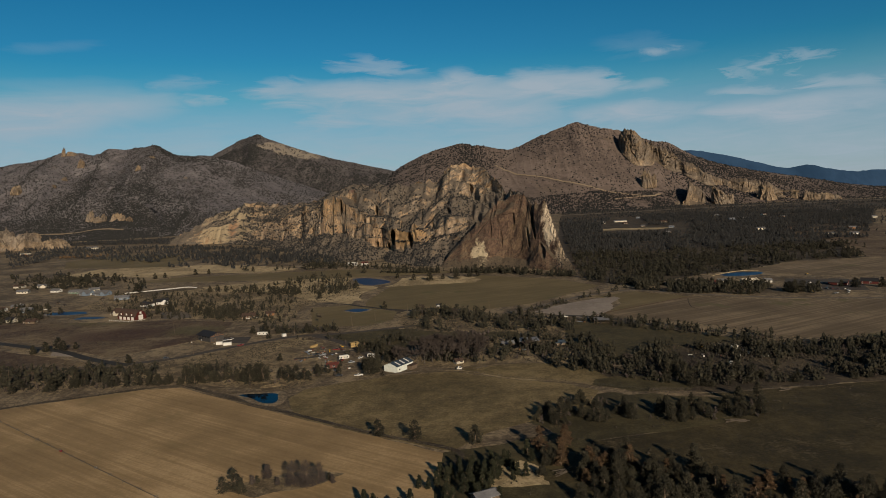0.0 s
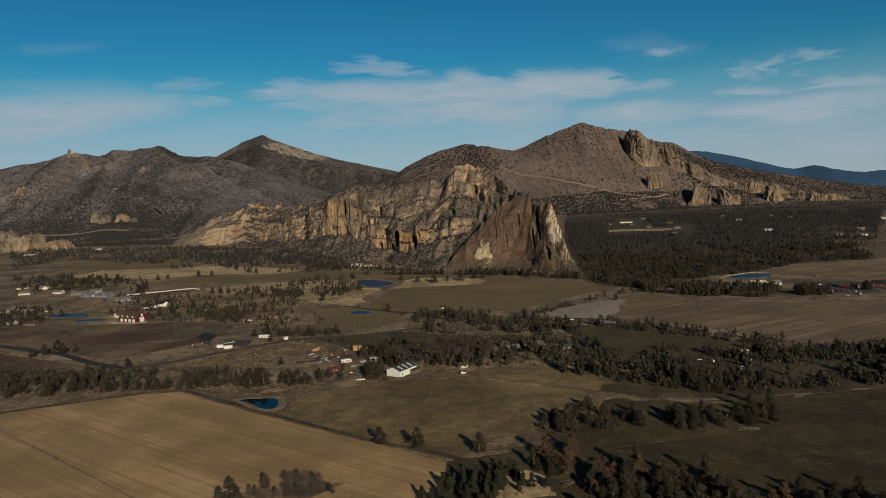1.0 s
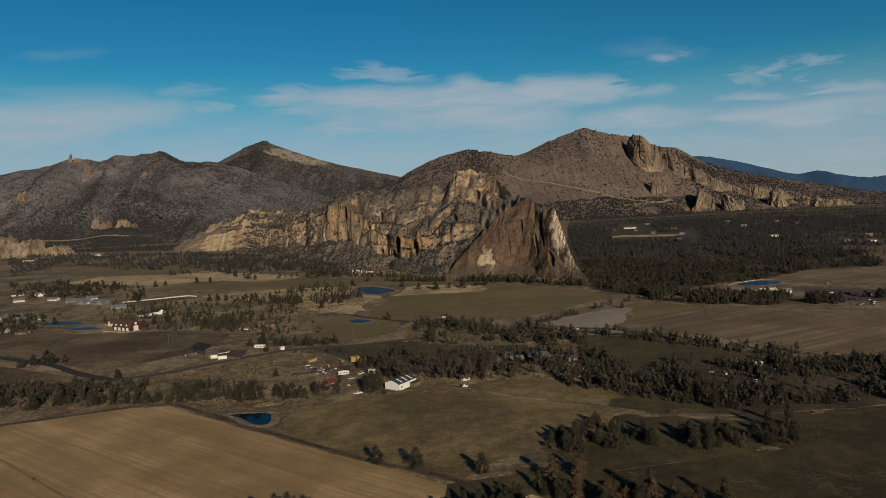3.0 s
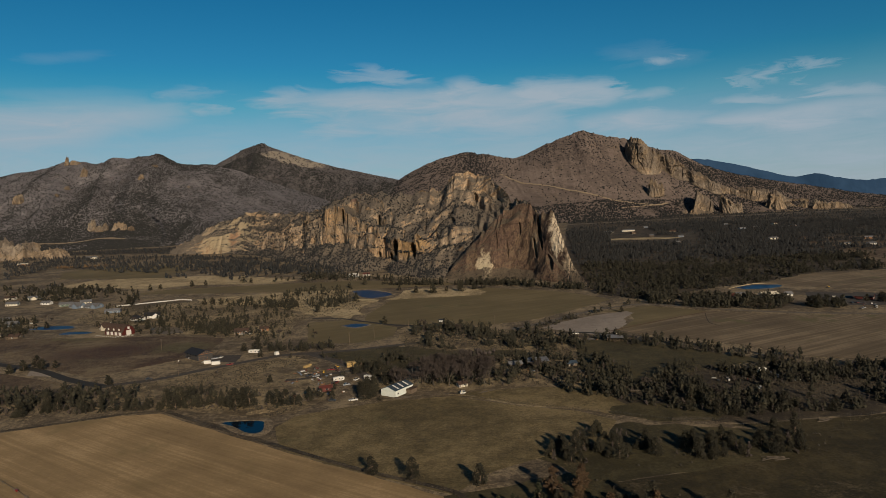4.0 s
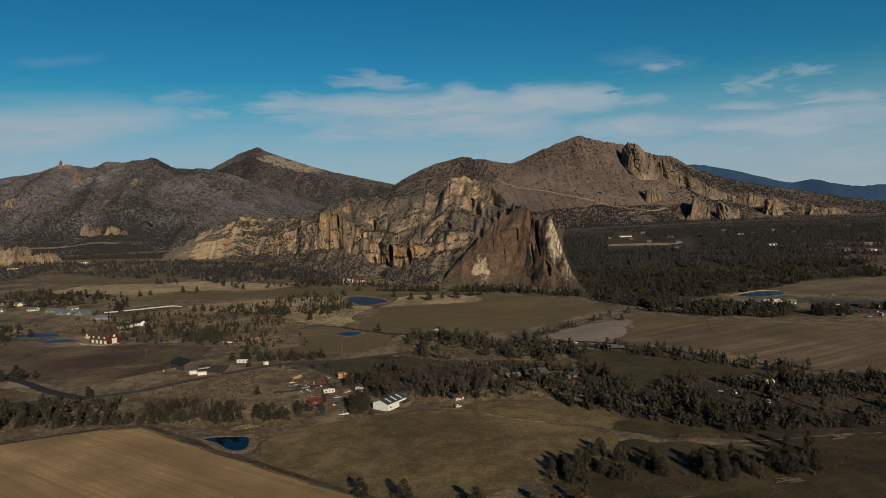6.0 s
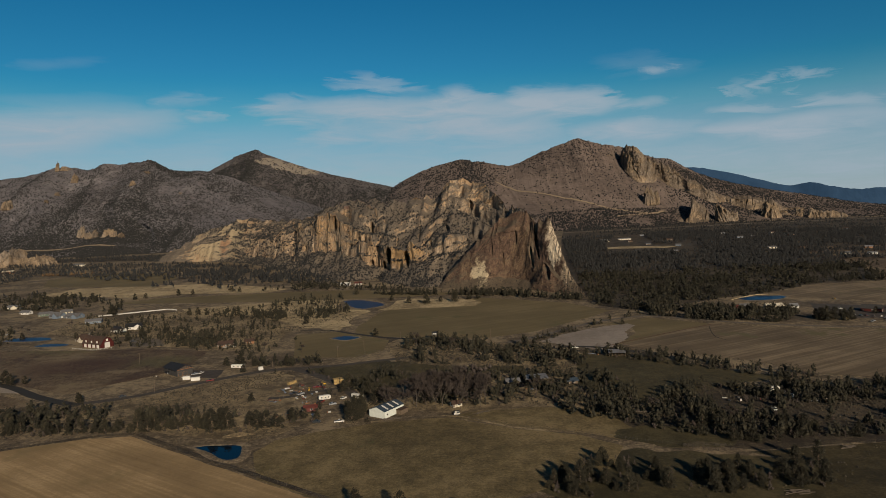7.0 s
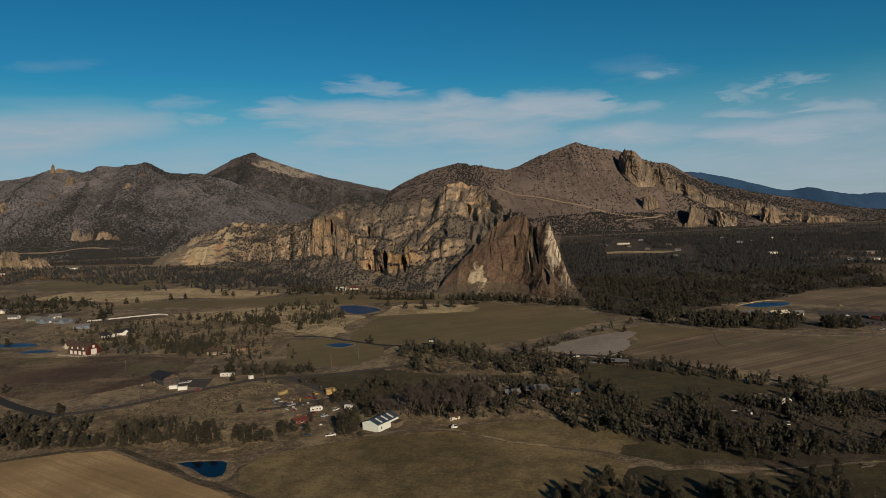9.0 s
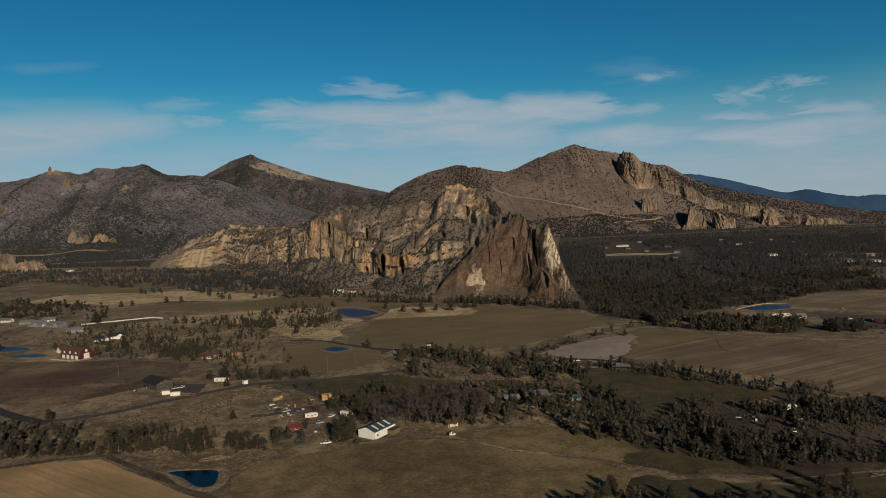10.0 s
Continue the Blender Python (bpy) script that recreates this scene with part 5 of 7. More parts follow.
def wood(name, spots, heights, each, size, mat, label):
    """Many trees in one mesh: a dense inner crown and clumped sprays round it."""
    base = []
    for s in range(8):
        r = np.random.default_rng(900 + s)
        p, c = crown_points(1.0, 0.36 + 0.04 * (s % 3), 0.02, max(5, each // 7), 7, r, r.normal() * 0.06, 0.55 + 0.2 * (s % 3))
        v, f = sprays(p, size, r)
        f = np.concatenate([f[:, [0, 1, 2]], f[:, [0, 2, 3]]])
        for cx, cy, cz in [(0.0, 0.0, 0.3), (0.02, 0.0, 0.58), *c[:6 if each > 40 else 2] * (0.85, 0.85, 1)]:
            q = ICO_V * r.uniform(0.5, 1.25, (len(ICO_V), 1)) * (0.115, 0.115, 0.15) + (cx, cy, max(0.14, cz * 0.9))
            f = np.concatenate([f, ICO_F + len(v)])
            v = np.concatenate([v, q])
        base.append((v, f))
    vs, fs, n = [], [], 0
    for (x, y, *z), h in zip(spots, heights):
        b, f = base[rng.integers(8)]
        a = rng.uniform(0, 6.28)
        ca, sa = math.cos(a), math.sin(a)
        k = h * rng.uniform(0.85, 1.25)
        vs.append(np.stack([(b[:, 0] * ca - b[:, 1] * sa) * k + x, (b[:, 0] * sa + b[:, 1] * ca) * k + y, b[:, 2] * h + (z[0] if z else 0)], 1))
        fs.append(f + n)
        n += len(b)
    return tagged(new(name, mesh_np(name, np.concatenate(vs), np.concatenate(fs), mat)), label, "woods", "", "stuff")


OCT_V = np.array([(1, 0, 0), (-1, 0, 0), (0, 1, 0), (0, -1, 0), (0, 0, 1), (0, 0, -1)], float)
OCT_F = np.array([(0, 2, 4), (2, 1, 4), (1, 3, 4), (3, 0, 4), (2, 0, 5), (1, 2, 5), (3, 1, 5), (0, 3, 5)])


def blobs(name, spots, sizes, mat, label, tall=1.15):
    """Far shrubs and trees: small uneven clumps in one mesh."""
    n = len(spots)
    jit = rng.uniform(0.6, 1.25, (n, len(OCT_V), 1))
    v = OCT_V[None] * jit * (np.asarray(sizes)[:, None, None] * np.array([1, 1, tall])) + np.asarray(spots)[:, None, :]
    tri = OCT_F[:4] if n > 12000 else OCT_F
    f = (tri[None] + (np.arange(n) * len(OCT_V))[:, None, None]).reshape(-1, 3)
    return tagged(new(name, mesh_np(name, v.reshape(-1, 3), f, mat)), label, "shrubs", "", "stuff")


SPOTS = {k: scatter(poly, per, np.random.default_rng(i + 11)) for i, (k, (poly, per)) in enumerate(WOODS.items())}

# the nearest trees, one by one
JUNIPERS = [juniper(100 + i, h, w, M_JUNIPER, 54, 38, 0.15, 0.34, label="dark juniper with a ragged crown on dry ground") for i, (h, w) in enumerate([(8.5, 2.9), (7.0, 2.7), (10.5, 3.2), (6.0, 2.7), (9.0, 2.6), (5.0, 2.3)])]
M_PINE = foliage("pine_needles", (0.008, 0.010, 0.005), (0.016, 0.018, 0.009), (0.036, 0.036, 0.017))
PINES = [juniper(150 + i, h, w, M_PINE, 44, 34, 0.3, 0.42, "dark green pointed conifer in a dense planting", "conifer", 1.0, "conifer") for i, (h, w) in enumerate([(9.5, 2.1), (8.0, 1.9), (10.5, 2.3)])]
RUSTY = [juniper(140 + i, h, w, M_RUST, 40, 34, 0.4, 0.42, "rust-brown conifer among dark junipers", "conifer", 0.9, "conifer") for i, (h, w) in enumerate([(8.0, 2.2), (9.0, 2.6)])]
made = 0
rest = []
for key, lim in (("near_right", 999), ("near_row", 999), ("bottom_right", 999), ("belt_left", 440), ("belt_right", 405)):
    for x, y in SPOTS[key]:
        if y < lim and made < 350:
            pool = RUSTY if key in ("near_right", "bottom_right") and rng.uniform() < (0.06 if key == "near_right" else 0.16) and x > 34 else PINES if key == "near_right" and x < 36 else JUNIPERS
            k = rng.uniform(0.45, 0.85) if pool is PINES else rng.uniform(0.45, 1.1)
            copy_thing(pool[rng.integers(len(pool))], Matrix.Translation((x, y, 0)) @ Matrix.Rotation(rng.uniform(0, 6.28), 4, "Z") @ Matrix.Diagonal((k * 1.22, k * 1.22, k * 0.94, 1)))
            made += 1
        else:
            rest.append((x, y))
for t in JUNIPERS + RUSTY + PINES:
    for o in (*t.children, t):
        bpy.data.objects.remove(o)

tall = [9.5] * len(rest)
for key, top in (("belt_mid", 9.5), ("belt_rear", 10.5), ("hedge", 9), ("hedge2", 7), ("row_right", 12), ("foot_row", 11), ("houses", 7), ("knoll", 8), ("yard", 6.5), ("clump", 9), ("knoll_rear", 8), ("knoll_edge", 9), ("lane_trees", 8), ("yard_edge", 9), ("village", 9), ("farm_right", 10), ("village_rear", 10), ("scrub", 4)):
    rest += [tuple(q) for q in SPOTS[key]]
    tall += [top] * len(SPOTS[key])
thick = np.concatenate([scatter(WOODS[k][0], per, np.random.default_rng(60 + per)) for k, per in (("belt_mid", 105), ("belt_rear", 130), ("belt_right", 90), ("belt_left", 80), ("scrub", 210), ("yard", 140), ("near_row", 88), ("hedge", 92))])
wood("bare_thicket", thick, rng.uniform(1.2, 3.8, len(thick)), 42, 0.10, M_TWIG, "brown leafless bushes between the junipers")
wood("juniper_woods", rest, np.array(tall) * rng.uniform(0.35, 1.0, len(rest)), 126, 0.052, M_JUNIPER, "belts of dark junipers between the fields")
far = np.concatenate([SPOTS[k] for k in ("foot", "big_woods", "far_woods", "right_far", "left_foot", "left_far", "left_mid")])
r11 = random.Random(11)
FAR_HOMES = [(420 + 700 * f + 250 * g, 1560 + 900 * g - 200 * f) for f, g in [(r11.random(), r11.random()) for _ in range(15)]]
clear = inside([(397, 1600), (592, 1560), (686, 1806), (594, 1864), (709, 2315), (640, 2410), (474, 1913)], far[:, 0], far[:, 1])
clear |= inside([(737, 1384), (690, 1126), (600, 960), (640, 940), (1100, 1476), (843, 1561)], far[:, 0], far[:, 1]) & (fbm(far[:, 0] / 60, far[:, 1] / 60, 0, 3, 0.5, 44) < 0.53)
for x, y in FAR_HOMES + [(751, 1541), (789, 1331), (830, 1316)]:
    k = (y - far[:, 1]) / y
    clear |= (np.abs(far[:, 0] - x * (1 - k)) < 16) & (far[:, 1] > y - 34) & (far[:, 1] < y + 10)
clear |= (far[:, 0] > 190) & (fbm(far[:, 0] / 75, far[:, 1] / 75, 0, 4, 0.55, 46) < rng.uniform(0.24, 0.44, len(far)))
road_y = np.interp(far[:, 0], [150, 500, 900, 1400, 2000, 2600], [2700, 2740, 2840, 2950, 3000, 3020])
clear |= (far[:, 0] > 150) & (far[:, 1] > road_y - 110) & (far[:, 1] < road_y + 25)
far = far[~clear]
wood("far_juniper_woods", far[far[:, 1] < 1150], rng.uniform(5, 11, int((far[:, 1] < 1150).sum())), 28, 0.15, M_JUNIPER, "dark juniper woods at the foot of the cliffs")
far = far[far[:, 1] >= 1150]


def on_slope(p, n, count, r, thin, lo=0.0, hi=1.0):
    """Random places on a landform, thinned by a patchy mask and on steep faces."""
    iu, iv = r.uniform(0, p.shape[0] - 1.01, count), r.uniform(lo, hi, count) * (n - 1.01)
    a, b = iu.astype(int), iv.astype(int)
    fu, fv = (iu - a)[:, None], (iv - b)[:, None]
    q = (p[a, b] * (1 - fu) + p[a + 1, b] * fu) * (1 - fv) + (p[a, b + 1] * (1 - fu) + p[a + 1, b + 1] * fu) * fv
    nrm = np.cross(p[a + 1, b] - p[a, b], p[a, b + 1] - p[a, b])
    up = np.abs(nrm[:, 2]) / np.maximum(np.linalg.norm(nrm, axis=1), 1e-9)
    mask = fbm(q[:, 0] / 160, q[:, 1] / 160, q[:, 2] / 160, 4, 0.55, 5)
    return q[(up > 0.42) & (mask > r.uniform(thin - 0.15, thin + 0.15, count))]


r5 = np.random.default_rng(5)
tops = r5.uniform(5, 11, len(far))
q = np.concatenate([np.column_stack([far + r5.normal(0, 0.6, far.shape), tops * z]) for z in (0.25, 0.62)])
blobs("far_juniper_woods", q, np.concatenate([tops * 0.36, tops * 0.24]), M_SCRUB_HAZED, "dark juniper woods filling the far valley", 1.6)
q = on_slope(RIDGE_P, RIDGE_N, 32000, r5, 0.42)
q = q[(q[:, 0] < 60) | (r5.uniform(0, 1, len(q)) < 0.25)]
blobs("cliff_shrubs", q, r5.uniform(0.8, 2.4, len(q)), M_SCRUB_HAZED, "dark shrubs on the scree and ledges")
q = on_slope(FIN_P, FIN_N, 900, r5, 0.5)
blobs("cliff_shrubs", q, r5.uniform(0.4, 1.1, len(q)), M_SCRUB_HAZED, "dark shrubs on the scree and ledges")
q = on_slope(LEFT_P, LEFT_N, 105000, r5, 0.32)
across = (q[:, 0] + 1371) * 0.492 + (q[:, 1] - 3500) * 0.871
thick = np.where(across > 0, 1.0, np.where(across > -380, 0.36, 0.62)) * np.where(q[:, 0] < -1700, 0.7, 1.0)
q = q[r5.uniform(0, 1, len(q)) < np.where(q[:, 2] < 75, 1.0, thick)]
blobs("mountain_junipers", q, r5.uniform(1.8, 4.0, len(q)), M_SCRUB_HAZED, "dark junipers scattered over the mountainside")
q = np.concatenate([on_slope(PEAK_P, PEAK_N, 52000, r5, 0.30, 0, 0.9), on_slope(PEAK_P, PEAK_N, 5000, r5, 0.5, 0.75, 1)])
blobs("mountain_junipers", q, r5.uniform(3, 6, len(q)), M_SCRUB_HAZED, "dark junipers scattered over the mountainside")
up = on_slope(MAIN_P, MAIN_N, 36000, r5, 0.38, 0.3, 1)
left, high = np.clip((340 - up[:, 0]) / 140, 0, 1), np.clip((up[:, 2] - 240) / 220, 0, 1) * np.clip((1050 - up[:, 0]) / 200, 0, 1)
up = up[r5.uniform(0, 1, len(up)) < 0.08 + 0.75 * left + 0.28 * high + 1.2 * np.clip((up[:, 0] - 1200) / 300, 0, 1)]
q = np.concatenate([on_slope(MAIN_P, MAIN_N, 14000, r5, 0.40, 0, 0.3), up])
blobs("mountain_junipers", q, r5.uniform(2.5, 6, len(q)), M_SCRUB_HAZED, "dark junipers scattered over the mountainside")

# sagebrush and bunchgrass on the open ground
OPEN = [([(-330, 480), (-240, 472), (-110, 440), (-90, 420), (-100, 405), (-165, 432), (-300, 425)], 900), ([(-240, 480), (-200, 500), (-150, 545), (-110, 560), (-128, 500), (-110, 445), (-190, 468)], 900),
        ([(-250, 930), (-130, 960), (-90, 770), (-140, 740), (-160, 640), (-260, 680), (-420, 760), (-440, 900)], 3200), ([(60, 312), (160, 345), (200, 362), (170, 322), (120, 312)], 70),
        ([(-40, 640), (30, 640), (100, 590), (90, 500), (70, 440), (-30, 520)], 2600), ([(90, 440), (150, 480), (320, 470), (300, 400), (150, 375)], 1800), ([(20, 262), (40, 300), (60, 310), (70, 300), (165, 240), (150, 225), (30, 240)], 120)]
spots = []
for poly, count in OPEN:
    b = np.array(poly)
    s = r5.uniform(b.min(0), b.max(0), (count * 4, 2))
    s = s[inside(poly, s[:, 0], s[:, 1]) & (fbm(s[:, 0] / 18, s[:, 1] / 18, 0, 3, 0.5, 8) > r5.uniform(0.3, 0.6, len(s)))]
    spots.append(np.concatenate([s, np.full((len(s), 1), 0.2)], 1))
spots = np.concatenate(spots)
M_SAGE = foliage("sagebrush", (0.018, 0.016, 0.012), (0.034, 0.029, 0.021), (0.065, 0.055, 0.038))
blobs("sagebrush", spots, r5.uniform(0.25, 0.8, len(spots)), M_SAGE, "low grey-brown sagebrush on open ground")

# tufts of straw-coloured grass along the edges of fields and lanes
VERGES = [[(-165, 430), (-128, 399), (-80, 361), (-40, 327), (2, 300)], [(-268, 396), (-196, 426), (-172, 428)], [(-250, 484), (-205, 498), (-160, 535), (-120, 556)], [(-520, 630), (-359, 559), (-280, 503), (-258, 487)], [(-84, 744), (-66, 848), (56, 930), (120, 886)],
                          [(-234, 1072), (-125, 1070), (-66, 1030), (56, 980)], [(80, 622), (122, 592), (152, 598), (224, 538), (256, 488), (300, 468)], [(148, 358), (200, 361), (300, 372)], [(-60, 431), (-30, 424), (6, 437), (42, 413), (76, 399)], [(216, 714), (262, 684), (322, 652), (398, 631)]]
tufts = []
for line in VERGES:
    for p, q in zip(line, line[1:]):
        n = int(math.dist(p, q) * 2.2)
        f = r5.uniform(0, 1, n)
        px, py = p[0] + (q[0] - p[0]) * f, p[1] + (q[1] - p[1]) * f
        keep = fbm(px / 14, py / 14, 0.0, 3, 0.5, 19) > r5.uniform(0.3, 0.62, n)
        tufts.append(np.stack([px + r5.normal(0, 1.6, n), py + r5.normal(0, 1.6, n), np.full(n, 0.1)], 1)[keep])
for poly, count in OPEN:
    b = np.array(poly)
    s = r5.uniform(b.min(0), b.max(0), (count, 2))
    s = s[inside(poly, s[:, 0], s[:, 1]) & (fbm(s[:, 0] / 22, s[:, 1] / 22, 0, 3, 0.5, 28) > r5.uniform(0.35, 0.6, len(s)))]
    tufts.append(np.concatenate([s, np.full((len(s), 1), 0.1)], 1))
tufts = np.concatenate(tufts)
tufts = tufts[np.hypot((tufts[:, 0] + 113) / 22, (tufts[:, 1] - 391) / 18) > 1]
M_TUFT = foliage("dry_bunchgrass", (0.036, 0.029, 0.018), (0.06, 0.048, 0.029), (0.10, 0.08, 0.05))
blobs("bunchgrass", tufts, r5.uniform(0.12, 0.4, len(tufts)), M_TUFT, "tufts of dry bunchgrass along field edges")

# bare bushes in the uncut patch of the stubble field
BUSHES = [juniper(180 + i, h, w, M_TWIG, 70, 40, 0.1, 0.24, "bare grey-brown bush in an uncut patch", "bush", 0.5, "bare_bush") for i, (h, w) in enumerate([(8.5, 3.4), (6.0, 2.2)])]
for x, y, k, i in ((-66, 267, 1.15, 0), (-60, 265, 1.25, 0), (-56, 269, 0.95, 0), (-79, 275, 1.0, 1), (-84, 270, 0.6, 1), (-73, 268, 0.55, 1), (-50, 268, 0.6, 1)):
    copy_thing(BUSHES[i], Matrix.Translation((x, y, 0)) @ Matrix.Rotation(x, 4, "Z") @ Matrix.Scale(k, 4))
for t in BUSHES:
    for o in (*t.children, t):
        bpy.data.objects.remove(o)

# bare cottonwoods behind the barn and by the houses
BARE = [bare_tree(200 + i, h, "bare brown cottonwood with a pale trunk") for i, h in enumerate((15.0, 12.5, 10.5, 14.0))]
yard_trees = [(x, y) for x, y in scatter([(-38, 448), (25, 443), (32, 486), (-10, 500), (-36, 482)], 52, np.random.default_rng(3))]
for x, y in yard_trees + [(-336, 745), (-330, 752), (-152, 632), (-118, 625), (-440, 770), (-452, 780), (10, 610), (60, 470), (-20, 640), (120, 425), (150, 400), (-404, 790)]:
    copy_thing(BARE[rng.integers(4)], Matrix.Translation((x, y, 0)) @ Matrix.Rotation(rng.uniform(0, 6.28), 4, "Z") @ Matrix.Scale(rng.uniform(0.9, 1.25) if x > -50 and y > 430 else rng.uniform(0.75, 1.0), 4))
for t in BARE:
    for o in (*t.children, t):
        bpy.data.objects.remove(o)

r9 = np.random.default_rng(9)
q = np.stack([r9.normal(-845, 26, 46), r9.normal(1572, 9, 46), np.full(46, 1.6)], 1)
blobs("autumn_shrubs", q, r9.uniform(2.0, 4.5, 46), M_RUST, "rust-coloured autumn shrubs beside a field")
q = np.stack([r9.normal(21, 8, 40), r9.normal(528, 6, 40), r9.uniform(1.5, 5, 40)], 1)
blobs("autumn_shrubs", q, r9.uniform(1.0, 2.2, 40), M_TWIG, "reddish-brown bare thicket among junipers")

# ---- buildings ----
M_WHITE = plain("white_paint", (0.50, 0.49, 0.46), 0.6, vary=0.10, scale=0.7)
M_PALE = plain("pale_green_metal", (0.52, 0.55, 0.51), 0.5, vary=0.10, scale=0.5)
M_CREAM = plain("cream_siding", (0.45, 0.41, 0.33), 0.7, vary=0.12, scale=0.7)
M_RED = plain("barn_red_paint", (0.06, 0.011, 0.009), 0.7, vary=0.15, scale=0.6)
M_RUSTRED = plain("faded_red_steel", (0.09, 0.027, 0.022), 0.7, vary=0.25, scale=0.8)
M_CHARCOAL = plain("charcoal_siding", (0.045, 0.043, 0.042), 0.7, vary=0.15, scale=0.6)
M_BLACKROOF = plain("black_roof", (0.018, 0.018, 0.02), 0.65, vary=0.2, scale=0.4)
M_BROWNROOF = plain("brown_shingles", (0.055, 0.035, 0.027), 0.85, vary=0.2, scale=0.8)
M_GREYROOF = plain("grey_shingles", (0.10, 0.10, 0.105), 0.85, vary=0.2, scale=0.8)
M_BLUEROOF = plain("dark_blue_metal_roof", (0.035, 0.05, 0.068), 0.45, vary=0.15, scale=0.3)
M_TINROOF = plain("grey_tin_roof", (0.13, 0.13, 0.135), 0.45, vary=0.25, scale=0.25)
M_BLUE = plain("blue_grey_siding", (0.12, 0.15, 0.19), 0.7, vary=0.12, scale=0.6)
M_GREENW = plain("green_siding", (0.08, 0.11, 0.085), 0.7, vary=0.12, scale=0.6)
M_TIMBER = plain("weathered_timber", (0.11, 0.082, 0.058), 0.9, vary=0.25, scale=1.5)
M_CEDAR = plain("cedar_timber", (0.20, 0.10, 0.05), 0.8, vary=0.2, scale=1.2)
M_HAYB = plain("straw_bale", (0.30, 0.21, 0.09), 0.95, vary=0.25, scale=2.0, rnd=0.2)
M_TYRE = plain("tyre_rubber", (0.02, 0.02, 0.02), 0.85, vary=0.1)
M_STEEL = plain("dull_steel", (0.13, 0.125, 0.12), 0.45, 0.6, 0.2, 1.0)
M_YELLOW = plain("machine_yellow", (0.42, 0.27, 0.03), 0.6, vary=0.2, scale=1.0)
M_TRUCKRED = plain("truck_red", (0.14, 0.02, 0.018), 0.4, vary=0.1)
M_DARKPAINT = plain("dark_car_paint", (0.03, 0.032, 0.036), 0.35, vary=0.1)
M_SILVER = plain("silver_car_paint", (0.32, 0.33, 0.34), 0.35, 0.3, 0.1)
M_CONCRETE = plain("concrete", (0.26, 0.25, 0.23), 0.9, vary=0.15, scale=0.5)
M_BRUSH = plain("grey_brush", (0.075, 0.062, 0.05), 0.95, vary=0.3, scale=1.0)
m = Nodes("window_glass")
M_GLASS = m.done((0.015, 0.02, 0.025), 0.08)
m.bsdf.inputs["Specular IOR Level"].default_value = 0.6


def at(x, y, turn=0.0, z=0.0):
    return Matrix.Translation((x, y, z)) @ Matrix.Rotation(radians(turn), 4, "Z")


def roof_pair(parent, L, W, eave, rise, mat, over=0.6, thick=0.18, name="roof", z0=0.0):
    """Two roof planes with thickness that meet at a ridge along x, and a ridge cap."""
    half, hl = W / 2 + over, L / 2 + over
    drop = rise * over / (W / 2)
    for s in (-1, 1):
        bm = bmesh.new()
        prism(bm, [(-hl, 0), (hl, 0), (hl, thick), (-hl, thick)], 0, 1)
        for v in bm.verts:
            f = v.co.y
            v.co.y = s * half * (1 - f)
            v.co.z += z0 + eave - drop + (rise + drop) * f
        bmesh.ops.recalc_face_normals(bm, faces=bm.faces)
        part(name, bm, mat, parent)
    part("ridge_cap", boxes((-hl, hl, -0.18, 0.18, z0 + eave + rise + thick - 0.05, z0 + eave + rise + thick + 0.06)), mat, parent)


def gable_wall(L, W, eave, rise):
    bm = bmesh.new()
    prism(bm, [(-W / 2, -0.3), (W / 2, -0.3), (W / 2, eave), (0, eave + rise), (-W / 2, eave)], -L / 2, L / 2)
    bmesh.ops.rotate(bm, verts=bm.verts, cent=(0, 0, 0), matrix=Matrix.Rotation(radians(90), 3, "Z"))
    bmesh.ops.recalc_face_normals(bm, faces=bm.faces)
    return bm


def opening(parent, name, face, a, z, w, h, L, W, frame_mat, pane_mat, sub="pane"):
    """A window or door on a wall: face is 'n', 's', 'e' or 'w' of the local box; a runs along it."""
    t = {"s": (0, -W / 2), "n": (180, W / 2), "e": (90, L / 2), "w": (-90, -L / 2)}[face]
    off = {"s": (a, -W / 2), "n": (a, W / 2), "e": (L / 2, a), "w": (-L / 2, a)}[face]
    m4 = Matrix.Translation((off[0], off[1], z)) @ Matrix.Rotation(radians(t[0]), 4, "Z")
    bm = boxes((-w / 2 - 0.12, w / 2 + 0.12, -0.06, 0.1, -0.12, 0.0), (-w / 2 - 0.12, w / 2 + 0.12, -0.06, 0.1, h, h + 0.12), (-w / 2 - 0.12, -w / 2, -0.06, 0.1, 0, h), (w / 2, w / 2 + 0.12, -0.06, 0.1, 0, h))
    bmesh.ops.transform(bm, matrix=m4, verts=bm.verts)
    fr = part(name, bm, frame_mat, parent)
    bm = boxes((-w / 2, w / 2, -0.03, 0.1, 0, h))
    bmesh.ops.transform(bm, matrix=m4, verts=bm.verts)
    part(sub, bm, pane_mat, fr)
    return fr


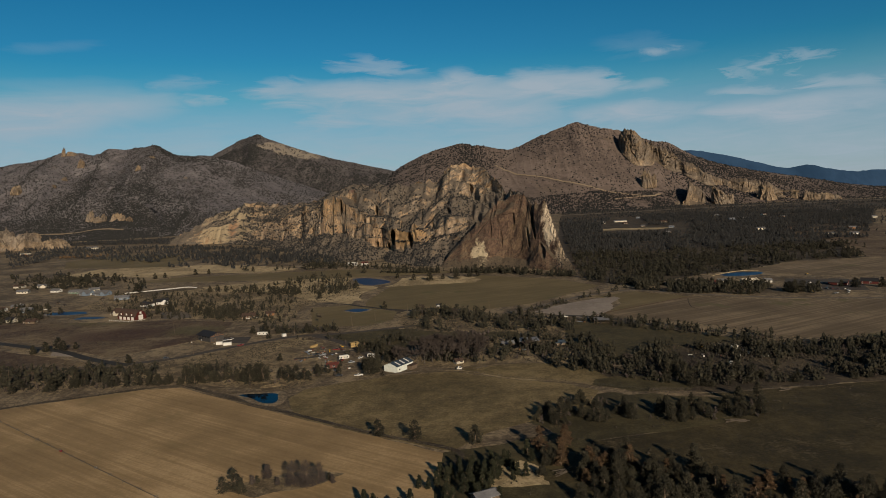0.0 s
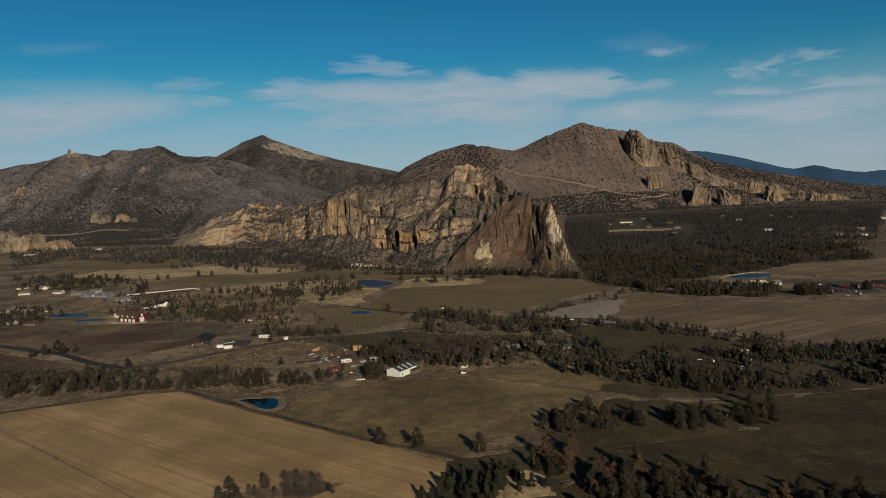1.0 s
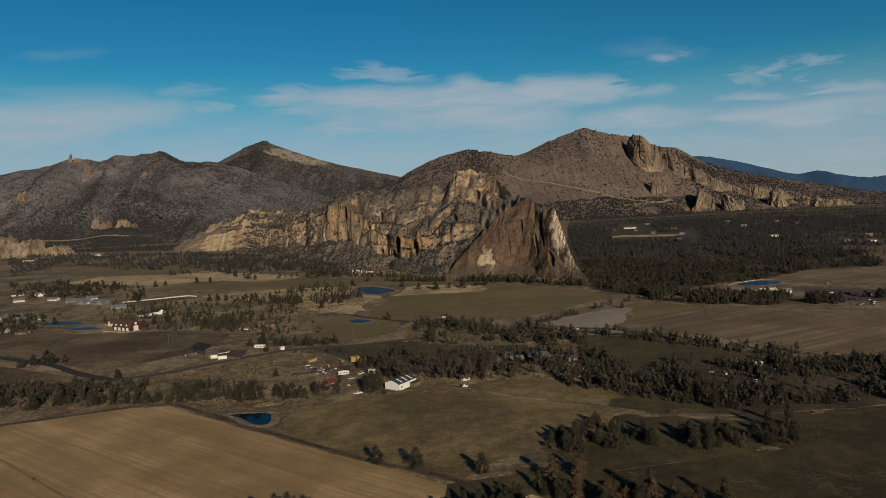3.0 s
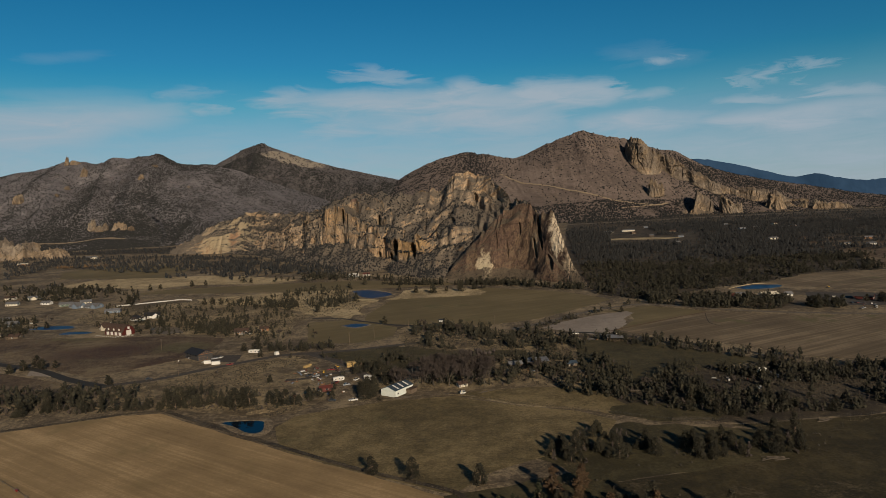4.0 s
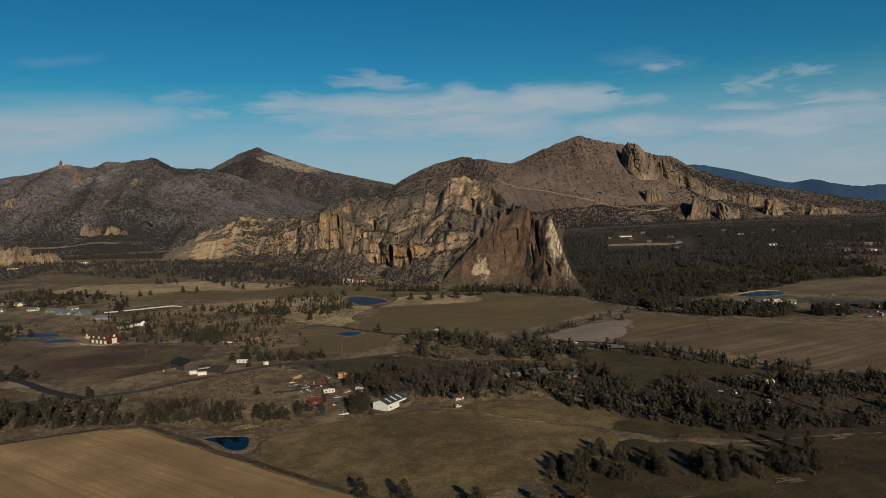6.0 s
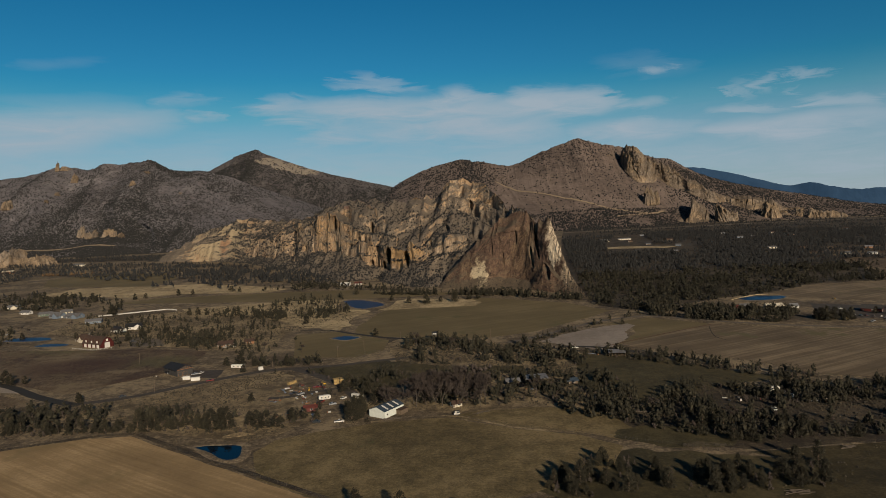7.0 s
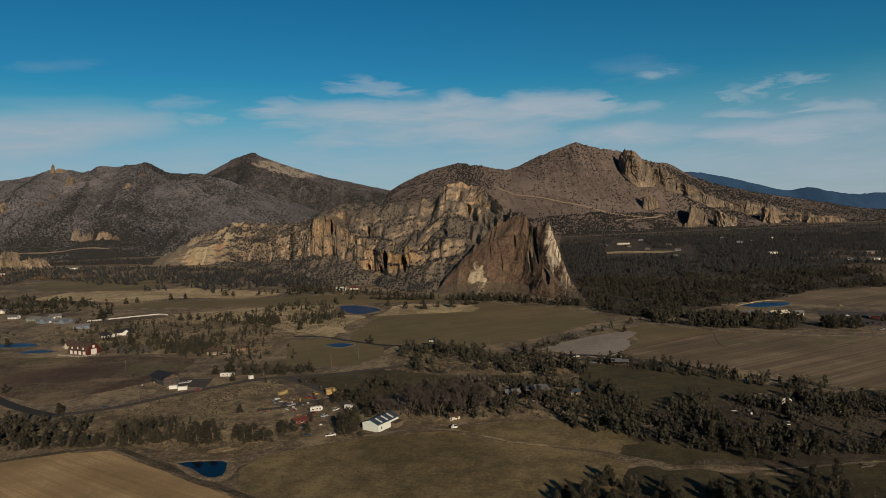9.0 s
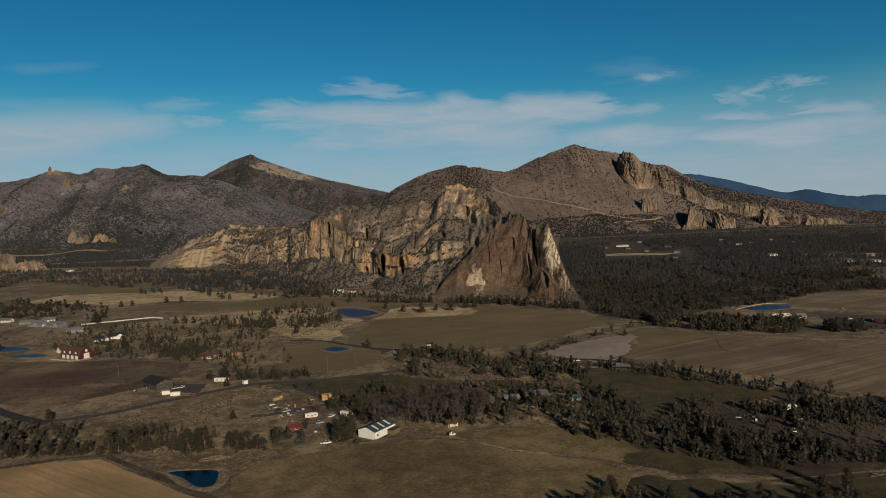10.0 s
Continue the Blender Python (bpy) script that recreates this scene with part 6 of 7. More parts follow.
def house(x, y, turn, L, W, eave, rise, wall, roof, label, windows=3, chimney=False, garage=False, wing=None, porch=False, category="house"):
    """A gabled house with its openings; wing: a second gable across (offset, length, width)."""
    ob = new("house")
    part("wall", gable_wall(L, W, eave, rise), wall, ob)
    roof_pair(ob, L, W, eave, rise, roof)
    for face in ("s", "n"):
        for i in range(windows):
            opening(ob, "window", face, (i + 0.5) / windows * L * 0.8 - L * 0.4 + 0.6, 1.0, 1.3, 1.2, L, W, M_WHITE, M_GLASS)
    for face in ("e", "w"):
        opening(ob, "window", face, 0, eave * 0.45, 1.4, 1.2, L, W, M_WHITE, M_GLASS)
    opening(ob, "door", "s", -L * 0.42, 0.1, 1.0, 2.05, L, W, M_WHITE, M_TIMBER, "leaf")
    if garage:
        opening(ob, "garage_door", "e", -W * 0.22, 0.05, 2.6, 2.2, L, W, M_WHITE, M_WHITE, "leaf")
    if chimney:
        part("chimney", boxes((L * 0.2, L * 0.2 + 0.9, 0.3, 1.1, eave, eave + rise + 1.1), bevel=0.05), M_CONCRETE, ob)
    if wing:
        o, l2, w2 = wing
        bm = gable_wall(l2, w2, eave, rise * 0.9)
        bmesh.ops.rotate(bm, verts=bm.verts, cent=(0, 0, 0), matrix=Matrix.Rotation(radians(90), 3, "Z"))
        bmesh.ops.translate(bm, vec=(o, -W / 2, 0), verts=bm.verts)
        part("wing_wall", bm, wall, ob)
        before = set(ob.children)
        roof_pair(ob, l2, w2, eave, rise * 0.9, roof, name="wing_roof")
        for c in set(ob.children) - before:
            c.data.transform(Matrix.Translation((o, -W / 2, 0.02)) @ Matrix.Rotation(radians(90), 4, "Z"))
    if porch:
        part("porch_roof", boxes((-L / 2, L * 0.1, -W / 2 - 2.4, -W / 2 - 0.02, 2.4, 2.6), bevel=0.03), roof, ob)
        for k in range(4):
            px = -L / 2 + 0.2 + k * (L * 0.6 - 0.4) / 3
            part("porch_post", boxes((px - 0.08, px + 0.08, -W / 2 - 2.3, -W / 2 - 2.14, -0.2, 2.4)), M_WHITE, ob)
    ob.matrix_world = at(x, y, turn)
    return tagged(ob, label, category, "houses of the valley")


# the pale metal barn of the farmyard
barn = new("metal_barn")
L, W, eave, rise = 18.0, 11.3, 4.1, 2.0
part("wall", gable_wall(L, W, eave, rise), M_PALE, barn, "pale painted metal siding")
roof_pair(barn, L, W, eave, rise, M_BLUEROOF, 0.35, 0.12)
slope = math.atan2(rise, W / 2)
for k in (-0.28, 0.0, 0.28):
    bm = boxes((-0.65, 0.65, -(W / 2 - 0.2) / math.cos(slope) + 0.4, -0.5, 0.0, 0.05))
    bmesh.ops.transform(bm, matrix=Matrix.Translation((k * L, 0, eave + rise + 0.15)) @ Matrix.Rotation(slope, 4, "X"), verts=bm.verts)
    part("skylight", bm, M_WHITE, barn, "white translucent roof strip")
part("lean_to_roof", boxes((1.5, 8.6, -W / 2 - 4.2, -W / 2 - 0.02, 2.6, 2.75), bevel=0.03), M_BROWNROOF, barn, "brown lean-to roof")
part("lean_to_wall", boxes((1.8, 8.3, -W / 2 - 3.8, -W / 2 - 0.05, -0.2, 2.58)), M_TIMBER, barn)
opening(barn, "door", "w", -3.0, 0.05, 3.2, 3.2, L, W, M_WHITE, M_PALE, "leaf")
opening(barn, "window", "s", -6.5, 1.4, 1.2, 1.0, L, W, M_WHITE, M_GLASS)
barn.matrix_world = at(-32, 444.5, 56)
tagged(barn, "pale metal barn with striped blue roof and lean-to", "barn")

# the dark two-storey barn by the lane
dark = new("dark_barn")
L, W, eave, rise = 20.0, 12.5, 5.2, 2.4
part("wall", gable_wall(L, W, eave, rise), M_CHARCOAL, dark, "charcoal siding")
roof_pair(dark, L, W, eave, rise, M_BLACKROOF, 1.2, 0.2)
for k in range(4):
    opening(dark, "window", "s", -7 + k * 4.6, 3.2, 1.2, 1.1, L, W, M_CHARCOAL, M_GLASS)
for k in range(2):
    opening(dark, "window", "w", -2.5 + k * 5, 2.9, 1.4, 1.3, L, W, M_WHITE, M_GLASS)
opening(dark, "door", "s", -5, 0.05, 1.0, 2.1, L, W, M_WHITE, M_WHITE, "leaf")
for k in (-3.6, 0.2):
    opening(dark, "garage_door", "e", k, 0.05, 3.0, 2.7, L, W, M_CEDAR, M_CHARCOAL, "leaf")
for k in range(7):
    y0 = -W / 2 + 1.0 + k * (W - 2) / 6
    part("truss_stud", boxes((L / 2 + 0.9, L / 2 + 1.1, y0 - 0.1, y0 + 0.1, eave - 0.1, eave + rise * (1 - abs(y0) / (W / 2)) - 0.1)), M_CEDAR, dark, "cedar truss stud")
part("truss_beam", boxes((L / 2 + 0.85, L / 2 + 1.15, -W / 2, W / 2, eave - 0.35, eave - 0.1), bevel=0.02), M_CEDAR, dark, "cedar beam")
part("porch_roof", boxes((-5.5, -1.0, -W / 2 - 2.2, -W / 2 - 0.02, 2.5, 2.7), bevel=0.03), M_BLACKROOF, dark)
dark.matrix_world = at(-201, 567, -42)
tagged(dark, "charcoal two-storey barn with black metal roof", "barn")

# the red gambrel barn with dormers
red = new("red_barn")
L, W = 22.0, 11.0
out = [(-W / 2, -0.3), (W / 2, -0.3), (W / 2, 3.0), (W / 2 * 0.62, 6.2), (0, 8.0), (-W / 2 * 0.62, 6.2), (-W / 2, 3.0)]
bm = prism(bmesh.new(), out, -L / 2, L / 2)
bmesh.ops.rotate(bm, verts=bm.verts, cent=(0, 0, 0), matrix=Matrix.Rotation(radians(90), 3, "Z"))
bmesh.ops.recalc_face_normals(bm, faces=bm.faces)
part("wall", bm, M_RED, red, "barn-red siding")
for (y0, z0), (y1, z1) in (((W / 2 + 0.35, 2.75), (W / 2 * 0.62, 6.35)), ((W / 2 * 0.62, 6.35), (0, 8.15))):
    for s in (-1, 1):
        bm = prism(bmesh.new(), [(-L / 2 - 0.4, 0), (L / 2 + 0.4, 0), (L / 2 + 0.4, 0.16), (-L / 2 - 0.4, 0.16)], 0, 1)
        for v in bm.verts:
            f = v.co.y
            v.co.y, v.co.z = s * (y0 + (y1 - y0) * f), v.co.z + z0 + (z1 - z0) * f
        bmesh.ops.recalc_face_normals(bm, faces=bm.faces)
        part("roof", bm, M_BROWNROOF, red)
for k in (-6.5, 0.0, 6.5):
    bm = prism(bmesh.new(), [(-1.2, 3.0), (1.2, 3.0), (1.2, 5.6), (0, 6.9), (-1.2, 5.6)], -W / 2 + 0.2, -W / 2 + 3.4)
    bmesh.ops.translate(bm, vec=(k, 0, 0), verts=bm.verts)
    dm = part("dormer", bm, M_RED, red)
    part("window", boxes((k - 0.8, k + 0.8, -W / 2 + 0.12, -W / 2 + 0.22, 3.9, 5.5)), M_WHITE, dm, "white dormer window")
    for s in (-1, 1):
        bm = boxes((0, 1.95, -W / 2 - 0.1, -W / 2 + 3.4, -0.06, 0.08))
        bmesh.ops.transform(bm, matrix=Matrix.Translation((k - 1.45 * s, 0, 5.4)) @ (Matrix.Rotation(radians(-47), 4, "Y") if s > 0 else Matrix.Rotation(radians(180 + 47), 4, "Y")), verts=bm.verts)
        part("dormer_roof", bm, M_BROWNROOF, dm)
for k in range(4):
    opening(red, "garage_door", "s", -7.5 + k * 5, 0.05, 2.8, 2.4, L, W, M_WHITE, M_WHITE, "leaf")
opening(red, "barn_door", "e", 0, 0.05, 4.2, 3.8, L, W, M_WHITE, M_WHITE, "leaf")
opening(red, "loft_window", "e", 0, 5.0, 1.6, 1.6, L, W, M_WHITE, M_WHITE)
red.matrix_world = at(-325, 691, -28) @ Matrix.Scale(1.22, 4)
tagged(red, "red gambrel barn with white dormers and doors", "barn")

HOUSES = [
    (-352, 722, -28, 15, 9, 3.4, 3.2, M_CREAM, M_BROWNROOF, "cream house with dormered brown roof beside the pond", 4, True, False, (2, 8, 5), True),
    (-343, 770, -30, 14, 9, 3.0, 2.6, M_WHITE, M_BLACKROOF, "white house with black roof among trees", 3, False, True, None, False),
    (-334, 787, 20, 16, 10, 3.0, 3.0, M_WHITE, M_BLACKROOF, "white gabled house with steep black roof", 3, False, False, (4, 8, 8), False),
    (-478, 895, -20, 18, 10, 3.4, 3.6, M_BLUE, M_GREYROOF, "blue-grey house with white gable trim", 4, True, True, (4, 8, 8), True),
    (-453, 888, -15, 20, 10, 3.2, 3.0, M_BLUE, M_GREYROOF, "long blue-grey house with grey roof", 4, False, False, (6, 8, 7), True),
    (-404, 838, 15, 17, 10, 3.0, 2.0, M_BLUE, M_TINROOF, "low blue-grey outbuilding with tin roof", 3, False, True, None, False),
    (-505, 916, 10, 15, 9, 3.0, 2.2, M_GREENW, M_GREYROOF, "green cottage with grey roof", 3, False, False, None, False),
    (-486, 930, 30, 13, 8, 3.0, 2.4, M_CREAM, M_GREYROOF, "cream cottage beside the blue houses", 3, False, False, None, False),
    (-545, 940, -10, 13, 8, 2.8, 2.2, M_WHITE, M_GREYROOF, "small white house in a field", 2, False, False, None, False),
    (-600, 1000, 15, 16, 9, 3.0, 2.4, M_CREAM, M_GREYROOF, "cream house with a grey roof", 3, False, False, (3, 7, 7), False),
    (-640, 1010, 0, 15, 8, 2.8, 2.0, M_CREAM, M_BROWNROOF, "cream house with a brown roof", 3, False, False, None, False),
    (-196, 668, 5, 13, 8, 2.8, 2.0, M_CEDAR, M_BROWNROOF, "brown timber cabin under junipers", 3, False, False, None, True),
    (-177, 676, 20, 8, 6, 2.6, 1.6, M_CEDAR, M_BROWNROOF, "small brown outbuilding beside a cabin", 1, False, False, None, False),
    (-480, 765, 10, 12, 8, 3.0, 2.6, M_BLUE, M_GREYROOF, "small blue house near the pond", 2, False, False, None, False),
    (-430, 690, 0, 12, 8, 2.6, 2.0, M_TIMBER, M_BROWNROOF, "weathered shed near the pond", 1, False, False, None, False),
    (-509, 795, 15, 13, 9, 3.0, 2.4, M_CEDAR, M_GREYROOF, "brick-red house with grey roof", 3, True, False, None, False),
    (-520, 780, 0, 12, 8, 2.8, 2.0, M_WHITE, M_BROWNROOF, "white cottage with brown roof near trees", 2, False, False, None, False),
    (-458, 702, -10, 9, 7, 3.0, 2.4, M_CREAM, M_BLACKROOF, "small cream house by the field", 2, False, False, None, False),
    (-593, 942, 10, 15, 9, 3.0, 2.2, M_CREAM, M_GREYROOF, "cream house beyond the blue houses", 3, False, False, None, False),
    (308, 750, 10, 16, 9, 3.0, 2.2, M_WHITE, M_RUSTRED, "white house with a red roof behind a hedge", 3, False, False, None, False),
    (328, 760, -15, 14, 8, 3.0, 2.0, M_CREAM, M_GREYROOF, "farmhouse with grey roof behind a hedge", 3, False, False, None, False),
    (354, 754, 5, 18, 9, 3.2, 2.0, M_CREAM, M_CREAM, "long cream farm building", 4, False, True, None, False),
    (374, 752, 0, 8, 6, 2.8, 1.8, M_WHITE, M_TINROOF, "small white farm building", 1, False, True, None, False),
    (434, 716, -38, 18, 14, 3.2, 3.0, M_RED, M_CHARCOAL, "large dark red barn with a wide grey roof", 1, False, True, None, False),
    (468, 716, -30, 16, 12, 3.0, 2.6, M_RED, M_BLACKROOF, "dark red barn with black roof", 1, False, True, None, False),
    (577, 2095, 0, 38, 12, 4, 2.0, M_CREAM, M_TINROOF, "long white building beyond the woods", 4, False, False, None, False),
    (505, 2050, 5, 26, 11, 4, 2.0, M_CREAM, M_TINROOF, "long white building beyond the woods", 4, False, False, None, False),
    (751, 1541, 5, 20, 10, 4, 2.0, M_CREAM, M_GREYROOF, "pale house at the edge of the woods", 3, False, False, None, False),
    (789, 1331, 5, 16, 9, 3.4, 2.0, M_CREAM, M_GREYROOF, "pale house at the edge of the woods", 3, False, False, None, False),
    (830, 1316, -5, 16, 9, 3.4, 2.0, M_WHITE, M_GREYROOF, "white house at the edge of the woods", 3, False, False, None, False),
    (-505, 1822, 0, 26, 10, 4, 2.0, M_WHITE, M_WHITE, "white building at the foot of the cliffs", 3, False, False, None, False),
    (-690, 1895, 0, 50, 10, 4, 2.0, M_CREAM, M_CREAM, "long pale building at the foot of the cliffs", 4, False, False, None, False),
    (-960, 1850, 0, 30, 12, 5, 2.4, M_CREAM, M_GREYROOF, "pale house below the mountain", 3, False, False, None, False),
    (-1040, 1680, 10, 24, 12, 5, 2.4, M_CEDAR, M_CREAM, "tan house below the mountain", 3, False, False, (4, 10, 9), False),
    (-148, 1128, 0, 15, 9, 3.2, 2.0, M_WHITE, M_WHITE, "white house under the cliffs", 3, False, False, None, False),
    (-128, 1132, 0, 11, 8, 3.2, 2.0, M_WHITE, M_RUSTRED, "white house with a red roof under the cliffs", 2, False, False, None, False),
    (-268, 1400, 0, 20, 10, 4, 2.4, M_CREAM, M_HAYB, "tan house in the trees below the cliffs", 3, False, False, None, False),
    (12, 246, 25, 9, 6, 2.6, 1.2, M_TIMBER, M_TINROOF, "timber shed with bare metal roof", 1, False, False, None, False),
    (48, 498, 8, 9, 7, 2.4, 1.2, M_TIMBER, M_TINROOF, "timber cattle shed with tin roof", 1, False, False, None, False),
    (9, 453, 25, 6, 4.5, 2.2, 1.2, M_CREAM, M_BROWNROOF, "tan shed under bare trees", 1, False, False, None, False),
    (-79, 456, 15, 7.5, 4.5, 2.4, 1.0, M_RUSTRED, M_RUSTRED, "faded red shed in the farmyard", 1, False, False, None, False),
    (87, 494, 10, 7, 5, 2.2, 1.1, M_TIMBER, M_BLUEROOF, "small shed with blue roof", 1, False, False, None, False),
]
for row in HOUSES:
    house(*row[:13], row[13], row[14])


r11 = random.Random(11)
for x, y in FAR_HOMES:
    house(x, y, r11.uniform(-25, 25), r11.uniform(11, 20), r11.uniform(8, 11), 3.4, 2.2, r11.choice((M_TIMBER, M_TIMBER, M_CEDAR, M_BLUE, M_CREAM)), r11.choice((M_GREYROOF, M_TINROOF, M_BROWNROOF)), "small far house among the junipers", 2)


def stilt_hut(x, y, turn):
    """A dark lookout hut on four posts, with white-framed windows and a flat roof."""
    ob = new("stilt_hut")
    for px in (-1.8, 1.8):
        for py in (-1.8, 1.8):
            part("post", boxes((px - 0.12, px + 0.12, py - 0.12, py + 0.12, -0.3, 4.0)), M_TIMBER, ob)
    part("floor", boxes((-2.4, 2.4, -2.4, 2.4, 4.0, 4.2)), M_TIMBER, ob)
    part("wall", boxes((-2.1, 2.1, -2.1, 2.1, 4.2, 6.8), bevel=0.03), M_CHARCOAL, ob)
    part("roof", boxes((-2.6, 2.6, -2.6, 2.6, 6.8, 7.05), bevel=0.03), M_BLACKROOF, ob)
    for k in (-1.2, 0.0, 1.2):
        win = part("window", boxes((k - 0.45, k + 0.45, -2.16, -2.08, 5.0, 6.5)), M_WHITE, ob, "white window frame")
        part("pane", boxes((k - 0.16, k + 0.16, -2.18, -2.15, 5.2, 6.3)), M_GLASS, win)
    ob.matrix_world = at(x, y, turn)
    return tagged(ob, "dark lookout hut on timber posts among junipers", "hut")


def open_shed(x, y, turn, L, W, h, label):
    """A pole barn: posts, beams and a low tin roof, open in front."""
    ob = new("pole_barn")
    n = 6
    for i in range(n):
        for yy, hh in ((-W / 2, h), (W / 2, h + 0.9)):
            px = -L / 2 + i * L / (n - 1)
            part("post", boxes((px - 0.12, px + 0.12, yy - 0.12, yy + 0.12, -0.3, hh)), M_TIMBER, ob)
    for yy, hh in ((-W / 2, h), (W / 2, h + 0.9)):
        part("beam", boxes((-L / 2 - 0.3, L / 2 + 0.3, yy - 0.12, yy + 0.12, hh, hh + 0.25)), M_TIMBER, ob)
    bm = boxes((-L / 2 - 0.6, L / 2 + 0.6, -W / 2 - 0.7, W / 2 + 0.7, 0, 0.12))
    bmesh.ops.transform(bm, matrix=Matrix.Translation((0, 0, h + 0.75)) @ Matrix.Rotation(math.atan2(0.9, W), 4, "X"), verts=bm.verts)
    part("roof", bm, M_TINROOF, ob, "grey tin roof")
    part("back_wall", boxes((-L / 2, L / 2, W / 2 + 0.13, W / 2 + 0.2, -0.2, h + 0.7)), M_TIMBER, ob)
    ob.matrix_world = at(x, y, turn)
    return tagged(ob, label, "shed", "sheds")


stilt_hut(-4, 658, 0)
open_shed(64, 500, 5, 15, 8, 3.0, "open timber pole barn with tin roof")
open_shed(137, 567, -10, 12, 6, 2.8, "open timber shed by the hedge")


def wheel(parent, x, y, r, w=0.25, z=None):
    bm = bmesh.new()
    tube(bm, (x, y - w / 2, r), (x, y + w / 2, r), r, r, 14)
    t = part("tyre", bm, M_TYRE, parent)
    bm = bmesh.new()
    tube(bm, (x, y - w / 2 - 0.02, r), (x, y + w / 2 + 0.02, r), r * 0.55, r * 0.55, 10)
    part("rim", bm, M_STEEL, t)


def rv(x, y, turn, L, label, h=2.4):
    """A travel trailer: rounded body, windows, door, axle, roof unit and hitch."""
    ob = new("travel_trailer")
    bm = bmesh.new()
    prism(bm, [(-L / 2, 0.55), (L / 2 - 0.8, 0.55), (L / 2, 1.2), (L / 2, h + 0.1), (L / 2 - 0.5, h + 0.6), (-L / 2 + 0.2, h + 0.6), (-L / 2, h + 0.3)], -1.2, 1.2)
    bmesh.ops.recalc_face_normals(bm, faces=bm.faces)
    bmesh.ops.bevel(bm, geom=list(bm.edges), offset=0.08, segments=2, affect="EDGES")
    part("body", bm, M_WHITE, ob)
    for s in (-1, 1):
        for k in (-0.28, 0.05, 0.3):
            part("window", boxes((k * L - 0.5, k * L + 0.5, s * 1.2 - 0.02, s * 1.2 + 0.02, 1.5, 2.2)), M_GLASS, ob)
        part("stripe", boxes((-L / 2 + 0.1, L / 2 - 0.9, s * 1.2 - 0.012, s * 1.2 + 0.012, 1.1, 1.25)), M_STEEL, ob)
        for k in (-0.4, 0.45):
            wheel(ob, k, s * 1.05, 0.36)
    part("door", boxes((-1.1, -0.45, -1.235, -1.2, 0.7, 2.6)), M_CREAM, ob)
    part("roof_unit", boxes((-0.4, 0.5, -0.4, 0.4, h + 0.6, h + 0.9), bevel=0.06), M_WHITE, ob)
    bm = bmesh.new()
    tube(bm, (L / 2 - 0.6, 0, 0.5), (L / 2 + 1.1, 0, 0.5), 0.08, 0.06, 6)
    part("hitch", bm, M_STEEL, ob)
    ob.matrix_world = at(x, y, turn)
    return tagged(ob, label, "trailer", "trailers")


rv(-158, 576, -8, 10.5, "large white travel trailer parked under trees")
rv(-53, 478, -35, 8.5, "white travel trailer parked in the farmyard")
rv(-74, 478, 20, 7.5, "white travel trailer beside a red truck")
rv(9, 436, 5, 3.6, "small white camper by the pasture fence", 1.1)
rv(203, 457, 5, 6.5, "white trailer among junipers and clutter")


def container(x, y, turn, L, mat, label):
    """A shipping container: ribbed sides, corner posts and doors."""
    ob = new("container")
    part("body", boxes((-L / 2, L / 2, -1.18, 1.18, 0.12, 2.55)), mat, ob)
    n = int(L / 0.55)
    bm = bmesh.new()
    for i in range(n):
        px = -L / 2 + 0.4 + i * (L - 0.8) / (n - 1)
        for s in (-1.2, 1.2):
            box(bm, px - 0.12, px + 0.12, s - 0.03, s + 0.03, 0.3, 2.4)
    part("ribs", bm, mat, ob)
    for px in (-L / 2, L / 2):
        for py in (-1.18, 1.18):
            part("corner_post", boxes((px - 0.09, px + 0.09, py - 0.09, py + 0.09, 0, 2.6)), mat, ob)
    for s in (-0.6, 0.6):
        part("door_leaf", boxes((L / 2, L / 2 + 0.05, s - 0.55, s + 0.55, 0.2, 2.45)), mat, ob)
    ob.matrix_world = at(x, y, turn)
    return tagged(ob, label, "container", "containers")


container(-179, 542, 12, 6.1, M_WHITE, "white shipping container beside the lane")
container(-187, 546, 12, 5.0, M_WHITE, "white shipping container beside the lane")
container(-138, 567, 40, 3.0, M_WHITE, "small white storage box beside the lane")


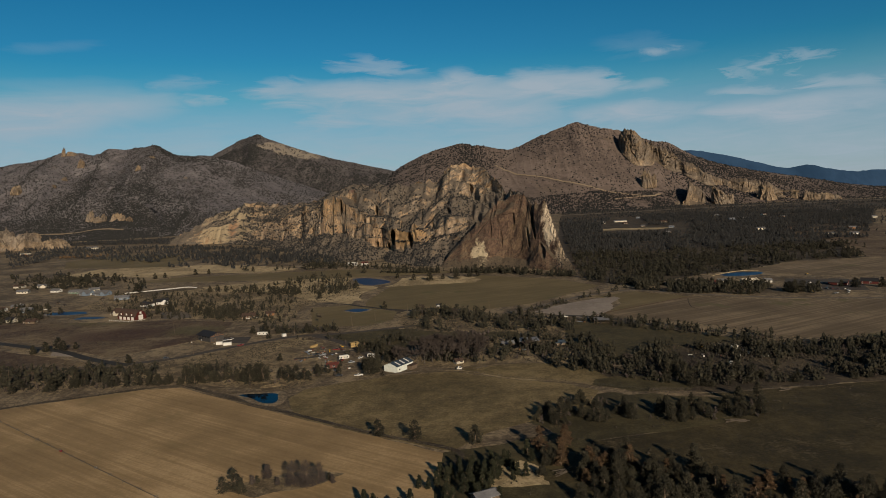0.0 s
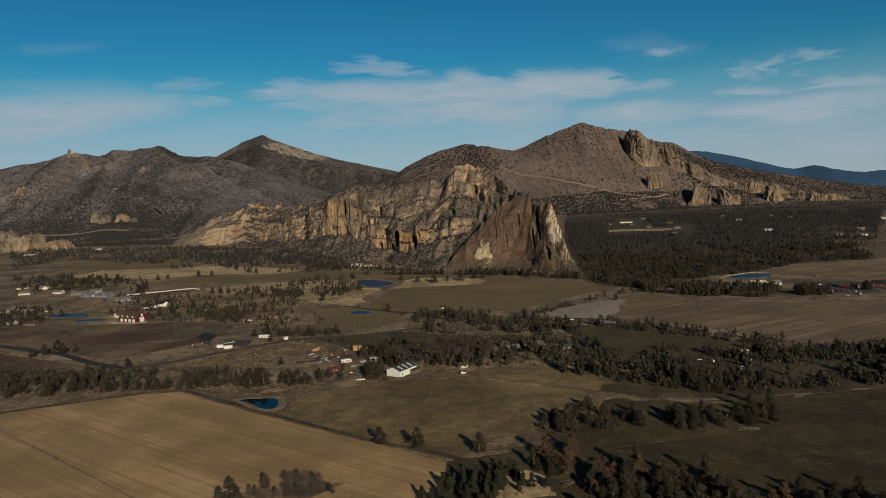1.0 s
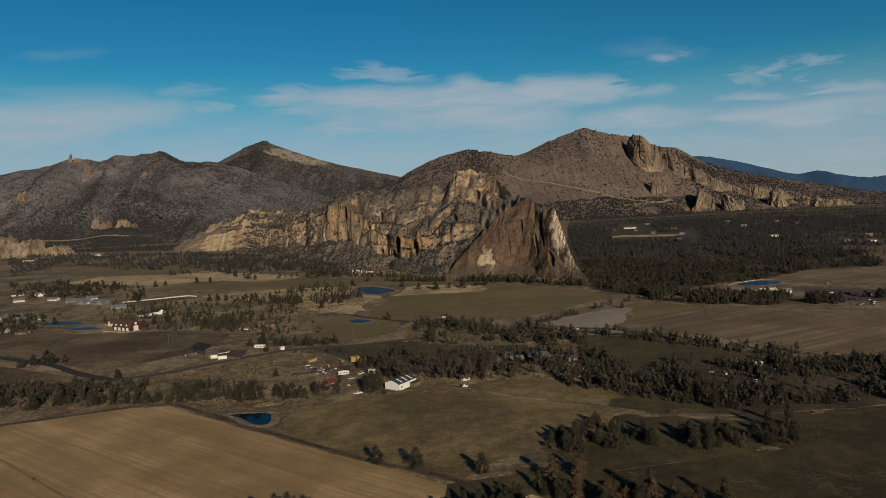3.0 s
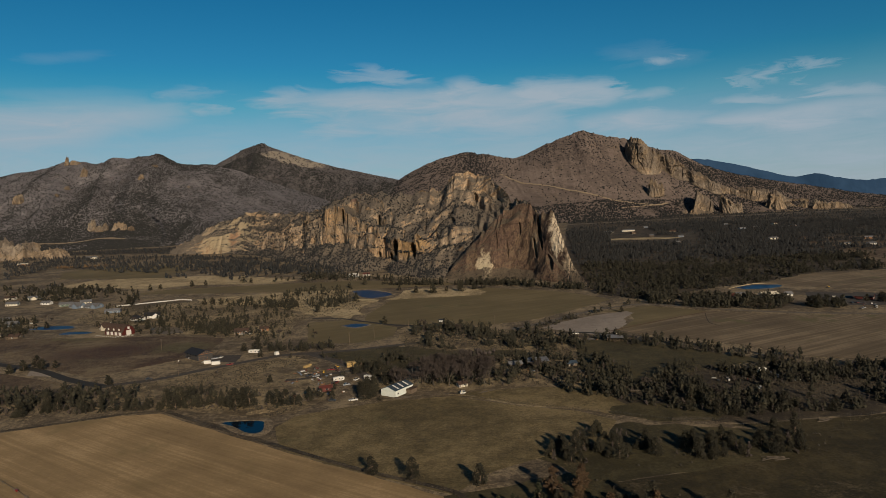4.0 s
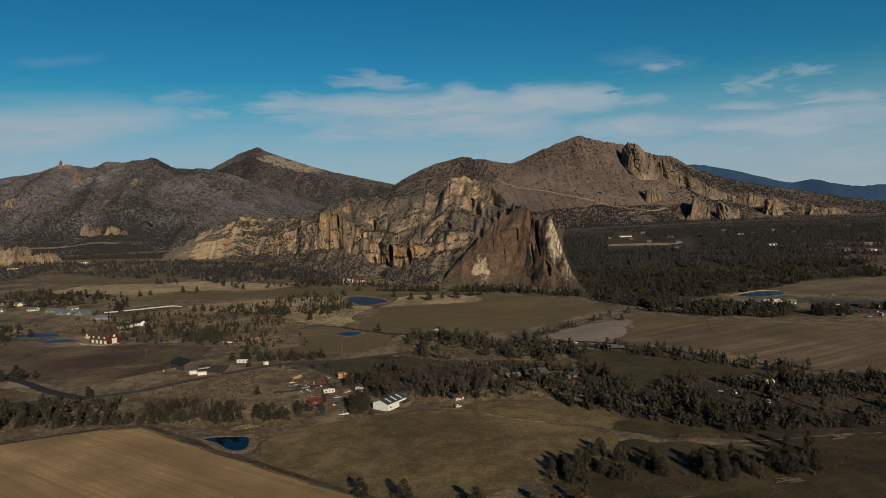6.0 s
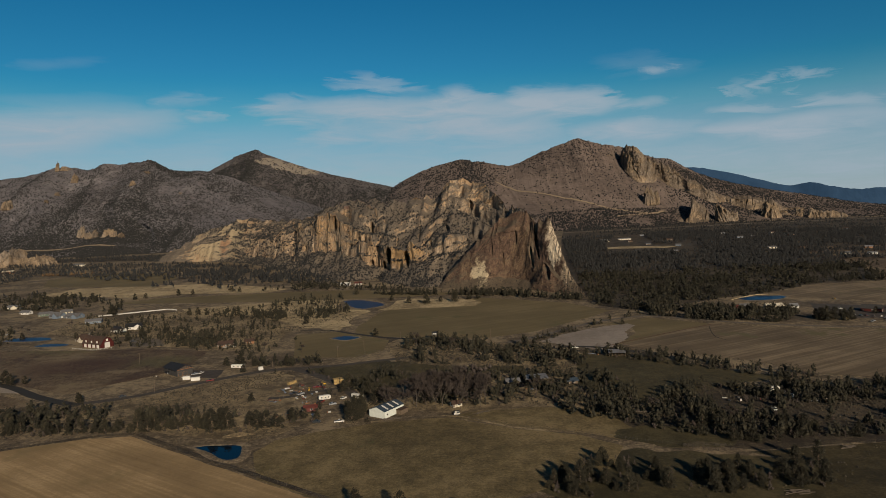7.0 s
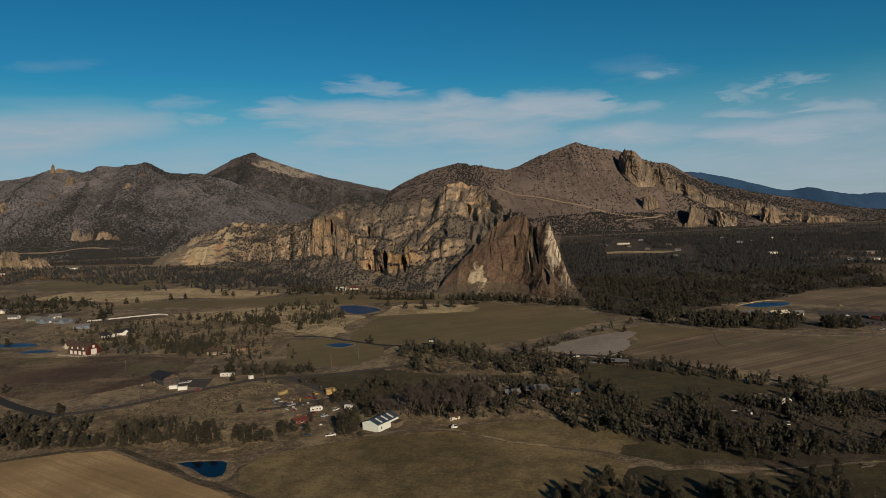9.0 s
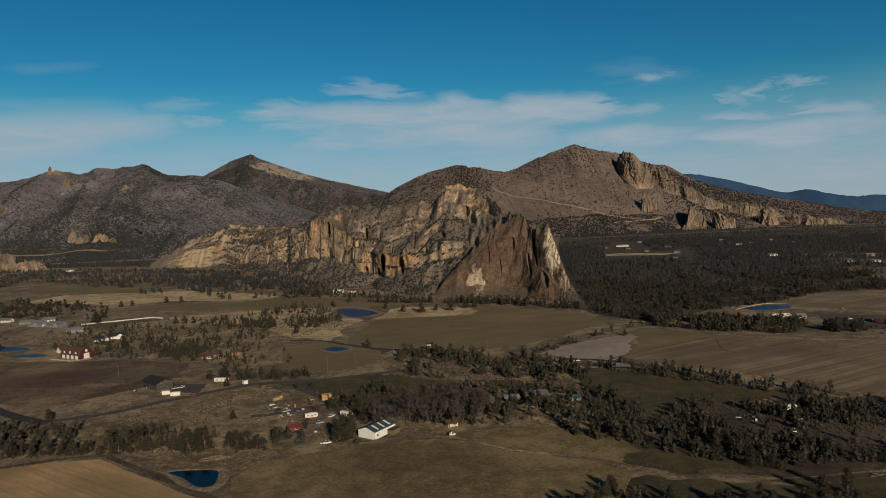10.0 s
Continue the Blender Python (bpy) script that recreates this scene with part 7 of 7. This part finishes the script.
def vehicle(x, y, turn, mat, label, kind="pickup", length=5.4):
    """A pickup or car: shaped body, glazed cab, bed, bumpers, lamps and wheels."""
    ob = new("pickup_truck" if kind == "pickup" else "car")
    k = length / 5.4
    bm = bmesh.new()
    prism(bm, [(-2.7 * k, 0.45), (2.7 * k, 0.45), (2.7 * k, 0.95), (2.5 * k, 1.1), (1.2 * k, 1.15), (-2.7 * k, 1.12)], -0.92, 0.92)
    bmesh.ops.recalc_face_normals(bm, faces=bm.faces)
    bmesh.ops.bevel(bm, geom=list(bm.edges), offset=0.06, segments=1, affect="EDGES")
    part("body", bm, mat, ob)
    back = -0.6 * k if kind == "pickup" else -2.2 * k
    cab = [(back, 1.1), (1.2 * k, 1.13), (0.5 * k, 1.75), (back + (0.1 if kind == "pickup" else 0.7), 1.75)]
    bm = prism(bmesh.new(), cab, -0.8, 0.8)
    bmesh.ops.recalc_face_normals(bm, faces=bm.faces)
    c = part("cab", bm, M_GLASS, ob, "dark glazing")
    part("roof", boxes((back + (0.1 if kind == "pickup" else 0.7), 0.5 * k, -0.78, 0.78, 1.74, 1.80), bevel=0.02), mat, c)
    if kind == "pickup":
        part("bed", boxes((-2.6 * k, -0.75 * k, -0.78, 0.78, 1.08, 1.14)), M_DARKPAINT, ob, "dark bed liner")
    for s in (-1, 1):
        part("headlight", boxes((2.68 * k, 2.74 * k, s * 0.7 - 0.15, s * 0.7 + 0.15, 0.75, 0.92)), M_WHITE, ob)
        for px in (-1.65 * k, 1.7 * k):
            wheel(ob, px, s * 0.85, 0.38)
    for px in (-2.78 * k, 2.72 * k):
        part("bumper", boxes((px, px + 0.1, -0.88, 0.88, 0.45, 0.62), bevel=0.03), M_STEEL, ob)
    ob.matrix_world = at(x, y, turn)
    return tagged(ob, label, "pickup" if kind == "pickup" else "car", "parked vehicles")


CARS = [
    (-58, 431, 10, M_WHITE, "white pickup parked at the pasture's edge", "pickup", 5.6), (-71, 432, 0, M_DARKPAINT, "dark car in the dry grass", "car", 4.5), (-75, 472, 70, M_TRUCKRED, "red pickup among trailers", "pickup", 5.4),
    (-67, 466, 20, M_SILVER, "silver car in the farmyard", "car", 4.6), (-62, 478, 60, M_WHITE, "white car beside a trailer", "car", 4.5), (-84, 508, 0, M_TRUCKRED, "red truck in the equipment yard", "pickup", 5.8), (-92, 492, 40, M_SILVER, "silver pickup in the equipment yard", "pickup", 5.4), (-97, 494, 60, M_DARKPAINT, "dark truck in the equipment yard", "pickup", 6.2),
    (-167, 538, 25, M_TRUCKRED, "red pickup on the lane", "pickup", 5.4), (-186, 560, 30, M_SILVER, "silver pickup by the dark barn", "pickup", 5.4), (-182, 563, 80, M_WHITE, "white car by the dark barn", "car", 4.5), (-214, 503, 28, M_DARKPAINT, "dark car on the lane", "car", 4.5),
    (-298, 705, 30, M_DARKPAINT, "dark car parked by the red barn", "car", 4.6), (-194, 660, 10, M_WHITE, "white pickup by the brown cabin", "pickup", 5.4), (-188, 661, 20, M_WHITE, "white car by the brown cabin", "car", 4.5),
    (-465, 775, 0, M_WHITE, "white car near the pond", "car", 4.5), (111, 598, 10, M_WHITE, "white pickup by the pale field", "pickup", 5.6),
    (196, 452, 20, M_SILVER, "old silver truck among clutter", "pickup", 5.4), (207, 444, 60, M_WHITE, "white truck among junipers", "pickup", 6.0), (215, 434, 10, M_SILVER, "old trailer bed among clutter", "pickup", 6.0), (185, 421, 80, M_WHITE, "white van in the trees", "car", 5.0), (197, 438, 30, M_WHITE, "white car in the trees", "car", 4.5),
    (386, 704, 20, M_WHITE, "white pickup at the farm", "pickup", 5.6), (413, 734, 10, M_WHITE, "white car at the farm", "car", 4.6), (400, 690, 60, M_WHITE, "white pickup at the farm", "pickup", 5.6), (406, 690, 80, M_DARKPAINT, "dark pickup at the farm", "pickup", 5.6), (412, 691, 70, M_TRUCKRED, "red pickup at the farm", "pickup", 5.4), (398, 660, 30, M_SILVER, "silver flatbed by the farm lane", "pickup", 6.5), (412, 662, 60, M_WHITE, "white van by the farm lane", "car", 5.2), (418, 672, 75, M_WHITE, "white pickup by the farm lane", "pickup", 5.4),
]
for row in CARS:
    vehicle(*row)


def tractor(x, y, turn, mat, label):
    """A tractor: bonnet, cab frame with roof, two large and two small wheels, bucket arms."""
    ob = new("tractor")
    part("bonnet", boxes((0.1, 2.0, -0.4, 0.4, 0.8, 1.6), bevel=0.08), mat, ob)
    part("seat_deck", boxes((-1.0, 0.1, -0.6, 0.6, 0.7, 1.1), bevel=0.05), mat, ob)
    for px in (-0.9, 0.05):
        for py in (-0.55, 0.55):
            part("cab_post", boxes((px - 0.05, px + 0.05, py - 0.05, py + 0.05, 1.1, 2.5)), M_DARKPAINT, ob)
    part("cab_roof", boxes((-1.1, 0.25, -0.7, 0.7, 2.5, 2.62), bevel=0.04), mat, ob)
    for s in (-1, 1):
        wheel(ob, -0.6, s * 0.85, 0.8, 0.4)
        wheel(ob, 1.6, s * 0.7, 0.45, 0.28)
    part("bucket", boxes((2.6, 3.2, -0.9, 0.9, 0.2, 0.9), bevel=0.06), M_STEEL, ob)
    for s in (-0.5, 0.5):
        bm = bmesh.new()
        tube(bm, (0.6, s, 1.5), (2.7, s, 0.6), 0.07, 0.07, 5)
        part("arm", bm, mat, ob)
    ob.matrix_world = at(x, y, turn)
    return tagged(ob, label, "tractor", "farm machines")


tractor(-81, 513, 30, M_YELLOW, "yellow tractor in the equipment yard")
tractor(-79, 505, -60, M_RUSTRED, "old red tractor in the equipment yard")
tractor(-88, 500, 100, M_YELLOW, "yellow loader in the equipment yard")
tractor(-96, 512, 10, M_RUSTRED, "old red tractor in the equipment yard")
tractor(182, 460, 10, M_YELLOW, "yellow loader among junipers")
tractor(444, 797, 0, M_YELLOW, "yellow machine behind the farm")
tractor(380, 671, 0, M_YELLOW, "yellow machine by the farm lane")


def bale_stack(x, y, turn, nx, ny, nz, label):
    """Stacked straw bales, each bale a part."""
    ob = new("hay_stack")
    r = random.Random(int(x * 10))
    me = None
    for k in range(nz):
        for i in range(nx - k // 2):
            for j in range(ny):
                if me is None:
                    bm = boxes((-1.15, 1.15, -0.6, 0.6, 0, 0.85), bevel=0.08)
                    b = part("bale", bm, M_HAYB, ob)
                    me = b.data
                else:
                    b = part("bale", me, None, ob)
                b.location = ((i - nx / 2) * 2.36 + r.uniform(-0.08, 0.08), (j - ny / 2) * 1.26 + r.uniform(-0.06, 0.06), k * 0.86)
    ob.matrix_world = at(x, y, turn)
    return tagged(ob, label, "hay stack", "hay stacks")


bale_stack(-69, 519, 20, 4, 4, 4, "stack of yellow straw bales in the yard")
bale_stack(-104, 523, 60, 3, 2, 2, "low stack of straw bales")


def pole(x, y, h, label="tall wooden utility pole with a crossarm"):
    ob = new("utility_pole")
    bm = bmesh.new()
    tube(bm, (0, 0, -0.5), (0, 0, h), 0.17, 0.11, 8)
    part("post", bm, M_TIMBER, ob)
    part("crossarm", boxes((-1.2, 1.2, -0.06, 0.06, h - 0.7, h - 0.55)), M_TIMBER, ob)
    for k in (-1.05, 0, 1.05):
        bm = bmesh.new()
        tube(bm, (k, 0, h - 0.55), (k, 0, h - 0.35), 0.06, 0.04, 6)
        part("insulator", bm, M_STEEL, ob)
    ob.matrix_world = at(x, y, 35)
    return tagged(ob, label, "utility pole", "utility poles")


for x, y, h in ((-197, 514, 10), (-247, 604, 10), (-130, 572, 10), (-83, 598, 10), (-64, 620, 10), (-300, 450, 10), (-35, 655, 10), (46, 648, 10), (-120, 1060, 12)):
    pole(x, y, h)


def fence(line, gap, h, mat, wires, wire_mat, label, width=0.09, name="fence", post="post"):
    """Posts along a line with rails or wires between them; each post and each rail is a part."""
    ob = new(name)
    me = None
    pts = []
    for a, b in zip(line, line[1:]):
        n = max(1, round(math.dist(a, b) / gap))
        pts += [(a[0] + (b[0] - a[0]) * i / n, a[1] + (b[1] - a[1]) * i / n) for i in range(n)]
    pts.append(line[-1])
    for x, y in pts:
        if me is None:
            me = part(post, boxes((-width, width, -width, width, -0.3, h)), mat, ob).data
            ob.children[0].location = (x, y, 0)
        else:
            part(post, me, None, ob).location = (x, y, 0)
    for z, t in wires:
        for a, b in zip(line, line[1:]):
            bm = bmesh.new()
            tube(bm, (*a, z), (*b, z), t, t, 4)
            part("rail", bm, wire_mat, ob)
    return tagged(ob, label, "fence", "fences")


fence([(-168, 425), (-166, 422), (-132, 393), (-83, 356), (-40, 324), (0, 297)], 6.0, 1.3, M_BRUSH, [(0.5, 0.012), (0.85, 0.012), (1.2, 0.012)], M_STEEL, "wire fence on wooden posts between fields", 0.06)
fence([(-32, 431), (5, 435), (40, 411), (72, 397), (102, 381), (119, 372), (144, 370)], 6.0, 1.3, M_BRUSH, [(0.5, 0.012), (0.85, 0.012), (1.2, 0.012)], M_STEEL, "wire fence along the pasture", 0.06)
fence([(-267, 393), (-195, 424), (-172, 425)], 6.0, 1.3, M_BRUSH, [(0.5, 0.012), (1.1, 0.012)], M_STEEL, "wire fence at the stubble field's end", 0.06)
fence([(142, 360), (200, 367), (300, 377)], 6.0, 1.3, M_BRUSH, [(0.5, 0.012), (1.1, 0.012)], M_STEEL, "wire fence along the meadow", 0.06)
fence([(116, 372), (124, 368), (130, 365), (138, 364), (136, 370), (124, 374), (116, 372)], 2.4, 1.35, M_BRUSH, [(0.4, 0.045), (0.8, 0.045), (1.2, 0.045), (1.6, 0.045)], M_BRUSH, "weathered timber corral beside the meadow", 0.08, "corral")
fence([(-425, 886), (-354, 927), (-338, 917)], 3.0, 1.6, M_WHITE, [(0.35, 0.2), (0.85, 0.2), (1.35, 0.2)], M_WHITE, "long white board fence beside the houses", 0.16, "white_fence")
fence([(-470, 1012), (-420, 1058), (-230, 1070), (-125, 1068)], 14, 1.6, M_TIMBER, [(1.2, 0.05)], M_TIMBER, "post fence along the far hay field", 0.3)
fence([(-104, 588), (-72, 597), (-48, 620)], 6.0, 1.3, M_TIMBER, [(0.6, 0.03), (1.1, 0.03)], M_STEEL, "wire fence round the pond meadow", 0.11)
fence([(-300, 690), (-290, 712), (-262, 712)], 4.0, 1.3, M_TIMBER, [(0.5, 0.05), (1.1, 0.05)], M_TIMBER, "rail fence by the gravel yard", 0.1)
fence([(-345, 683), (-320, 671), (-306, 678)], 3.0, 1.2, M_WHITE, [(0.5, 0.06), (1.0, 0.06)], M_WHITE, "white rail fence in front of the red barn", 0.1)

# wheel-line irrigation across the stubble field
line = new("irrigation_line")
a, b = Vector((-253, 367, 0.75)), Vector((-90, 236, 0.75))
bm = bmesh.new()
tube(bm, a, b, 0.06, 0.06, 6)
part("pipe", bm, M_STEEL, line)
span = b - a
me = None
ang = math.atan2(span.y, span.x)
for i in range(17):
    p = a + span * (i / 16)
    if me is None:
        bm = bmesh.new()
        for k in range(14):
            t0, t1 = k * math.tau / 14, (k + 1) * math.tau / 14
            tube(bm, (0, 0.75 * math.cos(t0), 0.75 * math.sin(t0)), (0, 0.75 * math.cos(t1), 0.75 * math.sin(t1)), 0.035, 0.035, 4)
            if k % 2 == 0:
                tube(bm, (0, 0, 0), (0, 0.75 * math.cos(t0), 0.75 * math.sin(t0)), 0.02, 0.02, 3)
        w = part("wheel", bm, M_STEEL, line)
        me = w.data
    else:
        w = part("wheel", me, None, line)
    w.matrix_local = Matrix.Translation(p) @ Matrix.Rotation(ang, 4, "Z")
mid = a + span * 0.385
bm = boxes((-0.7, 0.7, -0.4, 0.4, -0.4, 0.35), bevel=0.05)
mv = part("mover", bm, M_TRUCKRED, line, "red drive unit")
mv.matrix_local = Matrix.Translation(mid) @ Matrix.Rotation(ang, 4, "Z")
tagged(line, "steel wheel-line irrigation pipe across the field", "irrigation line")


def log_pile(x, y, turn, n, length, label, mat=None):
    """Felled logs or brush in a loose heap, each log a part."""
    ob = new("log_pile")
    r = random.Random(int(x * 7 + y))
    for i in range(n):
        bm = bmesh.new()
        L = length * r.uniform(0.5, 1.0)
        z = 0.18 + 0.28 * (i % 3)
        q = r.uniform(-0.35, 0.35)
        o = Vector((r.uniform(-length * 0.4, length * 0.4), r.uniform(-1.6, 1.6), z))
        d = Vector((math.cos(q), math.sin(q), r.uniform(-0.03, 0.05)))
        tube(bm, o - d * L / 2, o + d * L / 2, r.uniform(0.12, 0.24), r.uniform(0.08, 0.16), 6)
        part("log", bm, mat or M_BRUSH, ob)
    ob.matrix_world = at(x, y, turn)
    return tagged(ob, label, "log pile", "log piles")


for x, y, t, n, l in ((-28, 433, 10, 9, 9), (-92, 432, 15, 8, 7), (-84, 436, 40, 6, 6), (24, 438, 30, 7, 8), (120, 437, -12, 9, 14), (132, 446, -10, 8, 12), (112, 428, 0, 7, 10), (150, 452, -15, 7, 12), (96, 470, 5, 7, 9), (142, 318, 0, 12, 8), (190, 362, 8, 8, 7), (170, 240, 20, 14, 9), (155, 244, -10, 10, 8), (215, 446, 0, 9, 14), (46, 268, 35, 10, 9), (150, 600, -20, 7, 10), (158, 587, -30, 7, 10)):
    log_pile(x, y, t, n, l, "grey heap of logs and brush")

# single trees that stand apart
LONE = [(-35, 320, 8.0), (-17, 312, 9.5), (12, 305, 8.5), (-60, 686, 7.5), (-143, 772, 8), (-150, 834, 9), (-61, 933, 7), (-37, 899, 9), (-15, 892, 12), (3, 903, 7), (22, 897, 13), (40, 914, 9), (52, 918, 9), (-116, 1010, 9), (-414, 902, 12), (-408, 896, 11), (-294, 871, 9), (-305, 874, 8), (-282, 868, 8), (177, 695, 6),
        (-240, 497, 6), (-238, 495, 5), (-170, 585, 7), (-160, 590, 9), (-150, 562, 6), (-120, 578, 8), (-47, 447, 8), (-42, 430, 2.6), (-51, 452, 9), (-48, 456, 9), (-55, 449, 7), (143, 378, 8), (215, 465, 8), (-443, 722, 7), (-450, 728, 6), (-436, 716, 5), (-452, 1052, 9), (-440, 1060, 8), (-400, 1085, 9), (-380, 1090, 8), (-310, 1100, 8), (-300, 730, 9), (-306, 742, 9), (-285, 752, 9), (-310, 720, 8), (-430, 745, 7), (-372, 740, 6), (-270, 725, 6), (-90, 266, 8.5), (-94, 262, 6.5), (-86, 262, 5), (-82, 271, 3), (-52, 270, 3.5), (-332, 548, 8), (-326, 555, 10), (-318, 549, 8.5), (-338, 540, 7), (-310, 553, 6),
        (-51, 434, 11), (-48, 437, 9), (-56, 449, 7), (-40, 464, 10), (-51, 499, 10), (-62, 508, 9), (-31, 475, 10), (-38, 477, 9), (-46, 488, 11), (-65, 494, 7),
        (362, 681, 11), (365, 676, 13), (372, 678, 12), (362, 689, 9), (438, 695, 10), (439, 691, 9), (463, 688, 10), (428, 702, 7), (306, 685, 11), (311, 680, 9), (319, 678, 10),
        (-120, 427, 12), (-128, 426, 12), (-124, 431, 11), (-133, 429, 9), (-138, 433, 7.5), (-147, 436, 6.5), (-109, 432, 8), (-104, 430, 9), (-99, 428, 9.5), (-93, 428, 7.5), (-87, 441, 6.5), (-80, 443, 5.5), (-72, 440, 6), (-122, 483, 5)]
singles = [juniper(160 + i, h, h * 0.32, M_JUNIPER, 50, 34, 0.15, 0.36, "lone juniper with a full ragged crown", "juniper tree", 0.6) for i, h in enumerate((8.5, 9.5, 7.5))]
for i, (x, y, h) in enumerate(LONE):
    src = singles[i % 3]
    copy_thing(src, Matrix.Translation((x, y, 0)) @ Matrix.Rotation(i * 1.7, 4, "Z") @ Matrix.Diagonal((*(h / (8.5, 9.5, 7.5)[i % 3] * k for k in (1.25, 1.25, 1.0)), 1)))
for t in singles:
    for o in (*t.children, t):
        bpy.data.objects.remove(o)

rust = [juniper(170 + i, 10, 2.6, M_RUST, 44, 34, 0.3, 0.42, "rust-brown dying conifer among green ones", "conifer", 0.9, "conifer") for i in range(2)]
for i, (x, y, h) in enumerate([(41, 294, 12), (54, 300, 10), (47, 275, 10), (58, 272, 10), (49, 284, 8), (64, 268, 9), (52, 296, 9)]):
    copy_thing(rust[i % 2], Matrix.Translation((x, y, 0)) @ Matrix.Rotation(i * 2.1, 4, "Z") @ Matrix.Diagonal((h / 8, h / 8, h / 11.5, 1)))
for t in rust:
    for o in (*t.children, t):
        bpy.data.objects.remove(o)


def earth_mound(x, y, turn, L, W, h, seed):
    """A low uneven mound of dug earth."""
    u, v = np.meshgrid(np.linspace(-1, 1, 40), np.linspace(-1, 1, 22), indexing="ij")
    f = np.clip(1 - u ** 2, 0, 1) * np.clip(1 - v ** 2, 0, 1)
    z = h * f ** 0.8 * (0.35 + 1.3 * fbm(u * 4, v * 2.5, 0.0, 4, 0.6, seed)) - 0.25
    me = mesh_np("earth_mound", np.stack([u * L / 2, v * W / 2, z], -1).reshape(-1, 3), grid_faces(*u.shape), M_ROUGH, smooth=False)
    ob = new("earth_mound", me)
    ob.matrix_world = at(x, y, turn)
    return tagged(ob, "low heap of pale dug earth behind the stock pond", "mound")


earth_mound(-110, 415.5, 14, 20, 4.5, 1.7, 3)


def junk_heap(x, y, spread, n, label):
    """Scrap lying about: drums, tyres, boards, crates and sheets, each a part."""
    ob = new("scrap_heap")
    r = random.Random(int(x * 13 + y * 7))
    mats = [M_RUSTRED, M_STEEL, M_TIMBER, M_WHITE, M_DARKPAINT, M_BLUE, M_TIMBER, M_CEDAR]
    for i in range(n):
        px, py, q = r.gauss(0, spread), r.gauss(0, spread * 0.6), r.uniform(0, 3.14)
        kind = r.randrange(4)
        bm = bmesh.new()
        if kind == 0:
            tube(bm, (0, 0, 0), (0, 0, 0.9), 0.3, 0.3, 10)
            name = "drum"
        elif kind == 1:
            tube(bm, (0, 0, 0), (0, 0, 0.25), 0.45, 0.45, 12)
            name = "tyre"
        elif kind == 2:
            box(bm, -1.6, 1.6, -0.4, 0.4, 0.0, r.uniform(0.15, 0.5), 0.03)
            name = "board_stack"
        else:
            box(bm, -0.7, 0.7, -0.5, 0.5, 0.0, r.uniform(0.5, 1.1), 0.05)
            name = "crate"
        p = part(name, bm, M_TYRE if kind == 1 else mats[r.randrange(8)], ob)
        p.matrix_local = Matrix.Translation((px, py, 0)) @ Matrix.Rotation(q, 4, "Z")
    ob.matrix_world = at(x, y, r.uniform(0, 90), 0.05)
    return tagged(ob, label, "scrap heap", "scrap heaps")


for x, y, s, n in ((-98, 498, 5, 18), (-106, 508, 4, 12), (-90, 486, 4, 12), (-104, 482, 4, 10), (-82, 472, 3, 9), (-72, 450, 4, 8), (-90, 450, 4, 9), (-30, 478, 3, 6), (188, 452, 5, 14), (204, 450, 4, 12), (222, 436, 4, 10), (176, 446, 4, 9), (122, 574, 4, 8), (146, 588, 5, 10), (395, 696, 4, 10), (415, 684, 4, 10), (340, 748, 5, 8), (60, 486, 4, 8), (-190, 556, 2.5, 7), (-215, 560, 2, 5)):
    junk_heap(x, y, s, n, "scattered farm scrap, drums, tyres and boards")
